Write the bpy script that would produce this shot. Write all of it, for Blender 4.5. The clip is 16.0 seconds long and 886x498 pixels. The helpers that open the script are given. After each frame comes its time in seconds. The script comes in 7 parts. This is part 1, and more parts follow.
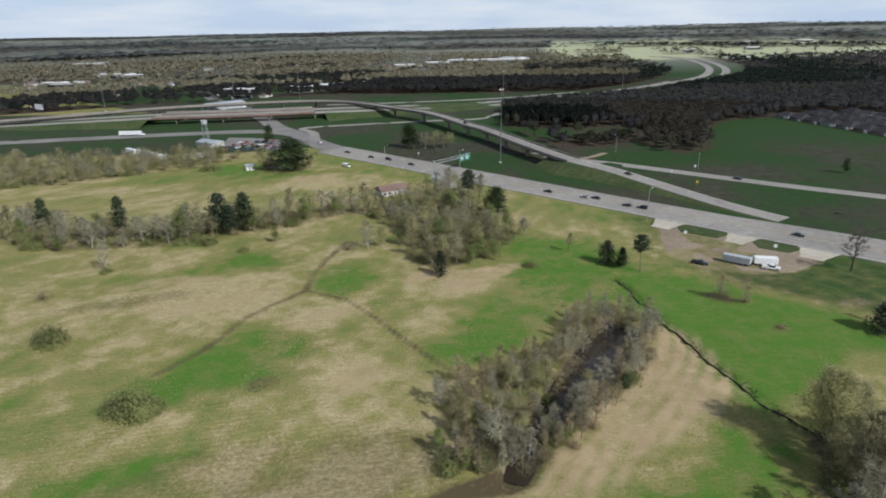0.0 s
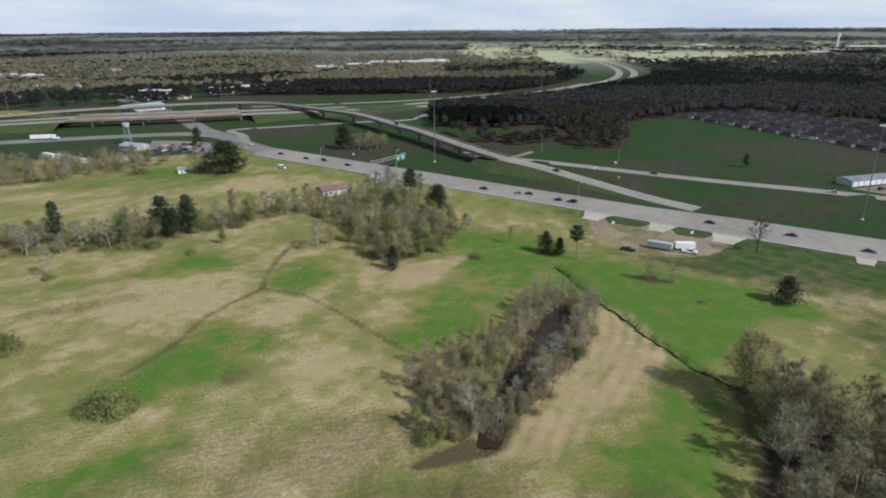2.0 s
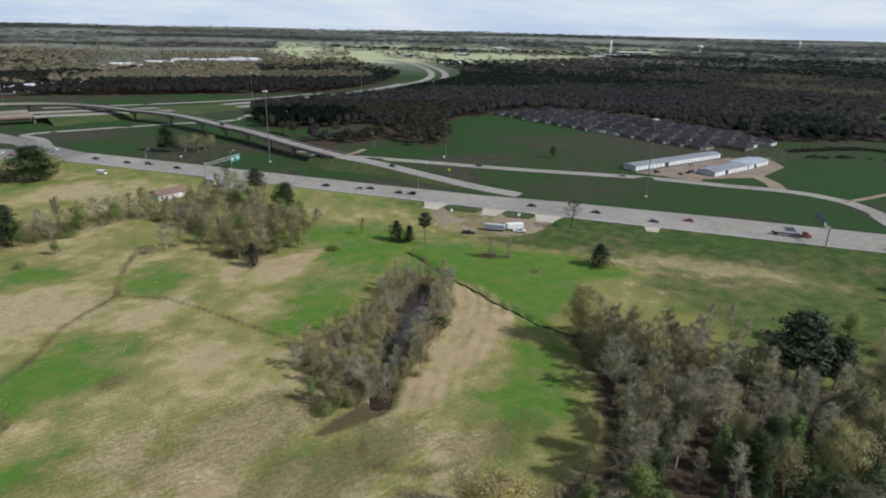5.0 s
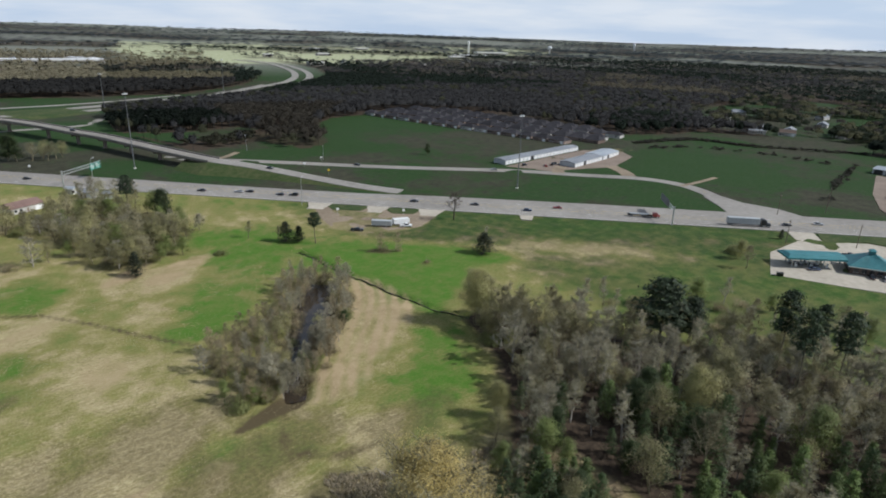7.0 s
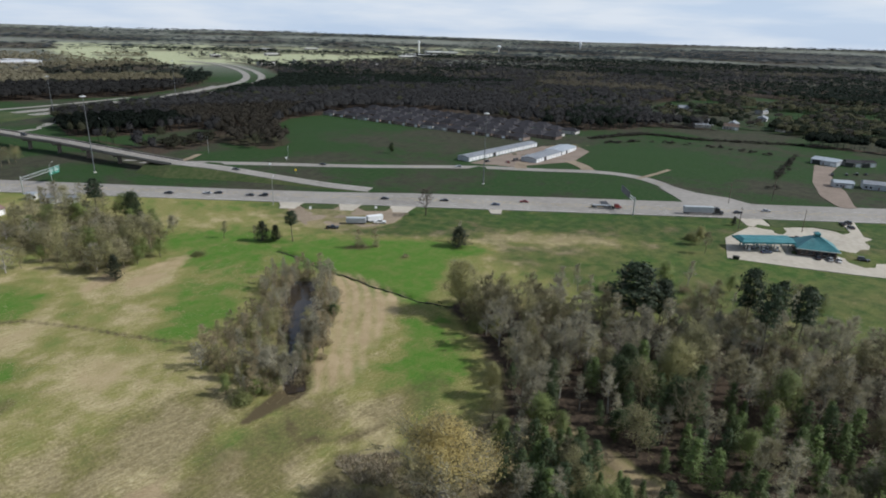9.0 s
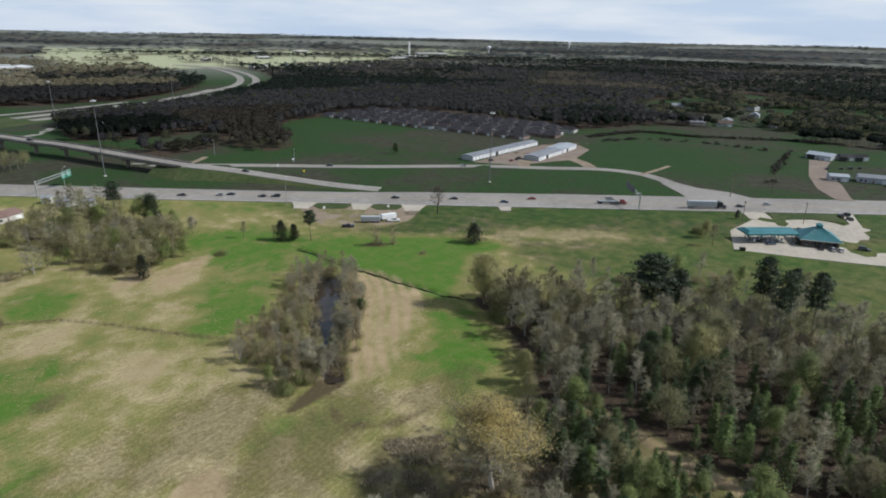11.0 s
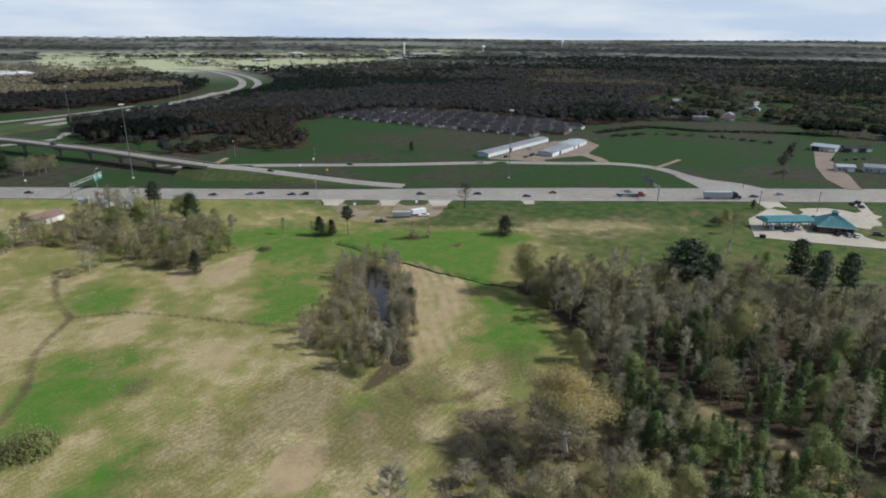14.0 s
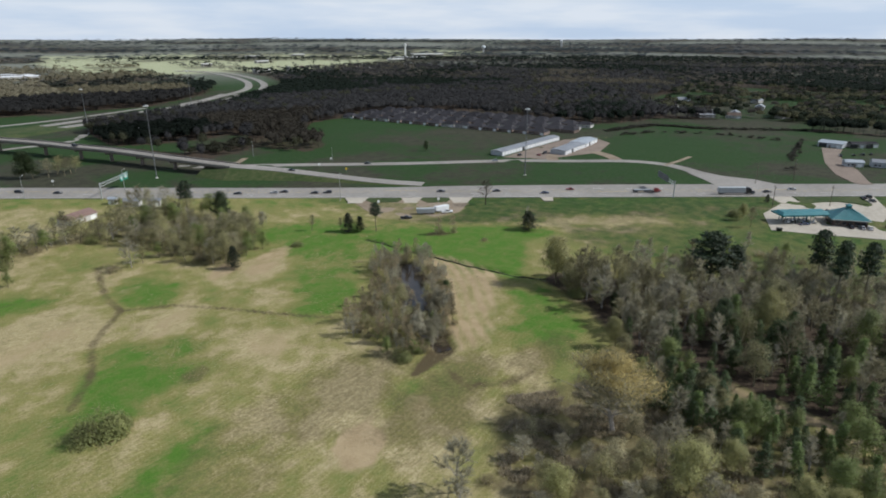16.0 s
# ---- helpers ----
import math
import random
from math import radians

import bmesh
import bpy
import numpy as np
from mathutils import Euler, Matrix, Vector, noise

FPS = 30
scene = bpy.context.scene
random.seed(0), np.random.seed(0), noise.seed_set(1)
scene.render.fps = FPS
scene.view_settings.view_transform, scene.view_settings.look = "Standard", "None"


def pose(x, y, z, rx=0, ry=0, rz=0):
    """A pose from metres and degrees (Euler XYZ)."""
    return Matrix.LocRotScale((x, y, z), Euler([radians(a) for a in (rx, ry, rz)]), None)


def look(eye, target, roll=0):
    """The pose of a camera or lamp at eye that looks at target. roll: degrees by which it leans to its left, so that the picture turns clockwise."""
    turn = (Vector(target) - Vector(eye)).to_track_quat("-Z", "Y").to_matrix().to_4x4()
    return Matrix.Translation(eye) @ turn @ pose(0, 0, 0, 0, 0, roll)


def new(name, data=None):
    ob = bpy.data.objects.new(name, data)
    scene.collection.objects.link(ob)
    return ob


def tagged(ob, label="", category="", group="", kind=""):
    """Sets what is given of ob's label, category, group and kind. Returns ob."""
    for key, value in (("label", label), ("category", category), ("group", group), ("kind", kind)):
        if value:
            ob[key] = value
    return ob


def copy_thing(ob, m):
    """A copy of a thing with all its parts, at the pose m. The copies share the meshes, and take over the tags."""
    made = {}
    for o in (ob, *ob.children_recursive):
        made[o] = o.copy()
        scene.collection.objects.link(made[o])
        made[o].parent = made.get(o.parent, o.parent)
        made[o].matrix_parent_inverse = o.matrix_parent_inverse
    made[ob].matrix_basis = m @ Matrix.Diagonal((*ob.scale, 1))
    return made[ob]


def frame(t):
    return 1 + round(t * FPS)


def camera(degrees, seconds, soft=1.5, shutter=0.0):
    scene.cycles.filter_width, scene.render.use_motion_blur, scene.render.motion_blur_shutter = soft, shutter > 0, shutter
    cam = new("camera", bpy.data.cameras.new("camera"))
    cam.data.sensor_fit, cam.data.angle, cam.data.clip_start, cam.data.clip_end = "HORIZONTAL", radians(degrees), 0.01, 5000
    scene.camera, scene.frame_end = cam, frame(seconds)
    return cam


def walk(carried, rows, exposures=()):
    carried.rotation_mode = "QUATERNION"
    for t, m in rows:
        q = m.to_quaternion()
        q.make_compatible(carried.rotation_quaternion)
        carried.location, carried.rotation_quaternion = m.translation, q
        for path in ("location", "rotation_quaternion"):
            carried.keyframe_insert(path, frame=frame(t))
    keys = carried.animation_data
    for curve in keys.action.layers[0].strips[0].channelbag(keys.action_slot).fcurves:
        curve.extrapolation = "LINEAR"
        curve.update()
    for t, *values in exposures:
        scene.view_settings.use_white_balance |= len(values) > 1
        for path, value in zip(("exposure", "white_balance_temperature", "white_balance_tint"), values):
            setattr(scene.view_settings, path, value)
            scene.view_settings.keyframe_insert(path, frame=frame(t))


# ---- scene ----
cam = camera(71.7, 16.0, soft=1.9)
PATH = [
    (0, (-1.572, -0.464, 80.088), (-1.552, 1.416, 79.405), -1.2),
    (0.5, (-4.085, -3.165, 80.298), (-3.964, -1.289, 79.616), -0.8),
    (1, (-6.739, -5.831, 80.71), (-6.539, -3.961, 80.028), -0.6),
    (1.5, (-9.501, -8.337, 81.18), (-9.277, -6.47, 80.498), -0.5),
    (2, (-12.163, -10.75, 81.538), (-11.891, -8.89, 80.856), -0.4),
    (2.5, (-14.857, -13.089, 81.91), (-14.548, -11.235, 81.227), -0.3),
    (3, (-17.654, -15.396, 82.302), (-17.314, -13.547, 81.619), -0.2),
    (3.5, (-20.344, -17.66, 82.721), (-19.939, -15.824, 82.037), -0.0),
    (4, (-23.107, -19.884, 82.929), (-22.55, -18.088, 82.246), 0.5),
    (4.5, (-25.909, -21.729, 83.08), (-25.211, -19.983, 82.399), 1.0),
    (7, (-39.607, -27.262, 83.911), (-38.435, -25.785, 83.244), 2.0),
    (7.5, (-42.534, -27.618, 84.043), (-41.304, -26.187, 83.378), 2.1),
    (8, (-45.484, -27.659, 84.047), (-44.225, -26.255, 83.383), 2.1),
    (8.5, (-48.421, -27.516, 84.022), (-47.145, -26.127, 83.357), 2.0),
    (9, (-51.371, -27.192, 83.956), (-50.085, -25.812, 83.292), 1.8),
    (11.5, (-66.702, -24.131, 83.906), (-65.39, -22.774, 83.246), 1.1),
    (12, (-69.883, -23.448, 83.868), (-68.57, -22.092, 83.207), 0.9),
    (12.5, (-73.135, -22.826, 83.797), (-71.82, -21.472, 83.136), 0.7),
    (13, (-76.381, -22.081, 83.786), (-75.064, -20.729, 83.125), 0.6),
    (13.5, (-79.695, -21.313, 83.854), (-78.375, -19.964, 83.193), 0.5),
    (14, (-83.072, -20.56, 83.834), (-81.749, -19.213, 83.174), 0.4),
    (14.5, (-86.413, -19.848, 83.801), (-85.089, -18.502, 83.141), 0.3),
    (15, (-90.039, -19.056, 83.818), (-88.713, -17.711, 83.16), 0.2),
    (15.5, (-93.563, -18.444, 83.893), (-92.237, -17.098, 83.235), 0.1),
    (16, (-96.945, -17.839, 84.063), (-95.62, -16.493, 83.404), -0.0),
]
walk(cam, [(t, look(eye, target, roll)) for t, eye, target, roll in PATH], ((0.0, -0.14, 6010, 8.5), (16.0, -0.14, 6010, 8.5)))

# ---- world, sun, exposure ----
SUN_TO = Vector((0.72, -0.69, 0.0)).normalized()      # compass way towards the sun
SUN_UP = 40.0
world = bpy.data.worlds.new("spring_sky")
scene.world = world
world.use_nodes = True
wn, wl = world.node_tree.nodes, world.node_tree.links
wn.clear()
sky = wn.new("ShaderNodeTexSky")
sky.sky_type, sky.sun_disc = "NISHITA", False
sky.sun_elevation, sky.sun_rotation = radians(SUN_UP), math.atan2(SUN_TO.x, SUN_TO.y)
sky.air_density, sky.dust_density, sky.ozone_density = 1.0, 1.6, 1.0
coord = wn.new("ShaderNodeTexCoord")
squash = wn.new("ShaderNodeMapping")
squash.inputs["Scale"].default_value = (1.0, 1.0, 7.0)
cloud = wn.new("ShaderNodeTexNoise")
cloud.inputs["Scale"].default_value, cloud.inputs["Detail"].default_value = 4.5, 8.0
cover = wn.new("ShaderNodeValToRGB")
cover.color_ramp.elements[0].position, cover.color_ramp.elements[1].position = 0.36, 0.66
cover.color_ramp.elements[0].color, cover.color_ramp.elements[1].color = (0.85, 0.85, 0.85, 1), (0.98, 0.92, 0.92, 1)
veil = wn.new("ShaderNodeMixRGB")
bright = wn.new("ShaderNodeMixRGB")
bright.inputs[1].default_value, bright.inputs[2].default_value = (8.9, 10.3, 12.3, 1), (11.4, 11.8, 12.4, 1)
puff = wn.new("ShaderNodeMapRange")
puff.inputs["From Min"].default_value, puff.inputs["From Max"].default_value = 0.38, 0.62
wl.new(cloud.outputs["Fac"], puff.inputs["Value"])
wl.new(puff.outputs[0], bright.inputs[0])
wl.new(bright.outputs[0], veil.inputs[2])
back = wn.new("ShaderNodeBackground")
back.inputs["Strength"].default_value = 0.075
wout = wn.new("ShaderNodeOutputWorld")
wl.new(coord.outputs["Generated"], squash.inputs["Vector"])
wl.new(squash.outputs["Vector"], cloud.inputs["Vector"])
wl.new(cloud.outputs["Fac"], cover.inputs["Fac"])
height = wn.new("ShaderNodeSeparateXYZ")
thin = wn.new("ShaderNodeMapRange")
thin.inputs["From Min"].default_value, thin.inputs["From Max"].default_value = 0.04, 0.5
thin.inputs["To Min"].default_value, thin.inputs["To Max"].default_value = 1.0, 0.25
haze = wn.new("ShaderNodeMath")
haze.operation = "MULTIPLY"
wl.new(coord.outputs["Generated"], height.inputs["Vector"])
wl.new(height.outputs["Z"], thin.inputs["Value"])
wl.new(cover.outputs["Color"], haze.inputs[0])
wl.new(thin.outputs[0], haze.inputs[1])
wl.new(haze.outputs[0], veil.inputs[0])
wl.new(sky.outputs["Color"], veil.inputs[1])
wl.new(veil.outputs["Color"], back.inputs["Color"])
wl.new(back.outputs["Background"], wout.inputs["Surface"])
sun = new("sun", bpy.data.lights.new("sun", "SUN"))
sun.data.energy, sun.data.angle, sun.data.color = 4.3, radians(0.6), (1.0, 0.96, 0.9)
up = math.tan(radians(SUN_UP))
sun.matrix_basis = look((SUN_TO.x * 100, SUN_TO.y * 100, up * 100), (0, 0, 0))


# ---- materials ----
def surface(name, low, high, rough=0.85, grain=1.0, broad=0.05, bump=0.2, metal=0.0, vary=0.0, island=0.0, coat=0.0):
    """Two colours mixed by noise at two scales, with relief; vary and island change the brightness thing by thing and piece by piece."""
    m = bpy.data.materials.new(name)
    m.use_nodes = True
    n, l = m.node_tree.nodes, m.node_tree.links
    b = n["Principled BSDF"]
    b.inputs["Roughness"].default_value, b.inputs["Metallic"].default_value = rough, metal
    b.inputs["Coat Weight"].default_value = coat
    if rough > 0.8:
        b.inputs["Specular IOR Level"].default_value = 0.15
    tc = n.new("ShaderNodeTexCoord")
    fine, wide = n.new("ShaderNodeTexNoise"), n.new("ShaderNodeTexNoise")
    fine.inputs["Scale"].default_value, fine.inputs["Detail"].default_value = grain, 6.0
    wide.inputs["Scale"].default_value, wide.inputs["Detail"].default_value = broad, 4.0
    for x in (fine, wide):
        l.new(tc.outputs["Object"], x.inputs["Vector"])
    s = n.new("ShaderNodeMath")
    s.operation = "ADD"
    l.new(fine.outputs["Fac"], s.inputs[0])
    l.new(wide.outputs["Fac"], s.inputs[1])
    r = n.new("ShaderNodeMapRange")
    r.inputs["From Min"].default_value, r.inputs["From Max"].default_value = 0.72, 1.28
    l.new(s.outputs[0], r.inputs["Value"])
    mix = n.new("ShaderNodeMixRGB")
    mix.inputs[1].default_value, mix.inputs[2].default_value = (*low, 1), (*high, 1)
    l.new(r.outputs[0], mix.inputs[0])
    out = mix.outputs[0]
    for amount, node, socket in ((vary, "ShaderNodeObjectInfo", "Random"), (island, "ShaderNodeNewGeometry", "Random Per Island")):
        if amount:
            src = n.new(node)
            mr = n.new("ShaderNodeMapRange")
            mr.inputs["To Min"].default_value, mr.inputs["To Max"].default_value = 1 - amount, 1 + amount
            l.new(src.outputs[socket], mr.inputs["Value"])
            hsv = n.new("ShaderNodeHueSaturation")
            l.new(mr.outputs[0], hsv.inputs["Value"])
            l.new(out, hsv.inputs["Color"])
            out = hsv.outputs[0]
    l.new(out, b.inputs["Base Color"])
    if bump:
        bp = n.new("ShaderNodeBump")
        bp.inputs["Strength"].default_value, bp.inputs["Distance"].default_value = bump, 0.1
        l.new(fine.outputs["Fac"], bp.inputs["Height"])
        l.new(bp.outputs["Normal"], b.inputs["Normal"])
    return m


def leaf_surface(name, low, high, vary=0.2, island=0.35):
    """Foliage: lets some light through the leaf."""
    m = surface(name, low, high, 0.7, 0.6, 0.12, 0.0, 0.0, vary, island)
    n, l = m.node_tree.nodes, m.node_tree.links
    b = n["Principled BSDF"]
    colour = b.inputs["Base Color"].links[0].from_socket
    t = n.new("ShaderNodeBsdfTranslucent")
    l.new(colour, t.inputs["Color"])
    mixer = n.new("ShaderNodeMixShader")
    mixer.inputs[0].default_value = 0.42
    l.new(b.outputs[0], mixer.inputs[1])
    l.new(t.outputs[0], mixer.inputs[2])
    l.new(mixer.outputs[0], n["Material Output"].inputs["Surface"])
    return m


M = {}
M["concrete"] = surface("worn_concrete_road", (0.22, 0.203, 0.182), (0.325, 0.302, 0.272), 0.9, 0.35, 0.03, 0.1)
M["asphalt"] = surface("grey_asphalt", (0.16, 0.15, 0.14), (0.25, 0.235, 0.22), 0.9, 0.5, 0.04, 0.15)
M["lot"] = surface("pale_concrete_slab", (0.36, 0.32, 0.26), (0.5, 0.45, 0.37), 0.85, 0.4, 0.06, 0.1)
M["gravel"] = surface("tan_gravel", (0.2, 0.155, 0.11), (0.31, 0.25, 0.18), 0.95, 0.8, 0.08, 0.4)
M["red_gravel"] = surface("pinkish_brown_gravel", (0.185, 0.145, 0.115), (0.275, 0.22, 0.178), 0.95, 0.8, 0.08, 0.4)
M["deck"] = surface("grey_bridge_concrete", (0.20, 0.18, 0.16), (0.30, 0.275, 0.24), 0.9, 0.6, 0.05, 0.1)
M["rust_girder"] = surface("weathered_red_brown_girder", (0.15, 0.085, 0.07), (0.25, 0.155, 0.13), 0.85, 0.7, 0.1, 0.1)
M["pier"] = surface("stained_bridge_concrete", (0.16, 0.13, 0.11), (0.27, 0.23, 0.20), 0.9, 0.7, 0.1, 0.2)
M["line"] = surface("white_road_paint", (0.5, 0.49, 0.46), (0.72, 0.71, 0.68), 0.7, 1.5, 0.2, 0.0)
M["yellow_line"] = surface("yellow_road_paint", (0.45, 0.33, 0.10), (0.6, 0.45, 0.12), 0.7, 1.5, 0.2, 0.0)
M["bank"] = surface("verge_grass", (0.03, 0.058, 0.016), (0.085, 0.095, 0.04), 0.95, 0.4, 0.05, 0.3)
M["bark"] = surface("grey_brown_bark", (0.13, 0.11, 0.07), (0.255, 0.228, 0.15), 0.9, 2.0, 0.4, 0.2, vary=0.3)
M["dark_bark"] = surface("dark_wet_bark", (0.045, 0.035, 0.028), (0.085, 0.068, 0.055), 0.9, 2.0, 0.4, 0.2, vary=0.2)
M["pale_bark"] = surface("pale_grey_bark", (0.26, 0.235, 0.21), (0.42, 0.39, 0.35), 0.9, 2.0, 0.4, 0.2, vary=0.2)
M["twig"] = leaf_surface("bare_twigs", (0.195, 0.175, 0.1), (0.34, 0.312, 0.19), 0.25, 0.2)
M["pale_twig"] = leaf_surface("silver_twigs", (0.29, 0.265, 0.185), (0.46, 0.43, 0.31), 0.15, 0.25)
M["olive"] = leaf_surface("budding_leaves", (0.23, 0.215, 0.092), (0.39, 0.365, 0.175), 0.3, 0.18)
M["fresh"] = leaf_surface("fresh_green_leaves", (0.12, 0.158, 0.04), (0.24, 0.28, 0.09), 0.25, 0.2)
M["shrub_leaf"] = leaf_surface("yellow_green_shrub_leaves", (0.16, 0.175, 0.055), (0.29, 0.305, 0.11), 0.2, 0.2)
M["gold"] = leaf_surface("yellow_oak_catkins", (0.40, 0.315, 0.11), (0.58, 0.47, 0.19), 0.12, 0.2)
M["catkin"] = leaf_surface("yellow_green_catkins", (0.26, 0.25, 0.095), (0.41, 0.39, 0.165), 0.12, 0.2)
M["willow"] = leaf_surface("olive_spring_leaves", (0.26, 0.255, 0.095), (0.44, 0.425, 0.18), 0.15, 0.2)
M["russet_twig"] = leaf_surface("russet_brown_twigs", (0.27, 0.215, 0.13), (0.45, 0.375, 0.24), 0.25, 0.2)
M["tan_bud"] = leaf_surface("pale_tan_buds", (0.31, 0.275, 0.155), (0.48, 0.44, 0.27), 0.3, 0.2)
M["pine"] = leaf_surface("dark_pine_needles", (0.024, 0.040, 0.018), (0.062, 0.09, 0.04), 0.2, 0.25)
M["young_pine"] = leaf_surface("young_pine_needles", (0.085, 0.13, 0.034), (0.19, 0.25, 0.075), 0.3, 0.25)
M["half_pine"] = leaf_surface("deep_green_pine_needles", (0.04, 0.068, 0.022), (0.095, 0.135, 0.045), 0.3, 0.25)
M["cedar"] = leaf_surface("dark_cedar_foliage", (0.022, 0.03, 0.014), (0.055, 0.065, 0.03))
M["evergreen"] = leaf_surface("dark_evergreen_leaves", (0.03, 0.05, 0.013), (0.072, 0.1, 0.03))


def part(name, mesh, material, parent=None, label=""):
    """Links a bmesh or a mesh as one object under a thing."""
    if isinstance(mesh, bmesh.types.BMesh):
        data = bpy.data.meshes.new(name)
        mesh.to_mesh(data)
        mesh.free()
        mesh = data
    if material is not None:
        mesh.materials.append(material)
    ob = new(name, mesh)
    if parent is not None:
        ob.parent = parent
    return tagged(ob, label)


def soup(name, verts, faces, materials=(), index=None):
    """A mesh from made lists of corners and faces."""
    data = bpy.data.meshes.new(name)
    data.from_pydata(verts, [], faces)
    for m in materials:
        data.materials.append(m)
    if index is not None:
        data.polygons.foreach_set("material_index", index)
    data.update()
    return data


def glide(points, step=4.0):
    """A smooth line through points, every few metres."""
    p = [Vector((*q, 0.0)) if len(q) == 2 else Vector(q) for q in points]
    p = [2 * p[0] - p[1]] + p + [2 * p[-1] - p[-2]]
    out = []
    for a, b, c, d in zip(p, p[1:], p[2:], p[3:]):
        k = max(1, int((c - b).length / step))
        for i in range(k):
            t = i / k
            out.append(0.5 * (2 * b + (c - a) * t + (2 * a - 5 * b + 4 * c - d) * t * t + (3 * b - a - 3 * c + d) * t ** 3))
    return out + [p[-2]]


def sides(line):
    """The unit way to the left of a line at each of its points."""
    out = []
    for i, q in enumerate(line):
        d = line[min(i + 1, len(line) - 1)] - line[max(i - 1, 0)]
        out.append(Vector((-d.y, d.x, 0)).normalized())
    return out


def ribbon(line, left, right, top, thick):
    """A slab along a line; left and right are distances from it (numbers or lists), top the height over the line."""
    n = len(line)
    lf = left if isinstance(left, (list, tuple)) else [left] * n
    rt = right if isinstance(right, (list, tuple)) else [right] * n
    v, fc = [], []
    for q, s, a, b in zip(line, sides(line), lf, rt):
        for off, dz in ((a, top), (-b, top), (-b, top - thick), (a, top - thick)):
            v.append(q + s * off + Vector((0, 0, dz)))
    for i in range(n - 1):
        for k in range(4):
            a, b = 4 * i + k, 4 * i + (k + 1) % 4
            fc.append((a, a + 4, b + 4, b))
    fc += [(0, 1, 2, 3), (4 * n - 1, 4 * n - 2, 4 * n - 3, 4 * n - 4)]
    return soup("slab", v, fc)


def slab(outline, top, thick):
    """A flat slab with the given outline."""
    bm = bmesh.new()
    f = bm.faces.new([bm.verts.new((x, y, top)) for x, y in outline])
    bm.normal_update()
    if f.normal.z < 0:
        f.normal_flip()
    r = bmesh.ops.extrude_face_region(bm, geom=[f])
    for q in r["geom"]:
        if isinstance(q, bmesh.types.BMVert):
            q.co.z -= thick
    bmesh.ops.recalc_face_normals(bm, faces=bm.faces)
    return bm


def box(bm, x0, y0, z0, x1, y1, z1, bevel=0.0):
    r = bmesh.ops.create_cube(bm, size=1.0, matrix=Matrix.LocRotScale(((x0 + x1) / 2, (y0 + y1) / 2, (z0 + z1) / 2), None, (x1 - x0, y1 - y0, z1 - z0)))
    if bevel:
        edges = {e for q in r["verts"] for e in q.link_edges}
        bmesh.ops.bevel(bm, geom=list(edges), offset=bevel, segments=1, affect="EDGES")
    return bm


def tube(bm, a, b, r0, r1, n=8):
    a, b = Vector(a), Vector(b)
    m = Matrix.Translation((a + b) / 2) @ (b - a).to_track_quat("Z", "Y").to_matrix().to_4x4()
    bmesh.ops.create_cone(bm, cap_ends=True, segments=n, radius1=r0, radius2=r1, depth=(b - a).length, matrix=m)
    return bm


def inside(x, y, poly):
    """Whether points lie in a polygon (arrays)."""
    x, y = np.asarray(x, float), np.asarray(y, float)
    hit = np.zeros(x.shape, bool)
    for (x0, y0), (x1, y1) in zip(poly, list(poly[1:]) + [poly[0]]):
        if y0 != y1:
            hit ^= ((y0 > y) != (y1 > y)) & (x < (x1 - x0) * (y - y0) / (y1 - y0) + x0)
    return hit


def away(x, y, line):
    """Distance of points from a polyline (arrays)."""
    x, y = np.asarray(x, float), np.asarray(y, float)
    best = np.full(x.shape, 1e9)
    for (x0, y0), (x1, y1) in zip(line, line[1:]):
        dx, dy = x1 - x0, y1 - y0
        t = np.clip(((x - x0) * dx + (y - y0) * dy) / (dx * dx + dy * dy), 0, 1)
        best = np.minimum(best, np.hypot(x - x0 - t * dx, y - y0 - t * dy))
    return best


LATTICE = np.random.default_rng(11).random((256, 256))


def drift(x, y, size):
    """Smooth noise from 0 to 1 with bumps of that many metres (arrays)."""
    x, y = np.asarray(x, float) / size + 300.3, np.asarray(y, float) / size + 300.7
    i, j = np.floor(x).astype(int), np.floor(y).astype(int)
    u, v = x - i, y - j
    u, v = u * u * (3 - 2 * u), v * v * (3 - 2 * v)
    g = lambda a, b: LATTICE[a % 256, b % 256]
    return (g(i, j) * (1 - u) + g(i + 1, j) * u) * (1 - v) + (g(i, j + 1) * (1 - u) + g(i + 1, j + 1) * u) * v


def near_poly(x, y, poly, soft):
    """1 inside a polygon, fading to 0 over soft metres outside it."""
    d = away(x, y, list(poly) + [poly[0]])
    return np.where(inside(x, y, poly), 1.0, np.clip(1 - d / soft, 0, 1))


def blob(x, y, cx, cy, rx, ry, turn=0.0):
    c, s = math.cos(radians(turn)), math.sin(radians(turn))
    dx, dy = x - cx, y - cy
    r = np.hypot((dx * c + dy * s) / rx, (dy * c - dx * s) / ry)
    r = r + 0.55 * (drift(x, y, 0.35 * min(rx, ry) + 1.5) - 0.5) + 0.3 * (drift(x, y, 2.5) - 0.5)
    return np.clip((1.35 - r) / 0.75, 0, 1)

# ---- plan ----
HW_O, HW_U, HW_V = Vector((95.9, 250.4, 0)), Vector((0.7203, -0.6936, 0)), Vector((0.6936, 0.7203, 0))


def hw(u, v, z=0.0):
    """A place by the highway: u metres along it, v across from its near edge."""
    return HW_O + HW_U * u + HW_V * v + Vector((0, 0, z))


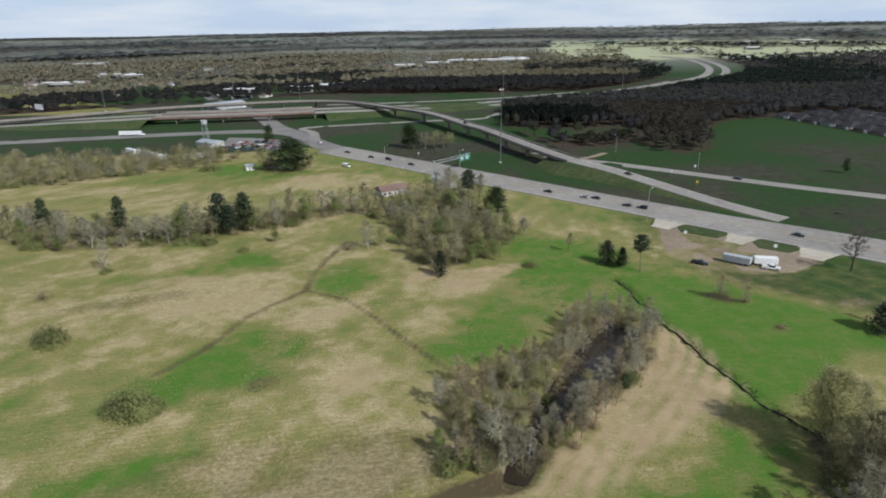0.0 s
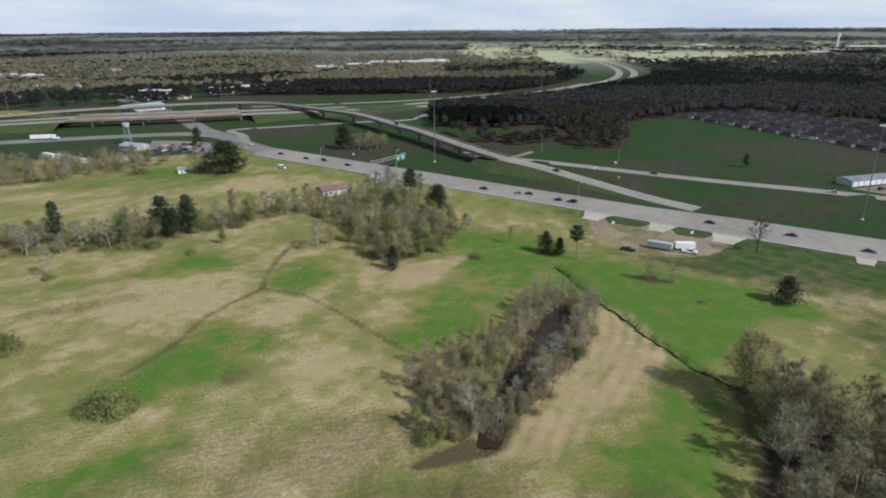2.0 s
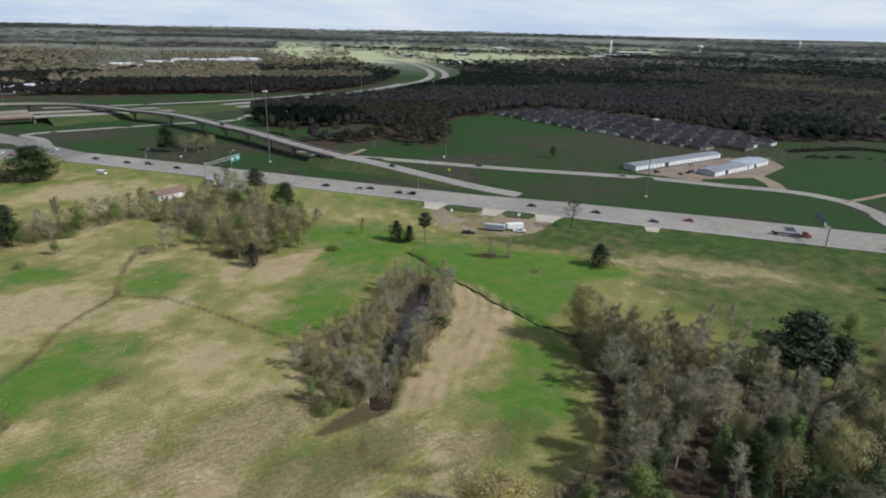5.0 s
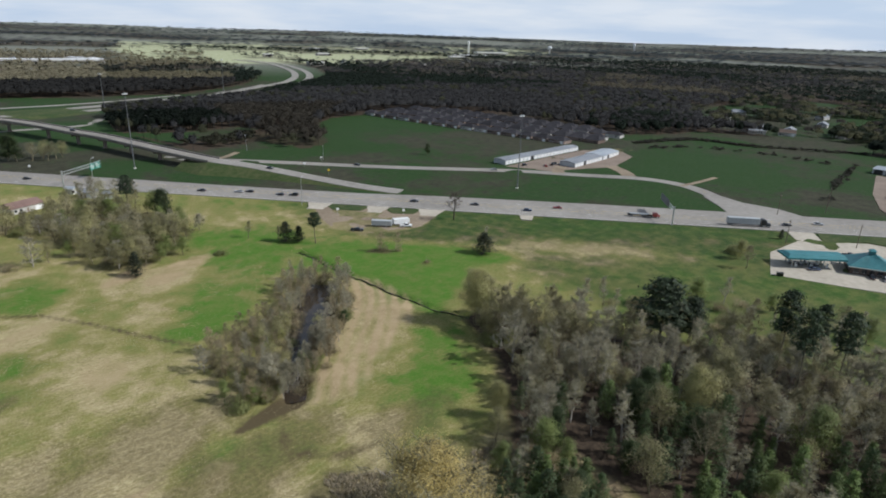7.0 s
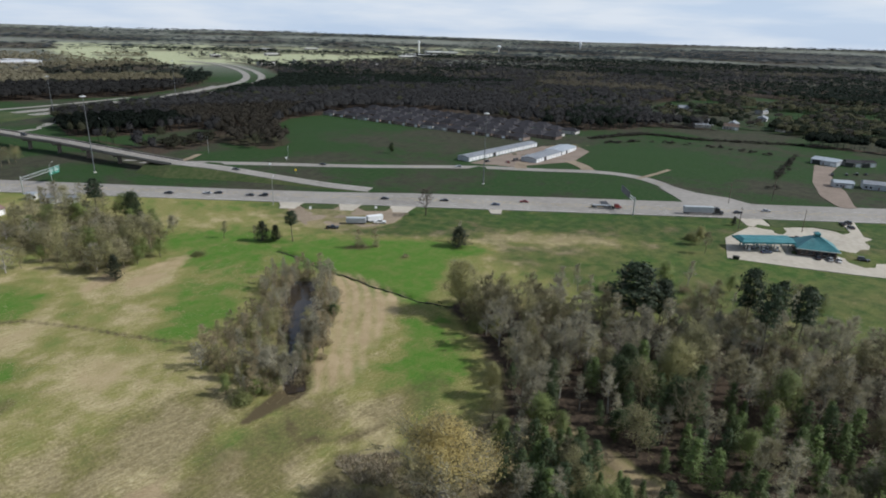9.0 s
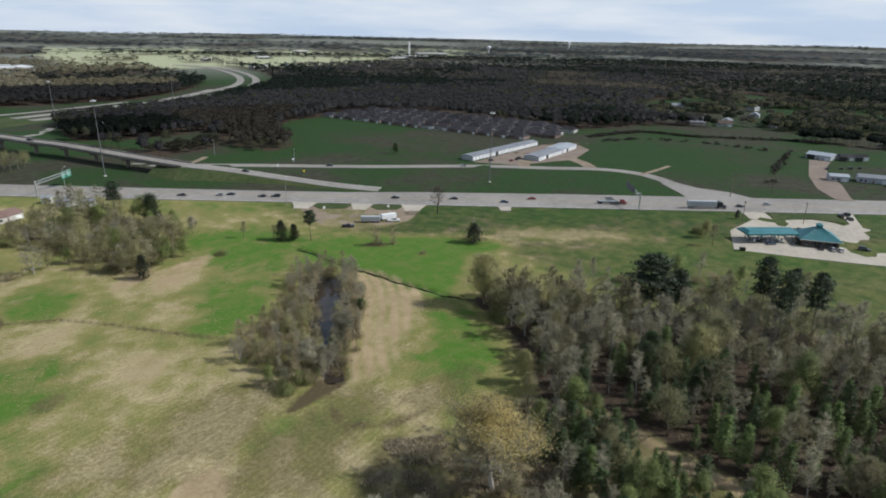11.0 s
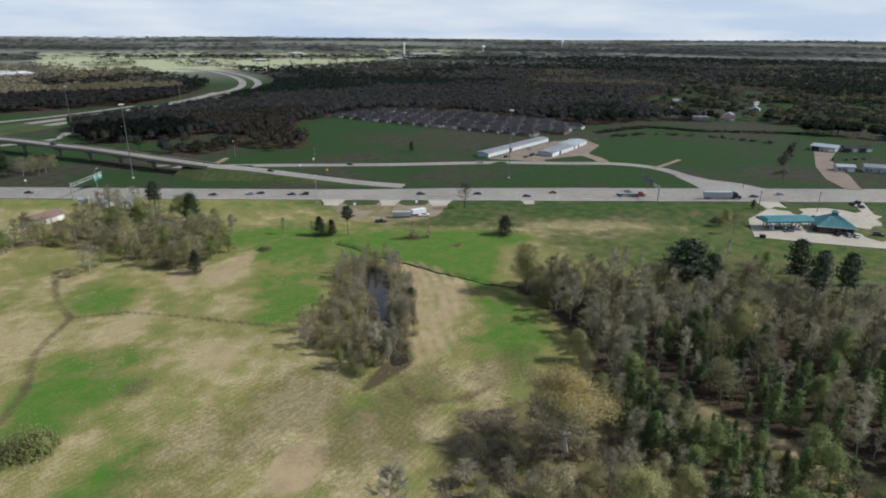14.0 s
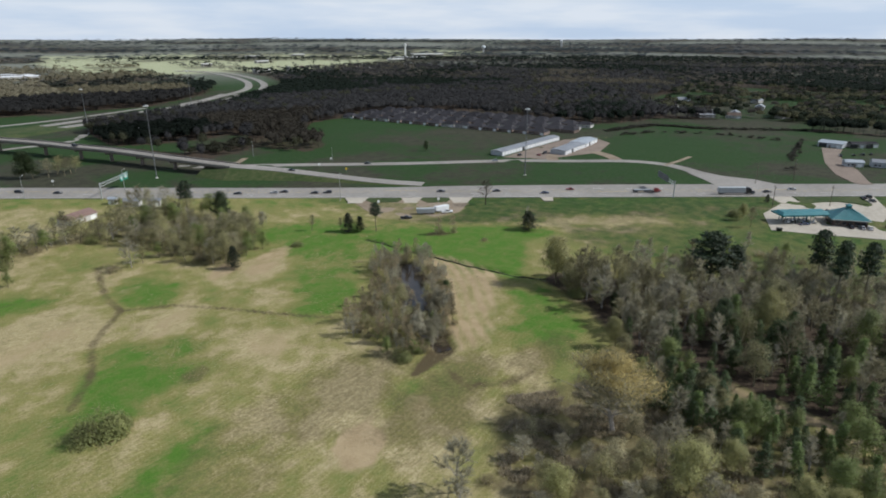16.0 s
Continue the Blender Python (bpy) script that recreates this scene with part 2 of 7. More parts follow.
POND = [(47, 155), (52, 150), (48.5, 142), (43, 133), (35.5, 123), (28.5, 115), (22, 106.5), (16, 98), (13.5, 92.5), (11, 93), (13.5, 101), (19.5, 113), (27, 126), (34, 138), (41, 149)]
DITCH = [(57.4, 187), (59.2, 179), (61.2, 158.6), (63.7, 148), (65.7, 134.3), (68.6, 122.4), (70.6, 113), (76, 104)]
TRACKS = [[(-38, 230), (-44.1, 200.5), (-44.8, 183.3), (-58.2, 165.5), (-64.6, 145.5), (-72, 134)],
          [(-44.8, 183.3), (-30.9, 175.9), (-20.9, 163.3), (-10.3, 147.2), (-1.3, 134.9), (4, 128)],
          [(-100, 205), (-80, 214), (-58, 214)]]
OUTFLOW = [(8, 90), (5, 85), (3, 80), (3, 74), (11, 68), (20, 67)]
WOOD_PATH = [(56, 46), (51, 37), (49.5, 27), (47.5, 17.4), (48.3, 6.8), (47.1, -5), (50, -25)]
LOT = [(92, 243), (86, 224), (83, 206), (89, 195.5), (103, 187.5), (118, 188.5), (131, 196), (139, 208)]
SHELF = [(60, 153), (64, 146), (66, 134), (66.5, 121), (52, 110), (34, 97), (23, 89), (17, 90), (23, 100), (31, 111), (41, 122), (50, 138)]
WOOD = [(76, 102), (67, 78), (52, 57), (45, 50), (54, 40), (54, 25), (53, 0), (56, -40), (130, -40), (142, -8), (132, 16), (126, 36), (116, 52), (102, 67), (93, 84), (82, 103)]
THICKET = [(-12, 52), (6, 64), (19, 56), (44, 51), (51, 40), (47, 20), (44, 2), (20, -5), (0, 8), (-28, 32)]
HEDGE = [(-36, 270), (-19, 252), (-12, 226), (-13, 215), (-2, 198), (4, 203), (17, 213), (27, 225), (31, 251), (20, 280), (5, 290), (-12, 296), (-36, 284)]
LEFT_ROW = [(-190, 250), (-181, 241), (-167, 233), (-153, 229), (-121, 230), (-94, 232), (-89, 241), (-71, 248), (-55, 263), (-36, 270), (-46, 279), (-70, 274), (-95, 258), (-130, 250), (-165, 254), (-190, 268)]
BRUSH = [(-255, 335), (-214, 340), (-163, 370), (-136, 391), (-128, 410), (-160, 418), (-204, 402), (-250, 405), (-300, 410)]
HOMES = [(292, 530), (300, 450), (313, 385), (330, 325), (347, 304), (400, 296), (438, 314), (425, 406), (413, 484), (376, 544), (314, 560)]
FREEWAY = [(-900, 640), (-640, 600), (-400, 592), (-260, 590), (-128, 605), (0, 650), (76, 684), (152, 722), (226, 760), (315, 843), (407, 935), (486, 1080), (545, 1260), (572, 1420), (560, 1600)]
FLYOVER = [(-560, 560, 0.6), (-430, 585, 3.5), (-320, 623, 6.3), (-285, 643, 6.6), (-196, 671, 6.9), (-128, 675, 7.2), (-80, 648, 7.6), (-38, 590, 8.6), (-10, 555, 8.8), (11, 511, 8.8),
           (25, 476, 8.6), (37.5, 451, 8.2), (48, 422, 7.8), (58.5, 393, 7.3), (70, 367, 6.4), (79, 350, 5.6), (95, 330, 4.3), (108, 309, 2.9), (121, 287, 1.5), (133, 266, 0.6), (146, 246, 0.2)]
FRONTAGE = [(60, 402), (86, 378), (101, 367), (123, 349), (179, 301), (238, 256.5), (271, 223), (296, 198), (304.5, 175), (299, 153), (280, 123), (272, 108)]
MEADOWS = [[(58, 524), (86, 412), (113, 417), (140, 432), (157, 384), (186, 402), (213, 478), (234, 508), (258, 527), (294, 530), (347, 304), (440, 310), (506, 290), (556, 94), (420, 40), (300, 40), (60, 330)]]
PINE_CLUMP = [(55, 548), (60, 522), (85, 505), (125, 500), (152, 518), (152, 560), (100, 580), (60, 572)]
LOW_SCRUB = [(84, 446), (90, 412), (113, 419), (141, 434), (150, 452), (140, 462), (110, 453)]
BROWN_WOOD = [(141, 437), (157, 386), (184, 402), (211, 478), (232, 508), (256, 529), (300, 575), (152, 600), (152, 520), (165, 490), (150, 455)]
CLEARING = [(58, 518), (84, 449), (110, 455), (140, 465), (163, 492), (150, 508), (125, 498), (85, 502)]
STRIP = [(455, 290), (479, 272), (496, 224), (548, 154), (600, 150), (600, 190), (584, 229), (526, 298)]
FARMLAND = [(330, 1500), (740, 1380), (1100, 1500), (1700, 1750), (2200, 2100), (1900, 2400), (1100, 2500), (500, 2600), (380, 2100)]


def rise(x, y):
    """Height of the far country over the flat floor of the valley."""
    r = np.hypot(x, y)
    s = np.clip((r - 1300) / 3300, 0, 1)
    return s * s * (46 + 14 * drift(x, y, 900)) + np.clip((r - 900) / 900, 0, 1) * 5 * (drift(x, y, 260) - 0.5)


def ground_height(x, y):
    z = rise(x, y) + 0.35 * (drift(x, y, 22) - 0.5) + 0.12 * (drift(x, y, 5) - 0.5)
    wet = np.maximum(near_poly(x, y, POND, 2.8), 0)
    z = z - 1.5 * wet
    z = z - 0.8 * np.clip(1.3 - away(x, y, DITCH) / 1.3, 0, 1)
    u = (x - HW_O.x) * HW_U.x + (y - HW_O.y) * HW_U.y
    v = (x - HW_O.x) * HW_V.x + (y - HW_O.y) * HW_V.y
    z = z - 0.5 * np.clip(1 - np.abs(v + 7) / 4, 0, 1) * (u > -40)
    flat = np.clip(1 - np.maximum(np.abs(v - 14) - 17, 0) / 4, 0, 1) * (u > -330) * (u < 420)
    return z * (1 - flat) - 0.1 * flat


TOWN = [[(-700, 720), (-330, 760), (-150, 850), (-60, 930), (-300, 1100), (-900, 1100)], [(565, 90), (1020, 110), (1020, 460), (700, 400), (575, 320)], [(-150, 1280), (260, 1420), (260, 1560), (-150, 1480)]]
FAR_WOOD_FRONT = [(-1500, 650), (-900, 690), (-470, 668), (-340, 735), (-220, 765), (-150, 820), (0, 800), (130, 790), (215, 800), (300, 880), (380, 1020), (430, 1180), (430, 1400)]


def wooded(x, y):
    """How thickly the country is wooded at a place (arrays), 0 to 1."""
    r = np.hypot(x, y)
    w = np.clip(0.72 + 1.1 * (drift(x, y, 190) - 0.45), 0.0, 1.0)
    az = np.degrees(np.arctan2(x, y))
    w = np.where(r > 1900, np.clip(1.5 * (drift(r * 2.2, az * 16, 260) - 0.32), 0.0, 1.0), w)
    w = np.where(inside(x, y, FARMLAND), 0.5 * (drift(r * 1.6, az * 14, 200) > 0.6) + 0.03, w)
    for t in TOWN:
        w = np.where(inside(x, y, t), 0.5 * np.clip(1.6 * drift(x, y, 60) - 0.2, 0.15, 1), w)
    w = np.where(inside(x, y, TOWN[1]), 0.75 * (drift(x, y, 38) > 0.52) + 0.05, w)
    for p in MEADOWS + [CLEARING, STRIP]:
        w = np.where(inside(x, y, p), 0.0, w)
    w = np.where(inside(x, y, HOMES), 0.0, w)
    w = np.where(away(x, y, FREEWAY) < 48, 0.0, w)
    w = np.where(away(x, y, [p[:2] for p in FLYOVER]) < 26, 0.0, w)
    behind = inside(x, y, FAR_WOOD_FRONT + [(430, 1400), (520, 1750), (620, 2200), (620, 5000), (-6000, 5000), (-6000, 650)])
    east = inside(x, y, [(58, 524), (84, 408), (113, 417), (140, 432), (157, 384), (186, 402), (213, 478), (234, 508), (258, 527), (294, 532), (376, 548), (440, 320), (506, 292), (560, 94), (600, -400), (6000, -3000), (6000, 6000), (620, 6000), (620, 2200), (620, 1750), (600, 1350), (530, 1080), (450, 930), (340, 830), (240, 730), (160, 690), (70, 640)])
    return np.where(behind | east, w, 0.0)


# ---- ground, one sheet to the horizon ----
def axis(dense0, dense1, fine, mid0, mid1, middle, reach):
    a = list(np.arange(dense0, dense1, fine)) + list(np.arange(dense1, mid1, middle))
    b = list(np.arange(dense0 - middle, mid0, -middle))
    up_, step = [mid1], middle * 1.3
    while up_[-1] < reach:
        up_.append(up_[-1] + step)
        step *= 1.13
    dn, step = [mid0], middle * 1.3
    while dn[-1] > -reach:
        dn.append(dn[-1] - step)
        step *= 1.13
    return np.array(sorted(set(dn + b + a + up_)))


gx, gy = axis(-140, 150, 1.5, -420, 620, 6.0, 4900), axis(25, 240, 1.5, -60, 760, 6.0, 4900)
X, Y = np.meshgrid(gx, gy)
Z = ground_height(X, Y)
nx, ny = len(gx), len(gy)
ids = np.arange(nx * ny).reshape(ny, nx)
quads = np.stack([ids[:-1, :-1], ids[:-1, 1:], ids[1:, 1:], ids[1:, :-1]], -1).reshape(-1, 4)
gm = bpy.data.meshes.new("ground")
gm.vertices.add(nx * ny)
gm.vertices.foreach_set("co", np.stack([X, Y, Z], -1).astype(np.float32).ravel())
gm.loops.add(quads.size)
gm.loops.foreach_set("vertex_index", quads.astype(np.int32).ravel())
gm.polygons.add(len(quads))
gm.polygons.foreach_set("loop_start", np.arange(0, quads.size, 4, dtype=np.int32))
gm.polygons.foreach_set("use_smooth", np.ones(len(quads), bool))
gm.update(calc_edges=True)

# what grows where: green grass, bare earth, leaf litter; plus masks for painted shade and haze
across = (X - HW_O.x) * HW_V.x + (Y - HW_O.y) * HW_V.y
along = (X - HW_O.x) * HW_U.x + (Y - HW_O.y) * HW_U.y
green = 0.45 + 0.5 * (drift(X, Y, 19) - 0.5) + 0.6 * (drift(X, Y, 6.5) - 0.5) + 0.5 * (drift(X, Y, 2.8) - 0.5)
for cx, cy, rx, ry, turn, k in ((-55, 137, 19, 16, 30, 1.2), (-75, 206, 17, 8, 15, 0.7), (-33, 195, 11, 15, 0, 0.85), (20, 163, 26, 17, 55, 0.75), (-10, 146, 9, 12, 30, 0.3), (-58, 97, 16, 5, 35, 0.55), (8, 143, 14, 9, 40, 0.45),
                                (44, 212, 34, 22, -40, 0.6), (56, 90, 20, 10, 50, 0.75), (40, 80, 14, 8, 40, 0.4), (-80, 90, 24, 5, 23, 0.45), (-90, 110, 26, 6, 23, 0.35), (-70, 215, 12, 8, 0, 0.4),
                                (80, 97, 14, 7, 0, 0.5), (165, 150, 26, 8, -44, 0.35), (190, 62, 30, 16, -40, 0.3), (-150, 365, 40, 16, 30, 0.5), (-120, 372, 18, 14, 0, 0.6), (45, 182, 22, 14, -40, 0.7),
                                (-90, 235, 18, 6, -10, 0.4), (-5, 80, 24, 9, 20, 0.2), (-48, 84, 25, 8, 20, 0.15), (-110, 345, 60, 14, 10, 0.5), (390, 185, 55, 70, 10, 0.45), (330, 170, 30, 50, 10, 0.3), (60, 200, 40, 14, -44, 0.5)):
    green += 0.86 * k * blob(X, Y, cx, cy, rx, ry, turn)
rich = near_poly(X, Y, [(57, 186), (62, 160), (66, 136), (70, 116), (78, 122), (100, 141), (122, 138), (116, 152), (96, 168), (76, 186)], 16.0)
rich = np.clip(rich * 1.25 - 0.45 * drift(X, Y, 9), 0, 1)
green += 0.28 * np.clip((X - 95) / 30, 0, 1) * np.clip((across + 170) / 40, 0, 1)
green = np.maximum(green, 1.5 * rich + 0.3 * (drift(X, Y, 5) - 0.5))
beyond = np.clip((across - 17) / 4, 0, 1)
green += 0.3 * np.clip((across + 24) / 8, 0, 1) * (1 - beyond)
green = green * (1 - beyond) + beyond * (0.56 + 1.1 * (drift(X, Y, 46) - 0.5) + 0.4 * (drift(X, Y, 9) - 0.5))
green -= 0.2 * near_poly(X, Y, FARMLAND, 60)
for cx, cy, rx, ry, turn in ((158, 128, 46, 16, -42), (-85, 185, 26, 9, 20), (-72, 178, 18, 20, 25), (12, 189, 15, 9, 45), (-22, 130, 13, 10, 60), (-20, 92, 22, 8, 20), (-75, 330, 24, 14, 20), (-36, 166, 18, 8, 45), (20, 70, 16, 6, 10),
                             (250, 360, 22, 60, 25), (-150, 330, 40, 10, 12), (540, 220, 30, 90, -25)):
    green -= 0.4 * blob(X, Y, cx, cy, rx, ry, turn)
bare = 0.8 * near_poly(X, Y, SHELF, 7.0) * (0.5 + 0.55 * drift(X, Y, 6) + 0.28 * np.sin(away(X, Y, POND + [POND[0]]) * 1.5 + 3 * drift(X, Y, 12)))
bare = np.maximum(bare, 1.3 * blob(X, Y, -32, 74.5, 8.0, 4.8, 35))
bare = np.maximum(bare, 0.45 * near_poly(X, Y, LOT, 3.0))
for cx, cy, rx, ry, turn, k in ((-3, 196, 14, 5, 35, 0.8), (17, 197, 12, 5, 25, 0.7), (-36, 199, 5, 3, 0, 0.4), (-95, 193, 18, 5, 15, 0.55), (-72, 175, 18, 6, 20, 0.5),
                                (-22, 130, 9, 7, 50, 0.5), (-37, 163, 14, 4, 40, 0.45), (-12, 78, 6, 4, 20, 0.5), (8, 187, 12, 6, 45, 0.75), (158, 128, 34, 7, -44, 0.35), (-70, 345, 22, 9, 10, 0.6), (30, 250, 3, 22, -20, 0.6), (330, 262, 44, 14, 12, 0.9)):
    bare = np.maximum(bare, k * blob(X, Y, cx, cy, rx, ry, turn))
bare = np.maximum(bare, 0.95 * np.clip(1.5 - away(X, Y, WOOD_PATH) / 2.2, 0, 1) * (0.5 + 0.8 * drift(X, Y, 4)))
mud = np.zeros_like(X)
for line, w, k in ((TRACKS[0], 1.4, 0.68), (TRACKS[1], 1.05, 0.82), (TRACKS[2], 0.8, 0.5), (DITCH, 1.0, 0.25), (OUTFLOW, 1.5, 0.75)):
    mud = np.maximum(mud, k * np.clip(1.5 - away(X, Y, line) / w, 0, 1) * (0.55 + 0.6 * drift(X, Y, 3)))
mud = np.maximum(mud, 0.9 * near_poly(X, Y, POND, 4.0))
mud = np.maximum(mud, 1.1 * near_poly(X, Y, [(15, 95), (12, 89.5), (4, 88.5), (-4, 87.5), (2, 91), (9, 94)], 1.6))
for cx, cy, rx, ry, turn, k in ((-45, 128, 6, 3, 30, 0.5), (-37, 140, 2, 10, -20, 0.22), (-18, 95, 30, 13, 15, 0.44), (-8, 74, 24, 12, 20, 0.48), (8, 80, 16, 10, 10, 0.44), (28, 70, 16, 8, 10, 0.46), (-50, 95, 28, 9, 20, 0.34), (-64, 78, 26, 10, 20, 0.34), (-100, 178, 24, 5, 18, 0.4), (85, 170, 7, 3, -40, 0.7), (93, 150, 4, 2, 30, 0.5)):
    mud = np.maximum(mud, k * blob(X, Y, cx, cy, rx, ry, turn))
litter = np.zeros_like(X)
for poly, soft, k in ((WOOD, 6, 1.0), (THICKET, 8, 0.55), (HEDGE, 4, 0.55), (LEFT_ROW, 4, 0.45), (BRUSH, 5, 0.4)):
    litter = np.maximum(litter, k * near_poly(X, Y, poly, soft))
litter = np.maximum(litter, np.clip(1.6 * wooded(X, Y), 0, 1) * np.where(inside(X, Y, TOWN[1]) | inside(X, Y, TOWN[0]), 0.3, 1.0))
# where grass is painted with cloud shade: beyond the highway and along it
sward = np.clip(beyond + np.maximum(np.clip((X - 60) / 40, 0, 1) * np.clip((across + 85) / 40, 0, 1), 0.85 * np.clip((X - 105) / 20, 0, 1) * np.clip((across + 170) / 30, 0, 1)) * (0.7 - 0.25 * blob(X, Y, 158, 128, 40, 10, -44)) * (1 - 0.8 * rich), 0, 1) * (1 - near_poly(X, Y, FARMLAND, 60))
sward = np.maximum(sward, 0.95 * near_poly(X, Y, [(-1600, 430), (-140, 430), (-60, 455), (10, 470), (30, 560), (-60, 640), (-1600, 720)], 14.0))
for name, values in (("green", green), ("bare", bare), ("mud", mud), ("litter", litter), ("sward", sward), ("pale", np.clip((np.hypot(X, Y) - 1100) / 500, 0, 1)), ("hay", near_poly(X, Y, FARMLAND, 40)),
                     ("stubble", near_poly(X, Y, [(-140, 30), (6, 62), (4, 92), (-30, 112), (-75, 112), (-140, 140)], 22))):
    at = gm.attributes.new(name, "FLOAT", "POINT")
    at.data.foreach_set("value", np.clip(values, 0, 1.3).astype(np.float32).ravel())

m = bpy.data.materials.new("rough_pasture")
m.use_nodes = True
n, l = m.node_tree.nodes, m.node_tree.links
b = n["Principled BSDF"]
b.inputs["Roughness"].default_value, b.inputs["Specular IOR Level"].default_value = 0.95, 0.1
tc = n.new("ShaderNodeTexCoord")
rows = n.new("ShaderNodeMapping")
rows.inputs["Rotation"].default_value, rows.inputs["Scale"].default_value = (0, 0, radians(-23)), (0.24, 0.85, 1.0)
l.new(tc.outputs["Object"], rows.inputs["Vector"])


def speckle(scale, detail, source):
    x = n.new("ShaderNodeTexNoise")
    x.inputs["Scale"].default_value, x.inputs["Detail"].default_value, x.inputs["Roughness"].default_value = scale, detail, 0.65
    l.new(source, x.inputs["Vector"])
    return x.outputs["Fac"]


tuft, clump, swath = speckle(0.9, 5, tc.outputs["Object"]), speckle(0.16, 5, tc.outputs["Object"]), speckle(1.0, 4, rows.outputs["Vector"])


def level(source, lo, hi, a=0.0, c=1.0):
    x = n.new("ShaderNodeMapRange")
    x.inputs["From Min"].default_value, x.inputs["From Max"].default_value = lo, hi
    x.inputs["To Min"].default_value, x.inputs["To Max"].default_value = a, c
    l.new(source, x.inputs["Value"])
    return x.outputs[0]


def math_node(op, a, c):
    x = n.new("ShaderNodeMath")
    x.operation = op
    for k, q in enumerate((a, c)):
        if isinstance(q, (int, float)):
            x.inputs[k].default_value = q
        else:
            l.new(q, x.inputs[k])
    return x.outputs[0]


def blend(fac, a, c):
    x = n.new("ShaderNodeMixRGB")
    l.new(fac, x.inputs[0])
    for k, q in ((1, a), (2, c)):
        if isinstance(q, tuple):
            x.inputs[k].default_value = (*q, 1)
        else:
            l.new(q, x.inputs[k])
    return x.outputs[0]


def field(name):
    x = n.new("ShaderNodeAttribute")
    x.attribute_name = name
    return x.outputs["Fac"]


grit = speckle(3.2, 3, tc.outputs["Object"])
streak = speckle(2.6, 4, rows.outputs["Vector"])
straw = blend(level(swath, 0.3, 0.7), (0.235, 0.188, 0.088), (0.42, 0.352, 0.185))
straw = blend(level(streak, 0.48, 0.72, 0.0, 0.75), straw, (0.53, 0.455, 0.265))
fleck = speckle(1.5, 4, tc.outputs["Object"])
straw = blend(level(grit, 0.48, 0.68, 0.0, 0.7), straw, (0.5, 0.425, 0.25))
straw = blend(level(fleck, 0.52, 0.68, 0.0, 0.7), straw, (0.17, 0.135, 0.062))
straw = blend(level(clump, 0.5, 0.8, 0.0, 0.55), straw, (0.175, 0.135, 0.085))
olive = blend(level(clump, 0.3, 0.7), (0.155, 0.15, 0.042), (0.25, 0.23, 0.08))
olive = blend(level(streak, 0.45, 0.75, 0.0, 0.55), olive, (0.335, 0.29, 0.14))
olive = blend(level(grit, 0.48, 0.7, 0.0, 0.65), olive, (0.37, 0.315, 0.15))
olive = blend(level(fleck, 0.52, 0.68, 0.0, 0.65), olive, (0.105, 0.105, 0.032))
lush = blend(level(grit, 0.3, 0.75), (0.09, 0.13, 0.026), (0.165, 0.195, 0.052))
lush = blend(level(streak, 0.45, 0.75, 0.0, 0.5), lush, (0.25, 0.25, 0.11))
vivid = blend(level(grit, 0.3, 0.75), (0.058, 0.135, 0.016), (0.108, 0.196, 0.034))
ragged = math_node("ADD", field("green"), level(clump, 0.3, 0.7, -0.25, 0.25))
ragged = math_node("ADD", ragged, level(swath, 0.3, 0.7, -0.13, 0.13))
ragged = math_node("ADD", ragged, level(tuft, 0.3, 0.7, -0.12, 0.12))
drill = n.new("ShaderNodeTexWave")
drill.bands_direction = "Y"
drill.inputs["Scale"].default_value, drill.inputs["Distortion"].default_value, drill.inputs["Detail"].default_value, drill.inputs["Detail Scale"].default_value = 0.19, 1.4, 3.0, 0.4
lay = n.new("ShaderNodeMapping")
lay.inputs["Rotation"].default_value = (0, 0, radians(-12))
l.new(tc.outputs["Object"], lay.inputs["Vector"])
l.new(lay.outputs["Vector"], drill.inputs["Vector"])
ridge = math_node("MULTIPLY", math_node("MULTIPLY", level(drill.outputs["Fac"], 0.6, 0.95), level(grit, 0.44, 0.6)), field("stubble"))
straw = blend(math_node("MULTIPLY", ridge, 0.36), straw, (0.56, 0.475, 0.285))
olive = blend(math_node("MULTIPLY", ridge, 0.4), olive, (0.42, 0.36, 0.18))
turf = blend(level(ragged, 0.08, 0.5), straw, olive)
turf = blend(level(ragged, 0.5, 1.1), turf, lush)
turf = blend(level(ragged, 1.0, 1.4), turf, vivid)
# green and brown meadow grass darkened: cloud shade put into the colour
shaded_green = blend(level(grit, 0.3, 0.75), (0.016, 0.043, 0.012), (0.036, 0.07, 0.02))
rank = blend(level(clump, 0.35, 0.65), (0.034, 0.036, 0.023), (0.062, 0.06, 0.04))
meadow = blend(level(ragged, 0.25, 0.62), rank, shaded_green)
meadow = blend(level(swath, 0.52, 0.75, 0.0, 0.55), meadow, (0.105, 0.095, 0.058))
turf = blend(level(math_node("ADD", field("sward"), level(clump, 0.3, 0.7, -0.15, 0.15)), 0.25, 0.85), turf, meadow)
earth = blend(level(clump, 0.3, 0.7), (0.29, 0.215, 0.12), (0.42, 0.325, 0.19))
earth = blend(level(grit, 0.45, 0.9, 0.0, 0.7), earth, (0.50, 0.40, 0.25))
turf = blend(level(math_node("ADD", field("bare"), level(clump, 0.3, 0.7, -0.2, 0.2)), 0.25, 0.8), turf, earth)
turf = blend(level(math_node("ADD", field("mud"), level(tuft, 0.3, 0.7, -0.15, 0.15)), 0.2, 0.8), turf, (0.095, 0.074, 0.04))
leaves = blend(level(tuft, 0.3, 0.7), (0.03, 0.023, 0.017), (0.09, 0.066, 0.046))
turf = blend(level(math_node("ADD", field("litter"), level(clump, 0.3, 0.7, -0.2, 0.2)), 0.3, 0.8), turf, leaves)
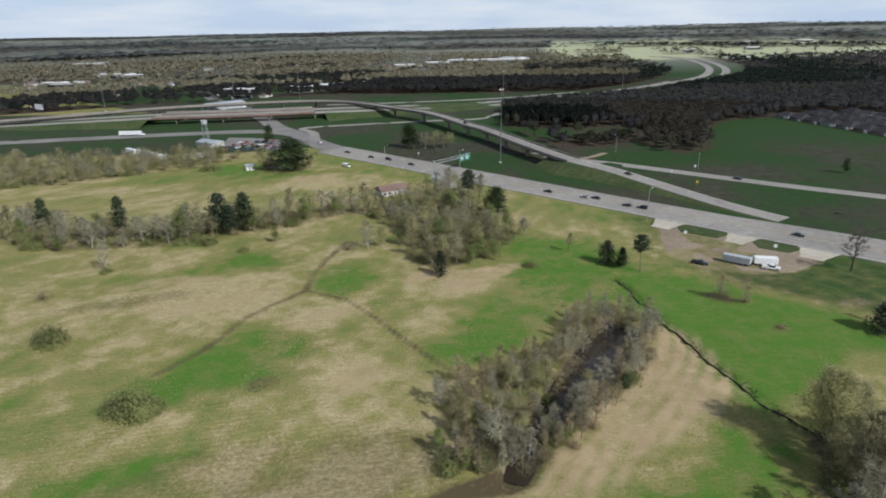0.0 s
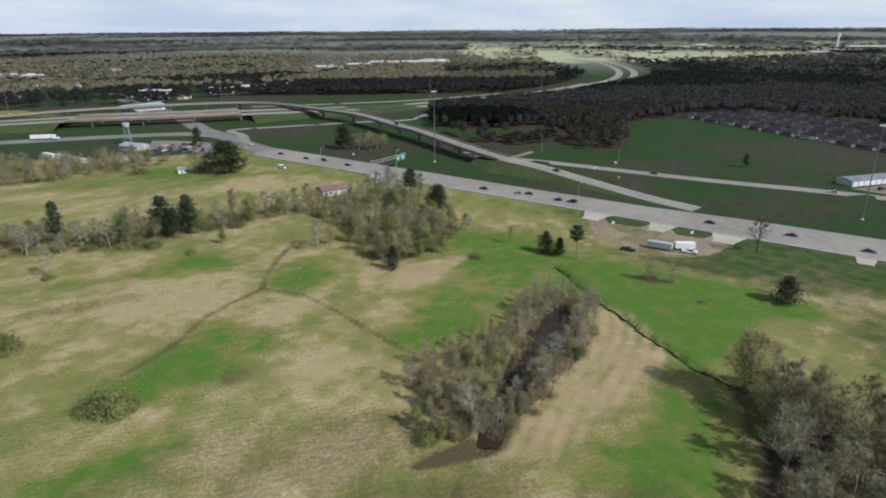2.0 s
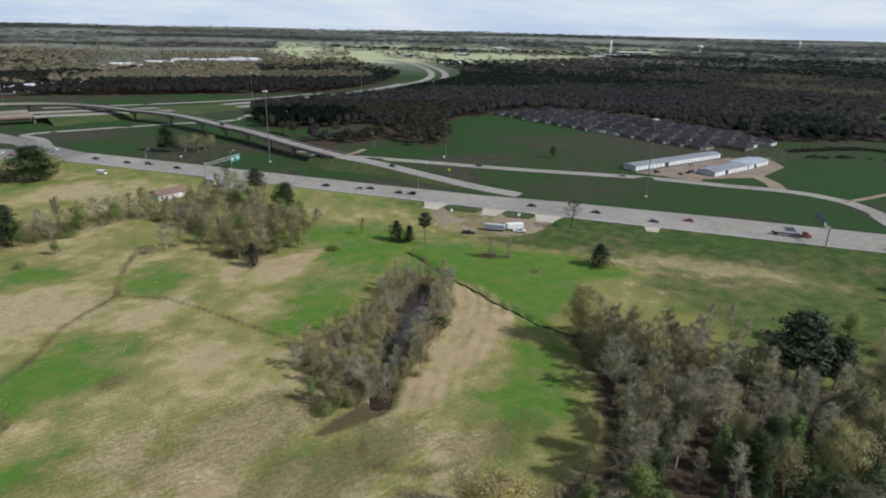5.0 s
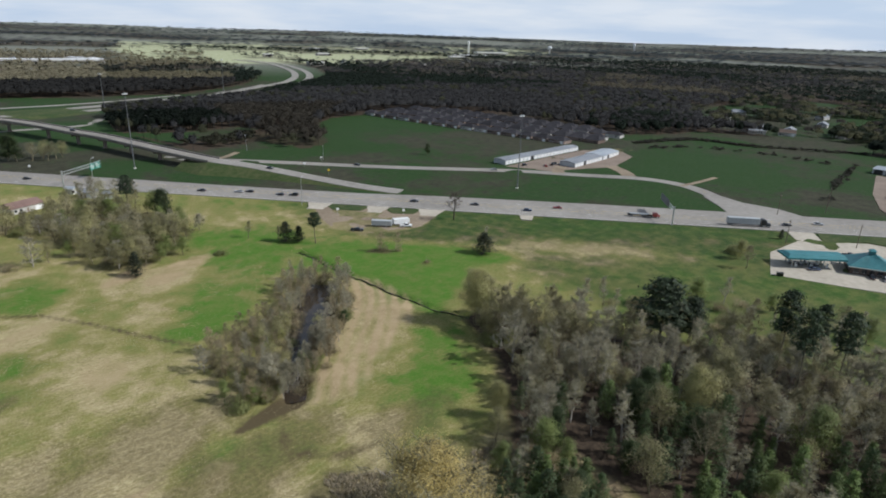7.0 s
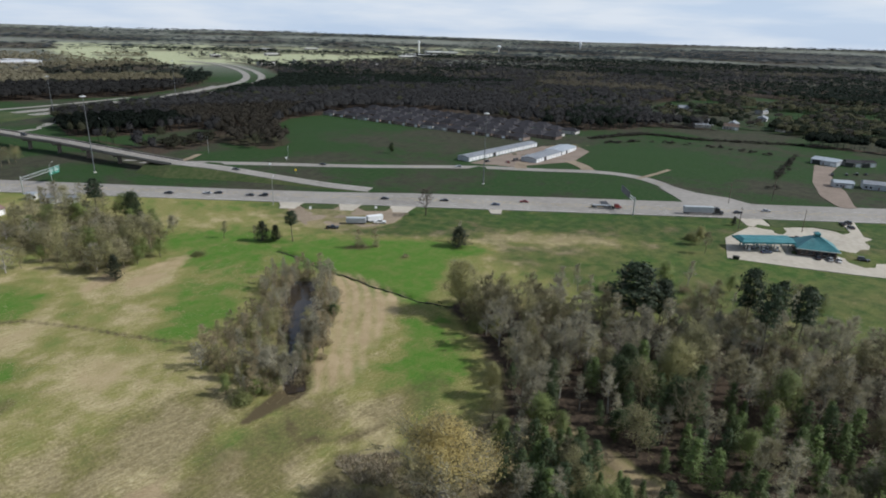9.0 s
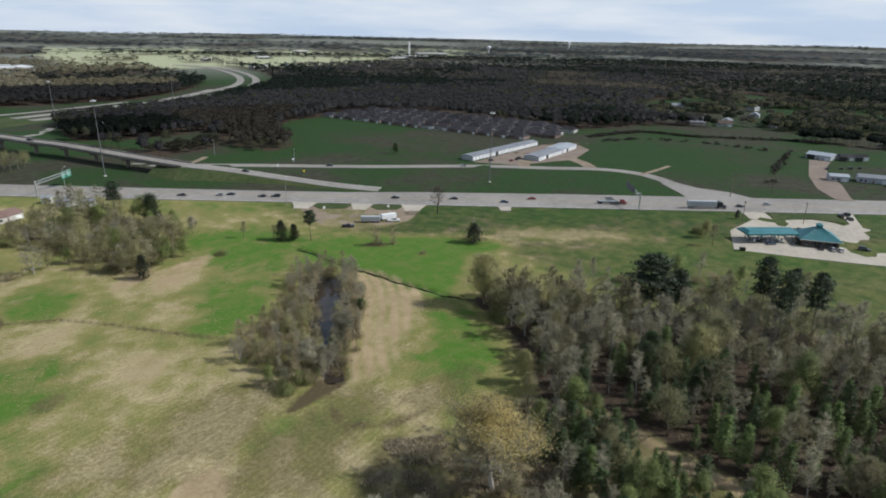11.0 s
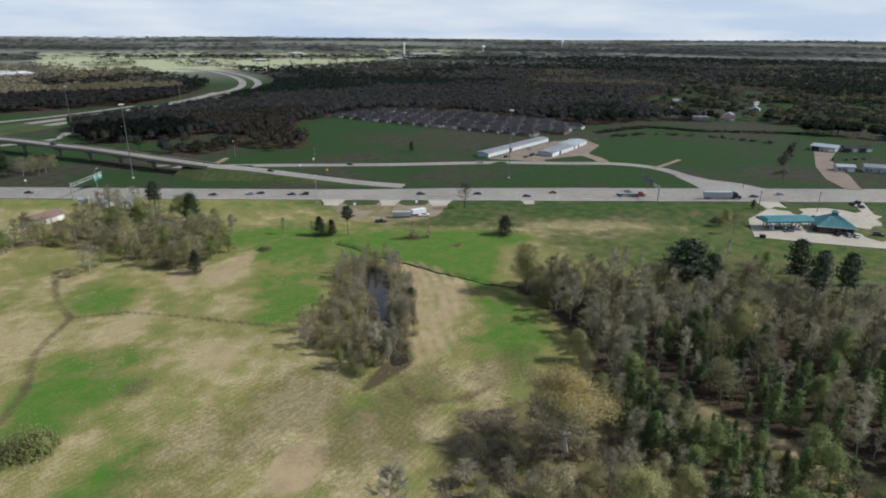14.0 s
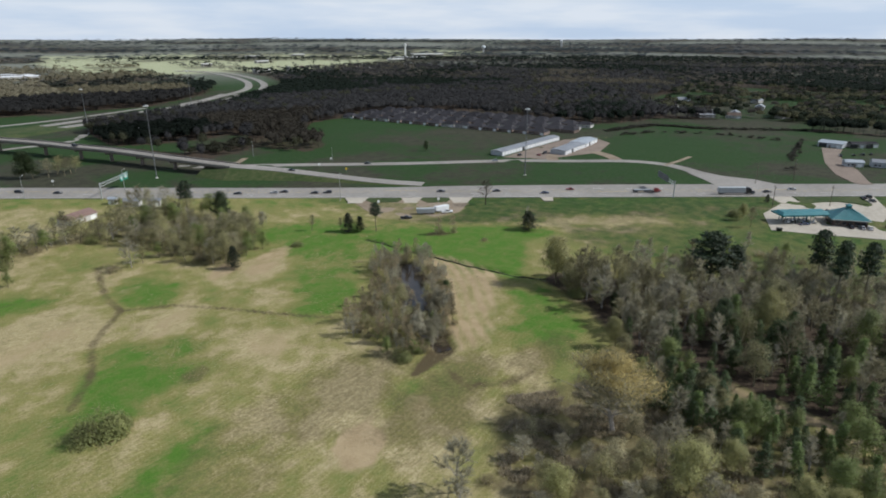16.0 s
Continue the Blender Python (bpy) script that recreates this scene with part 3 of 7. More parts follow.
# ground turns pale and grey with distance: haze mixed into its colour
hazy_field = blend(level(clump, 0.35, 0.65), (0.125, 0.138, 0.112), (0.235, 0.235, 0.195))
turf = blend(math_node("MULTIPLY", field("pale"), level(field("litter"), 0.2, 0.8, 1.0, 0.25)), turf, hazy_field)
hay = blend(level(clump, 0.35, 0.65), (0.33, 0.36, 0.19), (0.5, 0.5, 0.33))
turf = blend(math_node("MULTIPLY", field("hay"), level(field("litter"), 0.3, 0.9, 0.9, 0.2)), turf, hay)
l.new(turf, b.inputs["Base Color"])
bp = n.new("ShaderNodeBump")
bp.inputs["Strength"].default_value, bp.inputs["Distance"].default_value = 0.35, 0.25
l.new(math_node("ADD", tuft, fleck), bp.inputs["Height"])
l.new(bp.outputs["Normal"], b.inputs["Normal"])
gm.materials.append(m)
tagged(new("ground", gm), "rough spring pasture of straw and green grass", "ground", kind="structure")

# ---- pond ----
water = bpy.data.materials.new("brown_pond_water")
water.use_nodes = True
wb = water.node_tree.nodes["Principled BSDF"]
wb.inputs["Base Color"].default_value, wb.inputs["Roughness"].default_value = (0.035, 0.026, 0.018, 1), 0.05
wb.inputs["Specular IOR Level"].default_value = 0.5
rip, rb = water.node_tree.nodes.new("ShaderNodeTexNoise"), water.node_tree.nodes.new("ShaderNodeBump")
rip.inputs["Scale"].default_value, rb.inputs["Strength"].default_value, rb.inputs["Distance"].default_value = 1.2, 0.15, 0.05
water.node_tree.links.new(rip.outputs["Fac"], rb.inputs["Height"])
water.node_tree.links.new(rb.outputs["Normal"], wb.inputs["Normal"])
shore = [Vector((*q, 0)) for q in POND]
shore = [q + s * 1.7 for q, s in zip(shore, [Vector((-(b - a).y, (b - a).x, 0)).normalized() for a, b in zip(shore[-1:] + shore[:-1], shore[1:] + shore[:1])])]
pm = soup("water", [(q.x, q.y, -0.75) for q in shore], [tuple(range(len(shore)))], [water])
tagged(new("pond_water", pm), "shallow muddy brown pond among bare trees", "pond", kind="structure")
wander = [Vector((q.x + 1.0 * noise.noise(Vector((0.25 * i, 2, 0))) + 0.7 * noise.noise(Vector((0.8 * i, 9, 0))), q.y, 0)) for i, q in enumerate(glide(DITCH, 1.5))]
M["wet_mud"] = surface("wet_black_mud", (0.022, 0.02, 0.012), (0.05, 0.045, 0.028), 0.5, 1.5, 0.2, 0.2)
tagged(part("ditch_bed", ribbon(wander, [0.1 + 0.2 * abs(noise.noise(Vector((0.9 * i, 0, 0)))) for i in range(len(wander))], [0.08 + 0.2 * abs(noise.noise(Vector((1.1 * i, 5, 0)))) for i in range(len(wander))], -0.3, 0.5), M["wet_mud"]), "narrow dark muddy drainage ditch in the grass", "ditch", kind="structure")

# ---- roads ----
def road(name, line, left, right, top, thick, material, label):
    ob = part(name, ribbon(line, left, right, top, thick), M[material])
    return tagged(ob, label, "road", kind="structure")


def dashes(parent, name, line, off, top, long, gap, wide, material):
    """Painted dashes beside a line, one mesh."""
    v, fc, s = [], [], sides(line)
    run, on = 0.0, True
    for i in range(len(line) - 1):
        run += (line[i + 1] - line[i]).length
        if on or not gap:
            k = len(v)
            for j, w in ((i, off - wide), (i, off + wide), (i + 1, off + wide), (i + 1, off - wide)):
                v.append(line[j] + s[j] * w + Vector((0, 0, top)))
            fc.append((k, k + 1, k + 2, k + 3))
        if run > (long if on else gap):
            run, on = 0.0, not on
    return part(name, soup(name, v, fc), M[material], parent)


hw_line, hw_left = [], []
for i in range(-62, 106):
    u = i * 4.0
    hw_line.append(hw(u, 0))
    hw_left.append(float(np.interp(u, [-250, -150, -40, 20, 60, 140, 420], [25, 24, 22.5, 23, 26.5, 29, 29.5])))
highway = road("highway", hw_line, hw_left, 0.6, 0.12, 0.5, "concrete", "wide worn concrete highway with faded lane lines")
lane = [hw(i * 3.0, 0) for i in range(-80, 140)]
for off in (4.4, 8.0, 19.0):
    dashes(highway, "lane_line", lane, off, 0.126, 3.0, 9.0, 0.09, "line")
for off in (11.7, 15.4):
    dashes(highway, "centre_line", lane, off, 0.126, 1e9, 0, 0.1, "yellow_line")
dashes(highway, "edge_line", lane, 0.8, 0.126, 1e9, 0, 0.1, "line")

frontage = glide(FRONTAGE)
front = road("frontage_road", frontage, 4.6, 4.6, 0.1, 0.4, "concrete", "two-lane concrete frontage road between grass verges")
dashes(front, "centre_line", frontage, 0, 0.106, 3.0, 9.0, 0.08, "yellow_line")
tagged(part("junction", slab([(263, 117), (268, 100), (296, 96), (300, 112), (296, 130), (300, 146), (290, 150), (278, 134)], 0.11, 0.4), M["concrete"]), "flared concrete junction of frontage road and highway", "road", kind="structure")
for line, w in (([(302, 171), (322, 171.5), (345, 173)], 1.6), ([(86, 378), (97, 384), (110, 396)], 2.0), ([(262, 235), (272, 244), (280, 248)], 4.0), ([(296, 205), (304, 215), (312, 232)], 4.5)):
    road("access_drive", glide(line), w, w, 0.13, 0.4, "gravel", "short tan access drive off the frontage road")

# old highway bending away at the far junction
west = glide([hw(-236, 12), (-97, 470), (-112, 500), (-150, 520), (-215, 515), (-300, 500), (-420, 480), (-600, 470)])
road("cross_road", west, 9, 9, 0.1, 0.4, "asphalt", "grey cross road running under the freeway bridges")
road("slip_road", glide([(-92, 470), (-100, 505), (-113, 532), (-75, 545), (-36, 553), (-5, 560), (40, 566), (62, 600)]), 3.6, 3.6, 0.12, 0.4, "concrete", "curved slip road across green verges")
road("under_road", glide([(-112, 500), (-140, 545), (-165, 600), (-205, 680), (-260, 760), (-330, 900)]), 8, 8, 0.11, 0.4, "asphalt", "grey road passing under the freeway")

fw = glide(FREEWAY, 10.0)
for off, name in ((-13, "freeway_carriageway"), (13, "freeway_carriageway")):
    s = sides(fw)
    line = [q + w * off + Vector((0, 0, float(np.interp(q.x, [-420, -300, -235, -150, -60, 40], [0.3, 4.5, 6.6, 6.6, 4.0, 0.3])) if q.y < 720 else 0.3 + float(rise(q.x, q.y)))) for q, w in zip(fw, s)]
    ob = road(name, line, 6, 6, 0.1, 0.9, "concrete", "long pale freeway carriageway curving into the distance")
    dashes(ob, "edge_line", line, 5.2, 0.107, 1e9, 0, 0.1, "line")
for pts in ([(-420, 592), (-330, 592), (-262, 592)], [(-112, 612), (-60, 630), (10, 655), (60, 676)]):
    line = glide(pts, 8.0)
    v, fc = [], []
    for q, s in zip(line, sides(line)):
        h = float(np.interp(q.x, [-420, -300, -235, -150, -60, 60], [0.2, 4.3, 6.2, 6.2, 3.7, 0.2]))
        for off, z in ((32 + 2 * h, -0.3), (22, h), (-22, h), (-32 - 2 * h, -0.3)):
            v.append(q + s * off + Vector((0, 0, z)))
    for i in range(len(line) - 1):
        fc += [(4 * i + k, 4 * i + k + 4, 4 * i + k + 5, 4 * i + k + 1) for k in range(3)]
    tagged(part("embankment", soup("bank", v, fc), M["bank"]), "grassy freeway embankment", "embankment", kind="structure")
for pts, w in (([(152, 700), (215, 730), (250, 752), (310, 800), (340, 850), (335, 900), (300, 930)], 3.6), ([(226, 790), (280, 835), (340, 905), (380, 1000), (440, 1100)], 3.6), ([(-120, 700), (0, 712), (90, 735), (180, 780)], 4)):
    road("ramp_road", glide(pts, 8.0), w, w, 0.14, 0.4, "concrete", "pale slip road beside the freeway")

# ---- flyover on piers ----
fly = glide(FLYOVER, 5.0)
cut = min(range(len(fly)), key=lambda i: (fly[i] - Vector((79, 350, 5.6))).length)
bridge = tagged(new("flyover_bridge"), "long curved concrete flyover on hammerhead piers", "bridge", kind="structure")
part("deck", ribbon(fly[:cut + 1], 5.4, 5.4, 0.0, 0.35), M["deck"], bridge)
part("girder", ribbon(fly[:cut + 1], 3.9, 3.9, -0.35, 1.35), M["pier"], bridge, "dark weathered girders under the deck")
for off in (5.2, -5.2):
    v = [q + s * off for q, s in zip(fly[:cut + 1], sides(fly[:cut + 1]))]
    part("parapet", ribbon(v, 0.2, 0.2, 0.85, 0.85), M["deck"], bridge)
dashes(bridge, "edge_line", fly, 3.6, 0.006, 1e9, 0, 0.1, "line")
for px, py in ((-320, 623), (-285, 643), (-240, 661), (-196, 671), (-160, 676), (-128, 675), (-80, 648), (-57, 618), (-38, 588), (-10, 555), (11, 511), (25, 476), (37.5, 451), (48, 422), (58.5, 393), (70, 367)):
    i = min(range(len(fly)), key=lambda k: (fly[k].xy - Vector((px, py))).length)
    q, s = fly[i], sides(fly)[i]
    turn = Matrix.Translation((q.x, q.y, 0)) @ Matrix.Rotation(math.atan2(s.y, s.x), 4, "Z")
    bm = bmesh.new()
    box(bm, -1.1, -0.6, -0.5, 1.1, 0.6, q.z - 2.6)
    box(bm, -4.6, -0.7, q.z - 2.7, 4.6, 0.7, q.z - 1.7, 0.3)
    bm.transform(turn)
    part("pier", bm, M["pier"], bridge)
bm = bmesh.new()
q, s = fly[cut], sides(fly)[cut]
box(bm, -5.6, -1.0, -0.5, 5.6, 1.0, q.z - 0.36)
bm.transform(Matrix.Translation((q.x, q.y, 0)) @ Matrix.Rotation(math.atan2(s.y, s.x), 4, "Z"))
part("abutment", bm, M["pier"], bridge)
ramp = fly[cut:]
tagged(part("ramp_road", ribbon(ramp, [5.4 - 0.6 * min(1, i / 8) for i in range(len(ramp))], 5.2, 0.004, 0.3), M["concrete"]), "concrete ramp joining the highway", "road", kind="structure")
v, fc = [], []
for q, s in zip([fly[cut - 3] + Vector((0, 0, -2.5)), fly[cut - 1] + Vector((0, 0, -1.4))] + ramp, [sides(fly)[cut - 3], sides(fly)[cut - 1]] + sides(ramp)):
    h = max(q.z - 0.25, 0.02)
    for off, z in ((7 + 2 * h, -0.3), (6.2, h), (-6.2, h), (-7 - 2 * h, -0.3)):
        v.append(Vector((q.x, q.y, 0)) + s * off + Vector((0, 0, z)))
for i in range(len(ramp) + 1):
    fc += [(4 * i + k, 4 * i + k + 4, 4 * i + k + 5, 4 * i + k + 1) for k in range(3)]
fc.append((0, 1, 2, 3))
tagged(part("embankment", soup("bank", v, fc), M["bank"]), "grassy embankment under the ramp", "embankment", kind="structure")

# ---- freeway bridges over the cross road ----
for off in (-13, 13):
    b0 = tagged(new("freeway_bridge"), "low concrete freeway bridge on short columns", "bridge", kind="structure")
    base = [q for q in fw if -262 < q.x < -112 and q.y < 720]
    line = [q + w * off + Vector((0, 0, 6.55)) for q, w in zip(base, sides(base))]
    part("girder", ribbon(line, 6.1, 6.1, -0.1, 1.3), M["deck"], b0)
    for w in (6.22, -6.22):
        part("fascia", ribbon([q + s * w for q, s in zip(line, sides(line))], 0.1, 0.1, -0.2, 1.3), M["rust_girder"], b0, "red-brown weathered steel girder face")
    for w in (6.2, -6.2):
        part("parapet", ribbon([q + s * w for q, s in zip(line, sides(line))], 0.2, 0.2, 0.95, 1.1), M["deck"], b0)
    for q, s in list(zip(line, sides(line)))[2::4]:
        for w in (-4, 0, 4):
            p = q + s * w
            part("column", tube(bmesh.new(), (p.x, p.y, -0.4), (p.x, p.y, q.z - 1.3), 0.5, 0.5), M["pier"], b0)

# ---- drives and paved yards south of the highway ----
tagged(part("gravel_lot", slab(LOT, 0.06, 0.3), M["gravel"]), "bare tan gravel lot beside the highway", "gravel lot", kind="structure")
for u0, u1 in ((-1, 9), (29, 38), (55, 65)):
    tagged(part("driveway", slab([tuple(hw(u0 - 2, -0.5).xy), tuple(hw(u0 + 1, -9).xy), tuple(hw(u0 + 1, -12).xy), tuple(hw(u1 - 1, -12).xy), tuple(hw(u1 - 1, -9).xy), tuple(hw(u1 + 2, -0.5).xy)], 0.1, 0.3), M["lot"]), "short pale driveway apron off the highway", "driveway", kind="structure")
tagged(part("driveway", slab([tuple(hw(104, -0.5).xy), tuple(hw(105, -8).xy), tuple(hw(110, -8).xy), tuple(hw(111, -0.5).xy)], 0.1, 0.5), M["lot"]), "short pale culvert crossing off the highway", "driveway", kind="structure")
for u0, u1 in ((10, 28), (39.5, 54)):
    island = slab([tuple(hw(a, v).xy) for a, v in ((u0, -1.6), (u1, -1.6), (u1 + 0.5, -5), (u1 - 1.5, -10.5), (u0 + 3, -11.5), (u0 - 1, -6))], 0.22, 0.4)
    tagged(part("grass_island", island, M["bank"]), "kerbed strip of grass between driveways", "grass island", kind="structure")

# ---- trees ----
def limb(v, fc, a, b, r0, r1, k):
    d = (b - a).normalized()
    e = d.orthogonal().normalized()
    g = d.cross(e)
    s = len(v)
    for p, r in ((a, r0), (b, r1)):
        for i in range(k):
            w = 2 * math.pi * i / k
            v.append(p + e * (r * math.cos(w)) + g * (r * math.sin(w)))
    for i in range(k):
        j = (i + 1) % k
        fc.append((s + i, s + j, s + k + j, s + k + i))


def blade(v, fc, p, d, long, wide, rng):
    """A thin twig or needle spray."""
    w = Vector((rng.gauss(0, 1), rng.gauss(0, 1), rng.gauss(0, 1))).cross(d).normalized() * wide
    s = len(v)
    v += [p - w, p + w, p + d * long]
    fc.append((s, s + 1, s + 2))


def leaf(v, fc, p, size, out, rng):
    """A leafy spray: an uneven triangle that faces more or less outwards."""
    nrm = (out + Vector((rng.gauss(0, 0.38), rng.gauss(0, 0.38), rng.gauss(0, 0.38)))).normalized()
    e = nrm.orthogonal().normalized()
    g = nrm.cross(e)
    t, s = rng.uniform(0, 6.28), len(v)
    a, c = e * math.cos(t) + g * math.sin(t), g * math.cos(t) - e * math.sin(t)
    r, w = size * rng.uniform(0.8, 1.5), size * rng.uniform(0.25, 0.5)
    v += [p + a * r, p - a * (0.6 * r) + c * w, p - a * (0.6 * r) - c * w]
    fc.append((s, s + 1, s + 2))


def broadleaf(seed, h, r, start, limbs, subs, twigs, leaves, size, rise_=0.55, stems=1, gold=0.0, thick=0.016, spread=0.85, under=None):
    """Wood, twigs and leaves of a broad tree, as three lists."""
    rng = random.Random(seed)
    wv, wf, tv, tf, lv, lf, gv, gf = [], [], [], [], [], [], [], []
    mid = Vector((0, 0, h * (start + 1) / 2))
    for st in range(stems):
        foot = Vector((rng.uniform(-1, 1), rng.uniform(-1, 1), 0)) * (0.25 * r if stems > 1 else 0.0)
        lean = Vector((rng.gauss(0, 0.05), rng.gauss(0, 0.05), 0)) + (foot.normalized() * 0.25 if stems > 1 else Vector())
        pts = [foot]
        for i in range(6):
            pts.append(pts[-1] + Vector((rng.gauss(0, 0.012), rng.gauss(0, 0.012), 0)) * h + lean * (h / 7) + Vector((0, 0, 0.88 * h / 6)))
        rad = [h * thick * (1 - 0.14 * i) for i in range(7)]
        for i in range(6):
            limb(wv, wf, pts[i], pts[i + 1], rad[i], rad[i + 1], 5)
        for i in range(limbs // stems):
            f = start + (0.98 - start) * (i + rng.random()) / (limbs / stems)
            f6 = min(f * 6 / 0.98, 5.99)
            a = pts[int(f6)].lerp(pts[int(f6) + 1], f6 % 1)
            az = i * 2.4 + rng.uniform(-0.5, 0.5) + st
            reach = r * (1.0 - 0.75 * ((f - start) / (1 - start)) ** 1.6) * rng.uniform(0.7, 1.15) * spread
            tilt = rise_ * rng.uniform(0.6, 1.3)
            d = Vector((math.cos(az), math.sin(az), math.tan(tilt))).normalized()
            b = a + d * reach * 0.55
            c = b + (d + Vector((rng.gauss(0, 0.2), rng.gauss(0, 0.2), rng.gauss(0.1, 0.2)))).normalized() * reach * 0.6
            r0 = rad[int(f6)] * 0.55
            limb(wv, wf, a, b, r0, r0 * 0.6, 3)
            limb(wv, wf, b, c, r0 * 0.6, r0 * 0.2, 3)
            for j in range(subs):
                p = a.lerp(b, rng.uniform(0.5, 1)) if rng.random() < 0.35 else b.lerp(c, rng.random())
                dd = (d * 0.6 + Vector((rng.gauss(0, 0.6), rng.gauss(0, 0.6), rng.gauss(0.25, 0.45)))).normalized()
                q = p + dd * reach * rng.uniform(0.25, 0.5)
                blade(wv, wf, p, (q - p).normalized(), (q - p).length, max(r0 * 0.3, 0.002 * h), rng)
                for k in range(twigs):
                    p2 = p.lerp(q, rng.uniform(0.3, 1.0))
                    d2 = (dd + Vector((rng.gauss(0, 0.7), rng.gauss(0, 0.7), rng.gauss(0.15, 0.6)))).normalized()
                    blade(tv, tf, p2, d2, rng.uniform(0.06, 0.13) * h, 0.0035 * h, rng)
                for k in range(leaves):
                    p2 = p.lerp(q, rng.uniform(0.5, 1.15)) + Vector((rng.gauss(0, 1), rng.gauss(0, 1), rng.gauss(0, 0.8))) * 0.055 * h
                    p2.z = max(p2.z, 0.25)
                    out = (p2 - mid)
                    out = out.normalized() if out.length > 0.01 else Vector((0, 0, 1))
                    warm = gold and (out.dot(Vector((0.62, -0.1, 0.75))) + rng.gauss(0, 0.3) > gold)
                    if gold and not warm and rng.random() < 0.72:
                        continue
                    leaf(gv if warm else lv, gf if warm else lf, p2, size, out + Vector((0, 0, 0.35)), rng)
    return (wv, wf), (tv, tf), (lv, lf), (gv, gf)


def dome(seed, h, r, stems, twigs, leaves, size):
    """Wood, twigs and leaves of a low rounded shrub."""
    rng = random.Random(seed)
    wv, wf, tv, tf, lv, lf = [], [], [], [], [], []
    lobes = [(Vector((rng.uniform(-0.5, 0.5) * r, rng.uniform(-0.5, 0.5) * r, 0)), rng.uniform(0.5, 0.8)) for k in range(6)] + [(Vector(), 1.0)]
    for k in range(stems):
        az, up_ = rng.uniform(0, 6.28), rng.uniform(0.25, 1.3)
        tip = Vector((math.cos(az) * math.cos(up_) * r, math.sin(az) * math.cos(up_) * r, math.sin(up_) * h)) * rng.uniform(0.6, 0.95)
        limb(wv, wf, Vector((0, 0, -0.1)), tip, 0.05, 0.015, 3)
    for k in range(twigs + leaves):
        c, s = rng.choice(lobes)
        az, up_ = rng.uniform(0, 6.28), math.asin(rng.uniform(0.02, 1.0))
        out = Vector((math.cos(az) * math.cos(up_), math.sin(az) * math.cos(up_), math.sin(up_)))
        f = s * rng.uniform(0.7, 1.06)
        p = c * 0.9 + Vector((out.x * r * f, out.y * r * f, out.z * h * f))
        if k < twigs:
            blade(tv, tf, p, (out + Vector((rng.gauss(0, 0.5), rng.gauss(0, 0.5), 0.5))).normalized(), rng.uniform(0.3, 0.9), 0.03, rng)
        else:
            leaf(lv, lf, p, size, out + Vector((0, 0, 0.3)), rng)
    return (wv, wf), (tv, tf), (lv, lf), ([], [])


def joined(name, pieces):
    v, fc, mi, mats = [], [], [], []
    for (pv, pf), material in pieces:
        if not pf:
            continue
        k = len(v)
        v += pv
        fc += [tuple(i + k for i in f) for f in pf]
        mi += [len(mats)] * len(pf)
        mats.append(material)
    return soup(name, v, fc, mats, mi)


def make_tree(name, label, trunk, crown):
    t = tagged(new(name), label, "shrub" if "shrub" in name else "tree")
    part("trunk", trunk, None, t)
    part("crown", crown, None, t)
    return t


def conifer(seed, h, r, start, whorls, per, tufts, size, bark, needles, droop=0.0, cone=1.0, flat=0.45):
    """A trunk with whorls of boughs that carry tufts of needles."""
    rng = random.Random(seed)
    wv, wf, nv, nf = [], [], [], []
    pts = [Vector((0, 0, -0.1))]
    for i in range(8):
        pts.append(pts[-1] + Vector((rng.gauss(0, 0.006) * h, rng.gauss(0, 0.006) * h, h / 8.0)))
    for i in range(8):
        limb(wv, wf, pts[i], pts[i + 1], h * 0.014 * (1 - 0.11 * i), h * 0.014 * (0.89 - 0.11 * i), 6)
    for i in range(whorls):
        f = start + (0.99 - start) * (i + 0.5 * rng.random()) / whorls
        g = (f - start) / (1 - start)
        body = r * ((1 - g) ** 0.8 * cone + (1 - cone) * math.sin(math.pi * min(1, 0.25 + 0.72 * g)) ** 0.7)
        f8 = min(f * 8, 7.99)
        a = pts[int(f8)].lerp(pts[int(f8) + 1], f8 % 1)
        for j in range(per):
            az = i * 1.9 + j * 6.283 / per + rng.uniform(-0.5, 0.5)
            reach = max(0.25, body * rng.uniform(0.55, 1.15))
            d = Vector((math.cos(az), math.sin(az), rng.uniform(0.0, 0.5) - droop)).normalized()
            b = a + d * reach
            limb(wv, wf, a, b, h * 0.004, h * 0.0015, 3)
            for k in range(tufts):
                at_ = 1.0 - 0.65 * (k / tufts) ** 1.3
                p = a.lerp(b, at_) + Vector((rng.gauss(0, 1), rng.gauss(0, 1), rng.gauss(0.2, flat))) * size * 0.9
                p.z = max(p.z, 0.2)
                out = Vector((d.x * 0.6, d.y * 0.6, 0.75))
                leaf(nv, nf, p, size * rng.uniform(0.6, 1.2), out, rng)
    trunk = joined("trunk", [((wv, wf), M[bark])])
    return trunk, joined("crown", [((nv, nf), M[needles])])


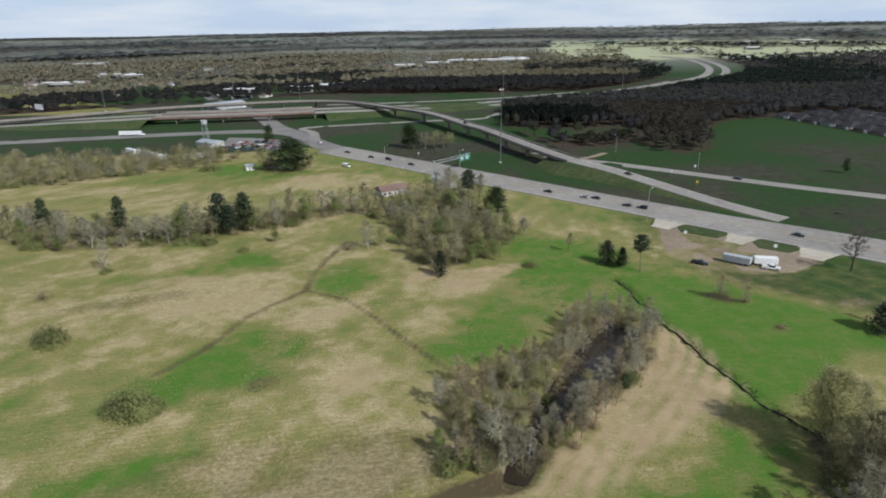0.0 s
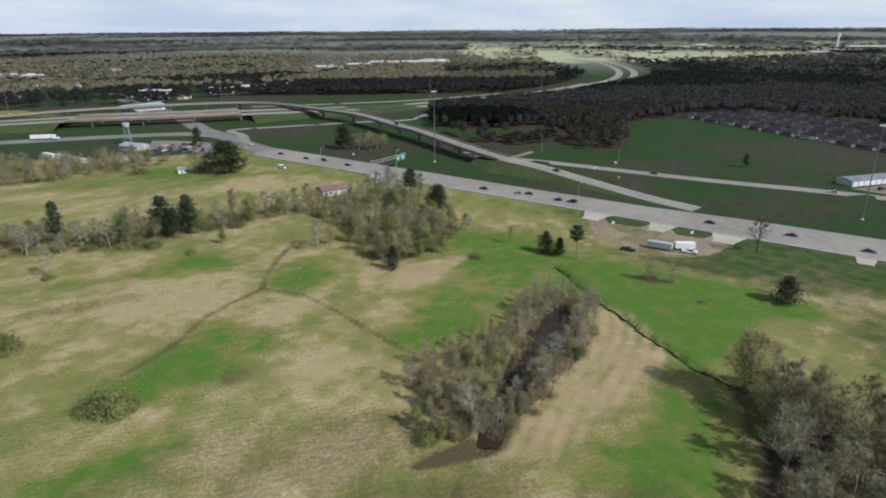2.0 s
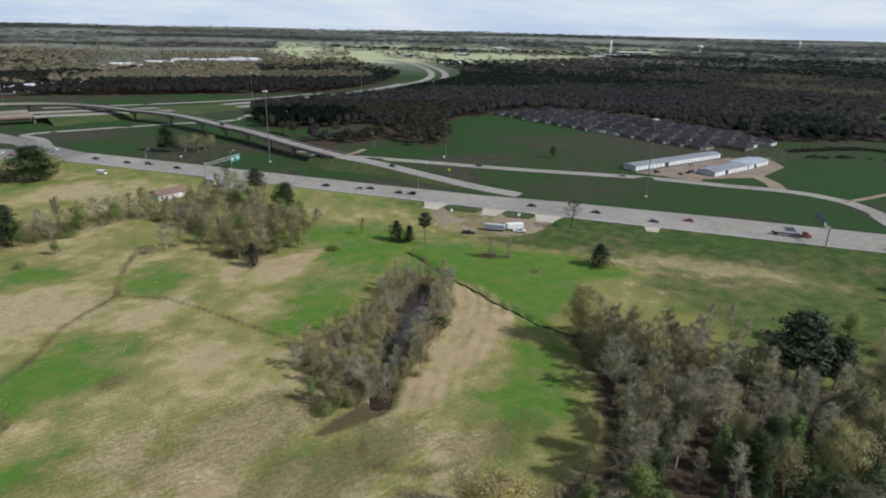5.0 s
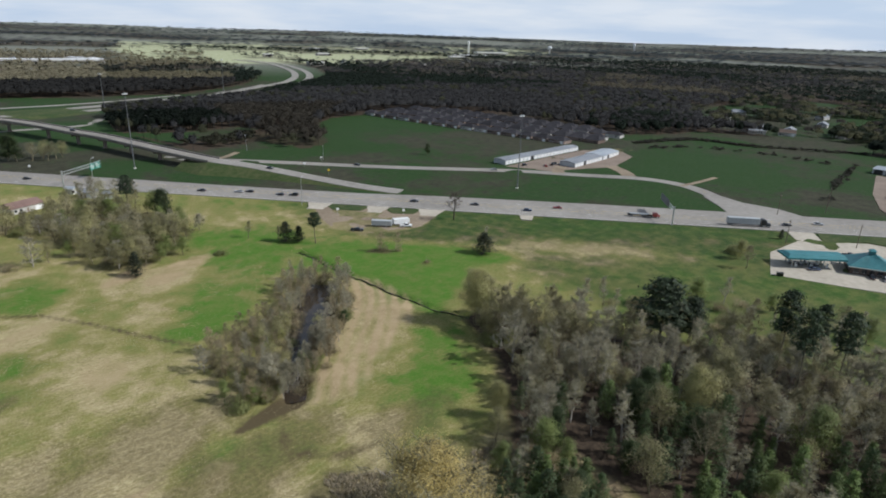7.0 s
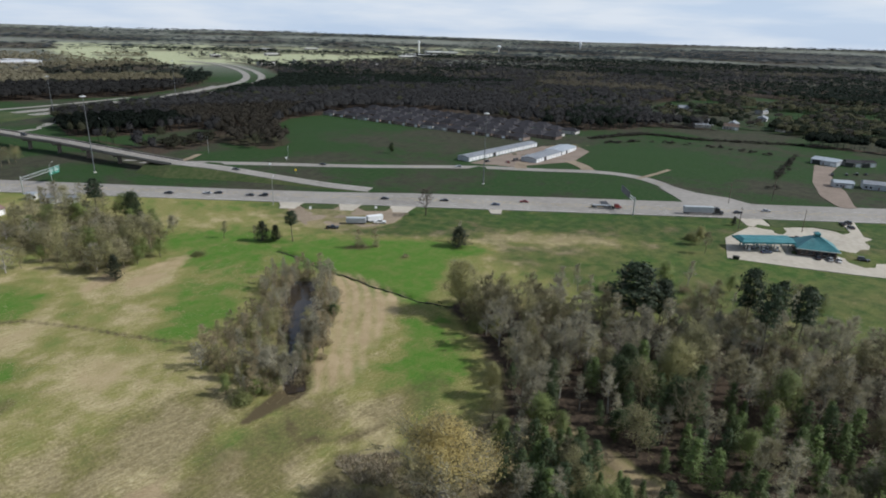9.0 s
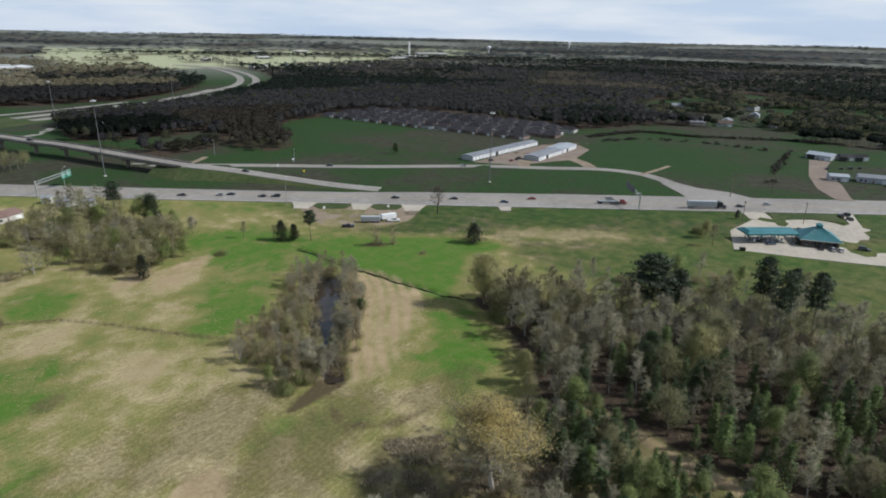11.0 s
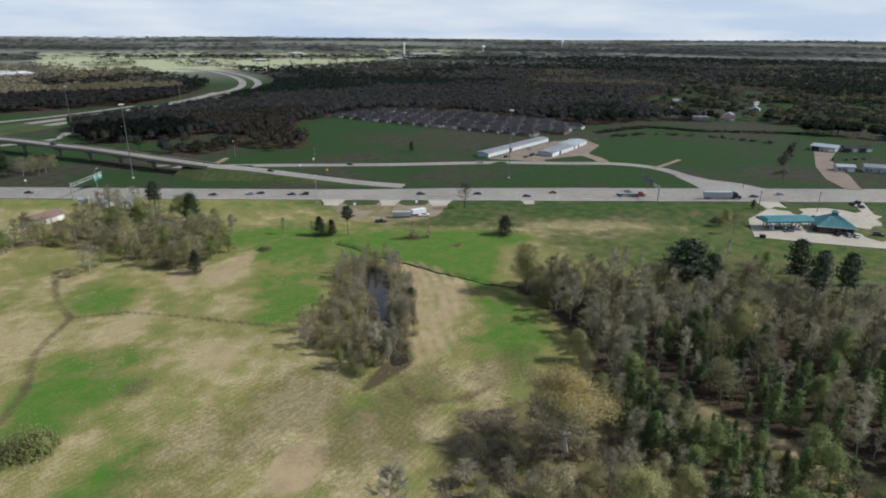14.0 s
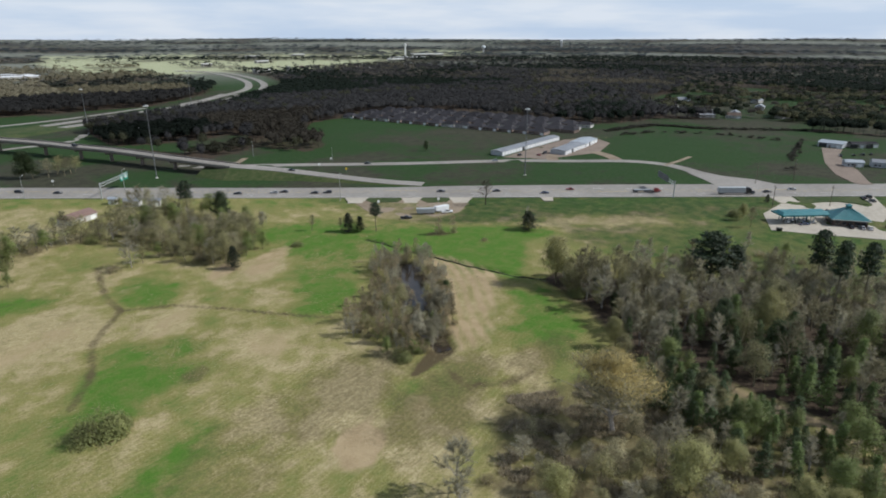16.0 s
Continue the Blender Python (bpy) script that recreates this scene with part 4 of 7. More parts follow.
KIND = {
    # name, label, full height, recipe
    "bare": ("bare_tree", "bare grey-brown deciduous tree with fine twigs", 14),
    "bold": ("bare_tree", "dark bare tree with bold spreading limbs", 13),
    "silver": ("bare_tree", "pale grey bare tree with silvery branches", 14),
    "sapling": ("bare_sapling", "slender bare sapling with upright twigs", 12),
    "russet": ("bare_sapling", "slender russet-brown bare tree by the pond", 12),
    "bud": ("budding_tree", "brown tree just coming into tan-olive bud", 12),
    "tan": ("budding_tree", "pale tan tree coming into bud in the hedgerow", 12),
    "fresh": ("leafing_tree", "young tree in fresh yellow-green leaf", 11),
    "gold": ("budding_tree", "spreading tree with yellow-green catkins", 17),
    "oak": ("oak_tree", "broad oak with bare limbs and a golden crown", 18),
    "willow": ("leafing_tree", "full rounded tree in olive spring leaf", 14),
    "pine": ("pine_tree", "tall dark green pine with a bare lower trunk", 22),
    "round_pine": ("pine_tree", "dense dark pine with a heavy rounded crown", 20),
    "young": ("young_pine", "young bright green pine", 8),
    "dark_pine": ("dark_pine", "dense dark green half-grown pine", 11),
    "cedar": ("cedar_tree", "small dark cone-shaped cedar", 8),
    "evergreen": ("evergreen_tree", "dense dark evergreen tree", 14),
    "shrub": ("green_shrub", "rounded green shrub on the grass", 4.5),
    "brush": ("brown_shrub", "tangled brown leafless shrub", 4.5),
    "blossom": ("blossom_tree", "small tree in pale cream blossom", 7),
}


def build_kind(kind, k, fine=False):
    name, label, h = KIND[kind]
    s = 100 * k + len(kind) * 7 + sum(map(ord, kind))
    bark, twig = M["bark"], M["twig"]
    if kind in ("pine", "round_pine", "young", "dark_pine", "cedar"):
        recipe = {"pine": (3.9, 0.58, 13, 5, 26, 0.55, "bark", "pine", 0.0, 0.25), "round_pine": (6.5, 0.24, 18, 6, 26, 0.66, "bark", "pine", 0.0, 0.3),
                  "young": (1.9, 0.08, 17, 6, 11, 0.25, "bark", "young_pine", -0.3, 0.9), "dark_pine": (3.0, 0.06, 17, 6, 13, 0.3, "bark", "half_pine", -0.2, 0.75), "cedar": (3.2, 0.02, 22, 8, 8, 0.36, "bark", "cedar", -0.25, 0.85)}[kind]
        trunk, crown = conifer(s, h, *recipe)
        return make_tree(name, label, trunk, crown)
    # reach, crown start, limbs, boughs, twigs, leaves, leaf size, steepness
    recipe = {"bold": (6.0, 0.26, 18, 6, 6, 0, 0.24, 0.7), "bare": (4.6, 0.28, 16, 6, 9, 0, 0.24, 0.85), "silver": (5.0, 0.1, 18, 6, 11, 0, 0.3, 0.7), "sapling": (2.4, 0.22, 13, 5, 8, 1, 0.24, 0.98), "russet": (2.8, 0.12, 14, 5, 9, 1, 0.24, 0.9),
              "bud": (4.2, 0.14, 15, 6, 3, 12, 0.27, 0.75), "tan": (4.2, 0.1, 15, 6, 3, 12, 0.27, 0.75), "fresh": (3.6, 0.12, 15, 6, 1, 20, 0.29, 0.75), "gold": (7.0, 0.14, 24, 9, 3, 30, 0.3, 0.7),
              "oak": (10.0, 0.16, 30, 11, 7, 42, 0.26, 0.72), "willow": (6.8, 0.08, 24, 8, 2, 24, 0.32, 0.7), "evergreen": (5.0, 0.06, 18, 6, 0, 24, 0.45, 0.7),
              "shrub": (3.6, 0.02, 20, 7, 3, 30, 0.25, 0.75), "brush": (4.0, 0.05, 16, 5, 9, 5, 0.24, 0.75), "blossom": (2.6, 0.2, 12, 5, 1, 14, 0.28, 0.9)}[kind]
    if fine:
        reach, start, limbs, subs, twigs, leaves, size, steep = recipe
        recipe = (reach, start, limbs, subs, round(twigs * 1.6), round(leaves * 2.3), size * 0.64, steep)
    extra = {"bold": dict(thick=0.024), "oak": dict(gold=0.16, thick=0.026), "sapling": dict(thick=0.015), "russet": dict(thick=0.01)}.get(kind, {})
    if kind == "shrub":
        wood, twigs, leaves, warm = dome(s, h, 3.4, 26, 160, 3000 if fine else 1300, 0.22 if fine else 0.26)
    elif kind == "brush":
        wood, twigs, leaves, warm = dome(s, h, 3.4, 40, 1500 if fine else 800, 300 if fine else 160, 0.14 if fine else 0.2)
    else:
        wood, twigs, leaves, warm = broadleaf(s, h, *recipe, **extra)
    lm = {"sapling": "olive", "bud": "olive", "tan": "tan_bud", "fresh": "fresh", "gold": "catkin", "oak": "tan_bud", "willow": "willow", "evergreen": "evergreen", "shrub": "shrub_leaf", "brush": "olive", "blossom": "pale_twig"}.get(kind, "olive")
    if kind in ("russet", "brush"):
        twig = M["russet_twig"]
    if kind == "bold":
        bark, twig = M["dark_bark"], M["dark_bark"]
    if kind == "sapling":
        bark, twig = M["pale_bark"], M["pale_twig"]
    if kind in ("silver", "oak"):
        bark, twig = M["pale_bark"], M["pale_twig"] if kind == "silver" else M["twig"]
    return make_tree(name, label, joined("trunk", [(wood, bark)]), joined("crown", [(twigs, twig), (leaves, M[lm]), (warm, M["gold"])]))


STOCK = {}
plant_rng = random.Random(5)


def plant(kind, x, y, h, group="", forms=3, wide=1.0):
    """Sets a tree of a kind on the ground."""
    k = plant_rng.randrange(forms)
    sc = h / KIND[kind][2]
    z = float(ground_height(np.array([x]), np.array([y]))[0]) - 0.05
    turn = Matrix.Rotation(plant_rng.uniform(0, 6.28), 4, "Z")
    size = Matrix.Diagonal((sc * wide, sc * wide, sc, 1))
    place = Matrix.Translation((x, y, z)) @ turn @ size
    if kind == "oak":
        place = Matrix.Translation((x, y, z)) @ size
    fine = y < 112 or (x < -60 and y < 155)
    if (kind, k, fine) not in STOCK:
        ob = build_kind(kind, k, fine)
        ob.matrix_basis = place
        STOCK[kind, k, fine] = ob
    else:
        ob = STOCK[kind, k, fine]
        old = ob.scale
        ob = copy_thing(ob, place @ Matrix.Diagonal((1 / old[0], 1 / old[1], 1 / old[2], 1)))
    if group:
        tagged(ob, group=group)
    return ob


def fill(poly, spacing, mix, low, high, group, keep=None, seed=1, broad=0.45):
    """Scatters trees over a stretch, no two too close. mix: kinds with weights."""
    rng = random.Random(seed)
    xs, ys = [p[0] for p in poly], [p[1] for p in poly]
    done, tries = [], 0
    want = 0.72 * (max(xs) - min(xs)) * (max(ys) - min(ys)) / spacing ** 2
    while tries < 6 * want:
        tries += 1
        x, y = rng.uniform(min(xs), max(xs)), rng.uniform(min(ys), max(ys))
        if not inside(np.array([x]), np.array([y]), poly)[0] or (keep and not keep(x, y)):
            continue
        if any((x - a) ** 2 + (y - c) ** 2 < (0.8 * spacing) ** 2 for a, c in done):
            continue
        done.append((x, y))
        kinds = mix(x, y, rng) if callable(mix) else mix
        kind = rng.choices([k for k, w in kinds], [w for k, w in kinds])[0]
        base = {"shrub": 0.4, "brush": 0.4, "young": 0.75, "dark_pine": 0.72, "cedar": 0.6, "evergreen": 0.8, "blossom": 0.6}.get(kind, 1.0)
        plant(kind, x, y, base * rng.uniform(low, high), group, 3, rng.uniform(1.0, 1.0 + broad))


# the single trees of the pasture and the roadside
for kind, x, y, h, wide in (("shrub", -70, 116, 7.6, 0.95), ("shrub", -73.5, 117.5, 5.6, 1.0), ("shrub", -67, 118, 4.8, 1.0), ("shrub", -108, 151, 6, 1.2), ("shrub", -111, 153, 5, 1.0), ("brush", -129, 182, 4.2, 1.0), ("silver", -120.5, 206, 12.5, 0.9), ("shrub", -119, 204, 3.2, 1.1),
                            ("pine", 67.6, 192.6, 13.5, 1.35), ("cedar", 58.6, 201, 8.6, 1.25), ("cedar", 62.8, 198.2, 6.8, 1.2), ("cedar", 118.9, 145.6, 8.8, 1.6), ("sapling", 122.5, 149.5, 10, 1.0),
                            ("bold", 137.6, 188.6, 14, 1.0), ("brush", 86, 169.6, 3.6, 1.3), ("brush", 91, 166.5, 2.6, 1.2), ("russet", 84.5, 170, 9, 1.3), ("russet", 91, 166, 9, 1.3), ("shrub", 31.5, 200, 2.6, 1.6), ("bare", 47.5, 214, 7.5, 1.1),
                            ("bare", 57, 205, 6.5, 1.0), ("brush", 93, 149.6, 2.2, 0.9), ("evergreen", 224, 327, 8.5, 0.9), ("cedar", 247, 86.5, 4.5, 1.0)):
    plant(kind, x, y, h, "single trees of the pasture", 2, wide)
for kind, x, y, h, wide in (("evergreen", -20, 431, 18, 1.2), ("evergreen", -16, 427, 14, 1.1), ("bare", -8, 425, 12, 1.6), ("bud", -2, 430, 12, 1.6), ("bare", 5, 427, 11, 1.6), ("bare", 0, 421, 10, 1.5), ("bud", 9, 431, 11, 1.5), ("evergreen", -89, 366, 19.5, 2.2), ("evergreen", -84, 362, 13, 1.8), ("bud", -104, 368, 14, 1.5), ("bare", -98, 363, 12, 1.5), ("evergreen", -125, 459, 15, 0.9), ("shrub", -138, 371, 5, 2.0),
                            ("bud", -78, 372, 9, 1.2), ("evergreen", 25, 256, 15.5, 1.0), ("pine", 13.5, 266, 20, 1.1), ("cedar", -0.5, 193.5, 9, 1.0), ("blossom", 33.5, 233, 8, 1.2), ("fresh", 19, 207, 8, 1.2),
                            ("fresh", 10, 204, 7.5, 1.3), ("fresh", 22, 250, 9, 1.1), ("fresh", 14, 210, 8.5, 1.1), ("bud", 6, 212, 11.5, 1.2), ("bud", -4, 203, 11, 1.2), ("silver", -28, 222, 12, 1.2), ("bare", 0, 301, 12, 1.2), ("bud", 8, 301, 12, 1.2), ("silver", 14, 297, 13, 1.2), ("bare", 20, 294, 12, 1.2), ("bud", -6, 300, 10, 1.1), ("bare", 5, 306, 13, 1.1), ("bud", -15, 288, 10, 1.2), ("bud", -23, 224, 9, 1.2), ("fresh", -16, 226, 7, 1.2),
                            ("brush", -36, 221, 4.5, 1.2), ("round_pine", -131.5, 243, 18, 0.6), ("round_pine", -92, 246, 17.5, 0.95), ("round_pine", -82, 248, 17, 0.9), ("round_pine", -87, 243, 13, 0.9), ("round_pine", -166, 248, 16.5, 0.65), ("fresh", -149, 227, 7, 1.2), ("shrub", -76, 222, 3.5, 1.0), ("fresh", -66, 232, 7, 1.0)):
    plant(kind, x, y, h, "trees of the hedgerow", 2, wide)
fill(LEFT_ROW, 4.9, (("bud", 2.5), ("tan", 2), ("bare", 1.5), ("silver", 3), ("shrub", 2.5), ("brush", 1.5), ("fresh", 0.8)), 8, 13, "trees of the hedgerow", seed=2)
fill(HEDGE, 5.6, (("bare", 2.5), ("bud", 3), ("tan", 1.5), ("silver", 2.5), ("brush", 2), ("fresh", 0.8), ("shrub", 0.8)), 7, 13, "trees of the hedgerow", keep=lambda x, y: (x + 20) ** 2 + (y - 294) ** 2 > 330, seed=3)
fill(BRUSH, 6.0, (("tan", 3.5), ("bud", 3), ("brush", 2), ("silver", 1), ("shrub", 1.5)), 7, 12, "scrub beyond the meadow", seed=4)

# the trees round the pond
RING = [(-3, 118), (2, 127), (17, 134), (26, 141), (38, 159), (50, 164), (58, 155), (56, 142), (50, 131), (41, 120), (34, 110), (25, 101), (17, 96), (6, 93), (-1, 96), (1, 108)]
fill(RING, 2.5, lambda x, y, rng: (("russet", 5), ("sapling", 2.0), ("bud", 1.0), ("silver", 1.6 if x - 0.6 * y > -52 else 0.6), ("brush", 3.5), ("shrub", 0.9 if y < 104 else 0.12)), 5.5, 9, "trees round the pond",
     keep=lambda x, y: near_poly(np.array([x]), np.array([y]), POND, 0.1)[0] < 0.5 or away(np.array([x]), np.array([y]), POND + [POND[0]])[0] < 1.0, seed=6, broad=0.15)
for kind, x, y, h in (("blossom", 8, 100, 10), ("shrub", -1, 96, 4.5), ("fresh", 3, 95.5, 6), ("shrub", 6, 97, 3.5), ("fresh", -2, 101, 6), ("shrub", 22, 104.5, 4.8), ("fresh", 20, 105, 6.5), ("shrub", 44, 125, 4), ("evergreen", 41, 121, 5), ("silver", 27, 111, 9), ("silver", 29, 113, 8.5), ("silver", 37, 124, 9), ("silver", 11, 101, 9), ("silver", 13, 99, 8.5)):
    plant(kind, x, y, h, "trees round the pond", 2)

# the wood
for kind, x, y, h, wide in (("gold", 74.6, 98.6, 18, 1.0), ("oak", 12, 38.5, 18.5, 1.26), ("willow", 3, 17.5, 13, 1.15), ("willow", -16, 33.5, 9.5, 1.0), ("silver", -27, 49.5, 13, 1.15), ("silver", -31, 45, 9, 1.2), ("gold", 47.5, 59, 10, 0.9),
                            ("evergreen", 52, 46, 15, 0.45), ("evergreen", 47, 42, 13, 0.6), ("willow", 69, 78.5, 8.5, 0.7), ("silver", 64, 66, 13, 0.9), ("round_pine", 112, 60, 20, 1.5), ("round_pine", 118, 54, 15, 1.1),
                            ("pine", 114.7, 28.3, 27, 0.85), ("pine", 107.6, 20.2, 27, 0.7), ("pine", 118.8, 14.9, 25, 0.85), ("pine", 127, 24, 22, 0.7), ("gold", 79.3, 31, 17, 0.7), ("willow", 204, 83, 8.5, 0.9),
                            ("bare", 92, 86, 14, 1.1), ("bare", 88, 79, 13, 1.0), ("bare", 79, 70, 13.5, 1.2), ("silver", 72, 57, 15, 1.1), ("bud", 40, 52, 10, 1.0), ("dark_pine", 26, 29, 9, 1.3), ("dark_pine", 31, 26, 9.5, 1.3), ("dark_pine", 25, 22, 8, 1.3), ("dark_pine", 34, 32, 10, 1.3), ("dark_pine", 30, 19, 8, 1.3), ("dark_pine", 35, 24, 9, 1.3), ("dark_pine", 29, 35, 8, 1.3), ("dark_pine", 37, 38, 10, 1.2),
                            ("evergreen", 40, 30, 8, 1.0), ("bare", 195, 76, 10, 1.0), ("shrub", 208, 88, 4.5, 1.1), ("bud", 80, 91, 9, 1.1), ("bud", 85, 90, 8, 1.2), ("shrub", 71, 88, 4.5, 1.3), ("evergreen", 77, 84, 7, 1.1), ("bud", 72, 92, 7, 1.1), ("evergreen", 69, 72, 7, 1.1), ("silver", 61, 60, 11, 0.9)):
    plant(kind, x, y, h, "trees of the wood", 2, wide)


def wood_mix(x, y, rng):
    if y < 18 and x < 95:
        return (("young", 5), ("bare", 1), ("fresh", 1), ("sapling", 2), ("dark_pine", 2.2), ("bud", 0.3))
    if 48 < x < 92 and 18 <= y < 48:
        return (("dark_pine", 4), ("evergreen", 0.8), ("young", 1), ("bare", 1), ("sapling", 2.5), ("bud", 0.8))
    return (("bare", 2), ("sapling", 6), ("silver", 2.4), ("bud", 1.5), ("tan", 0.8), ("dark_pine", 0.4))


fill(WOOD, 4.7, wood_mix, 8.5, 16, "trees of the wood", keep=lambda x, y: away(np.array([x]), np.array([y]), WOOD_PATH)[0] > 4 and y > -28, seed=7, broad=0.12)
LOW_BRUSH = [(-24, 46), (-12, 51), (0, 56), (8, 54), (12, 48), (24, 44), (14, 32), (0, 36), (-12, 40)]
fill(LOW_BRUSH, 6.0, (("brush", 4), ("tan", 1.2), ("silver", 1), ("shrub", 0.5)), 4.0, 7.0, "brush round the oak", keep=lambda x, y: (x - 13) ** 2 + (y - 37.5) ** 2 > 9, seed=8, broad=0.6)
fill([(-30, 34), (-12, 40), (0, 35), (12, 29), (20, 20), (14, 8), (18, -6), (0, 6)], 5.6, (("willow", 2), ("bud", 2), ("tan", 1.5), ("silver", 2.5), ("brush", 1.2)), 6.5, 9.5, "trees of the wood", seed=15)
fill([(24, 42), (38, 48), (50, 42), (47, 20), (44, 2), (22, -4), (18, 12), (24, 24), (20, 31)], 3.9, (("young", 3), ("dark_pine", 2.5), ("fresh", 1.5), ("bare", 1), ("sapling", 2), ("bud", 1)), 7, 12, "trees of the wood", keep=lambda x, y: (x - 13) ** 2 + (y - 37.5) ** 2 > 95 and away(np.array([x]), np.array([y]), WOOD_PATH)[0] > 5, seed=16, broad=0.3)
fill([(80, 104), (95, 88), (107, 72), (127, 58), (140, 42), (150, 20), (175, 25), (160, 60), (130, 78), (105, 96)], 7.0, (("brush", 2.5), ("sapling", 3), ("fresh", 0.8), ("bud", 1), ("bare", 2)), 6, 11, "scrub behind the wood", seed=9)


fill([(20, -4), (45, 3), (46, -32), (14, -32)], 4.8, (("young", 4), ("bud", 2), ("fresh", 2), ("bare", 1)), 7, 11, "trees of the wood", seed=13)
fill([(53, -12), (56, -40), (90, -40), (95, -12)], 5.2, (("young", 4), ("bud", 2), ("bare", 2)), 8, 12, "trees of the wood", seed=14)


# ---- tussocks ----
def tussocks(name, label, x, y, low, high, width, material, seed):
    """Small clumps of grass, each a few leaning blades, in one mesh."""
    rng = np.random.default_rng(seed)
    k, blades = len(x), 5
    z = ground_height(x, y)
    x, y, z = (np.repeat(q, blades) for q in (x, y, z))
    a, h = rng.uniform(0, 6.28, k * blades), rng.uniform(low, high, k * blades)
    lean = rng.uniform(0.3, 1.2, k * blades) * h
    px, py = x + rng.normal(size=k * blades) * width, y + rng.normal(size=k * blades) * width
    ca, sa, w = np.cos(a), np.sin(a), 0.4 * width
    v = np.stack([np.stack([px - sa * w, py + ca * w, z - 0.05], -1), np.stack([px + sa * w, py - ca * w, z - 0.05], -1), np.stack([px + ca * lean, py + sa * lean, z + h], -1)], 1).reshape(-1, 3)
    me = bpy.data.meshes.new(name)
    me.from_pydata(v.tolist(), [], np.arange(len(v)).reshape(-1, 3).tolist())
    me.materials.append(material)
    return tagged(new(name, me), label, "grass", kind="stuff")


tr = np.random.default_rng(17)
bank = np.array([q[:2] for q in wander])
pick = tr.integers(0, len(bank), 1500)
off = tr.normal(size=1500) * 0.75
tussocks("bank_grass", "rank dark green grass hanging over the ditch", bank[pick, 0] + off, bank[pick, 1] + tr.uniform(-1, 1, 1500), 0.15, 0.4, 0.16,
         leaf_surface("rank_bank_grass", (0.05, 0.10, 0.016), (0.11, 0.17, 0.04), 0.0, 0.4), 18)
tx, ty = tr.uniform(-130, 60, 26000), tr.uniform(48, 215, 26000)
ok = (drift(tx, ty, 9) + 0.5 * drift(tx, ty, 3) > 0.8) & (drift(tx, ty, 19) < 0.62)
for poly in (POND, THICKET, WOOD, HEDGE, RING):
    ok &= ~inside(tx, ty, poly)
tussocks("dry_grass", "dry straw-coloured grass tussocks in the pasture", tx[ok], ty[ok], 0.06, 0.18, 0.2, leaf_surface("dry_tussock_grass", (0.34, 0.29, 0.16), (0.55, 0.48, 0.3), 0.0, 0.3), 19)

ux, uy = tr.uniform(-32, 46, 30000), tr.uniform(4, 66, 30000)
ok = (inside(ux, uy, LOW_BRUSH) | inside(ux, uy, THICKET)) & (drift(ux, uy, 3) + 0.3 * drift(ux, uy, 12) > 0.66)
tussocks("dead_weeds", "waist-high dead brown weeds round the oak", ux[ok], uy[ok], 0.3, 0.9, 0.24, leaf_surface("dead_weed_stems", (0.27, 0.225, 0.15), (0.46, 0.395, 0.275), 0.0, 0.35), 20)

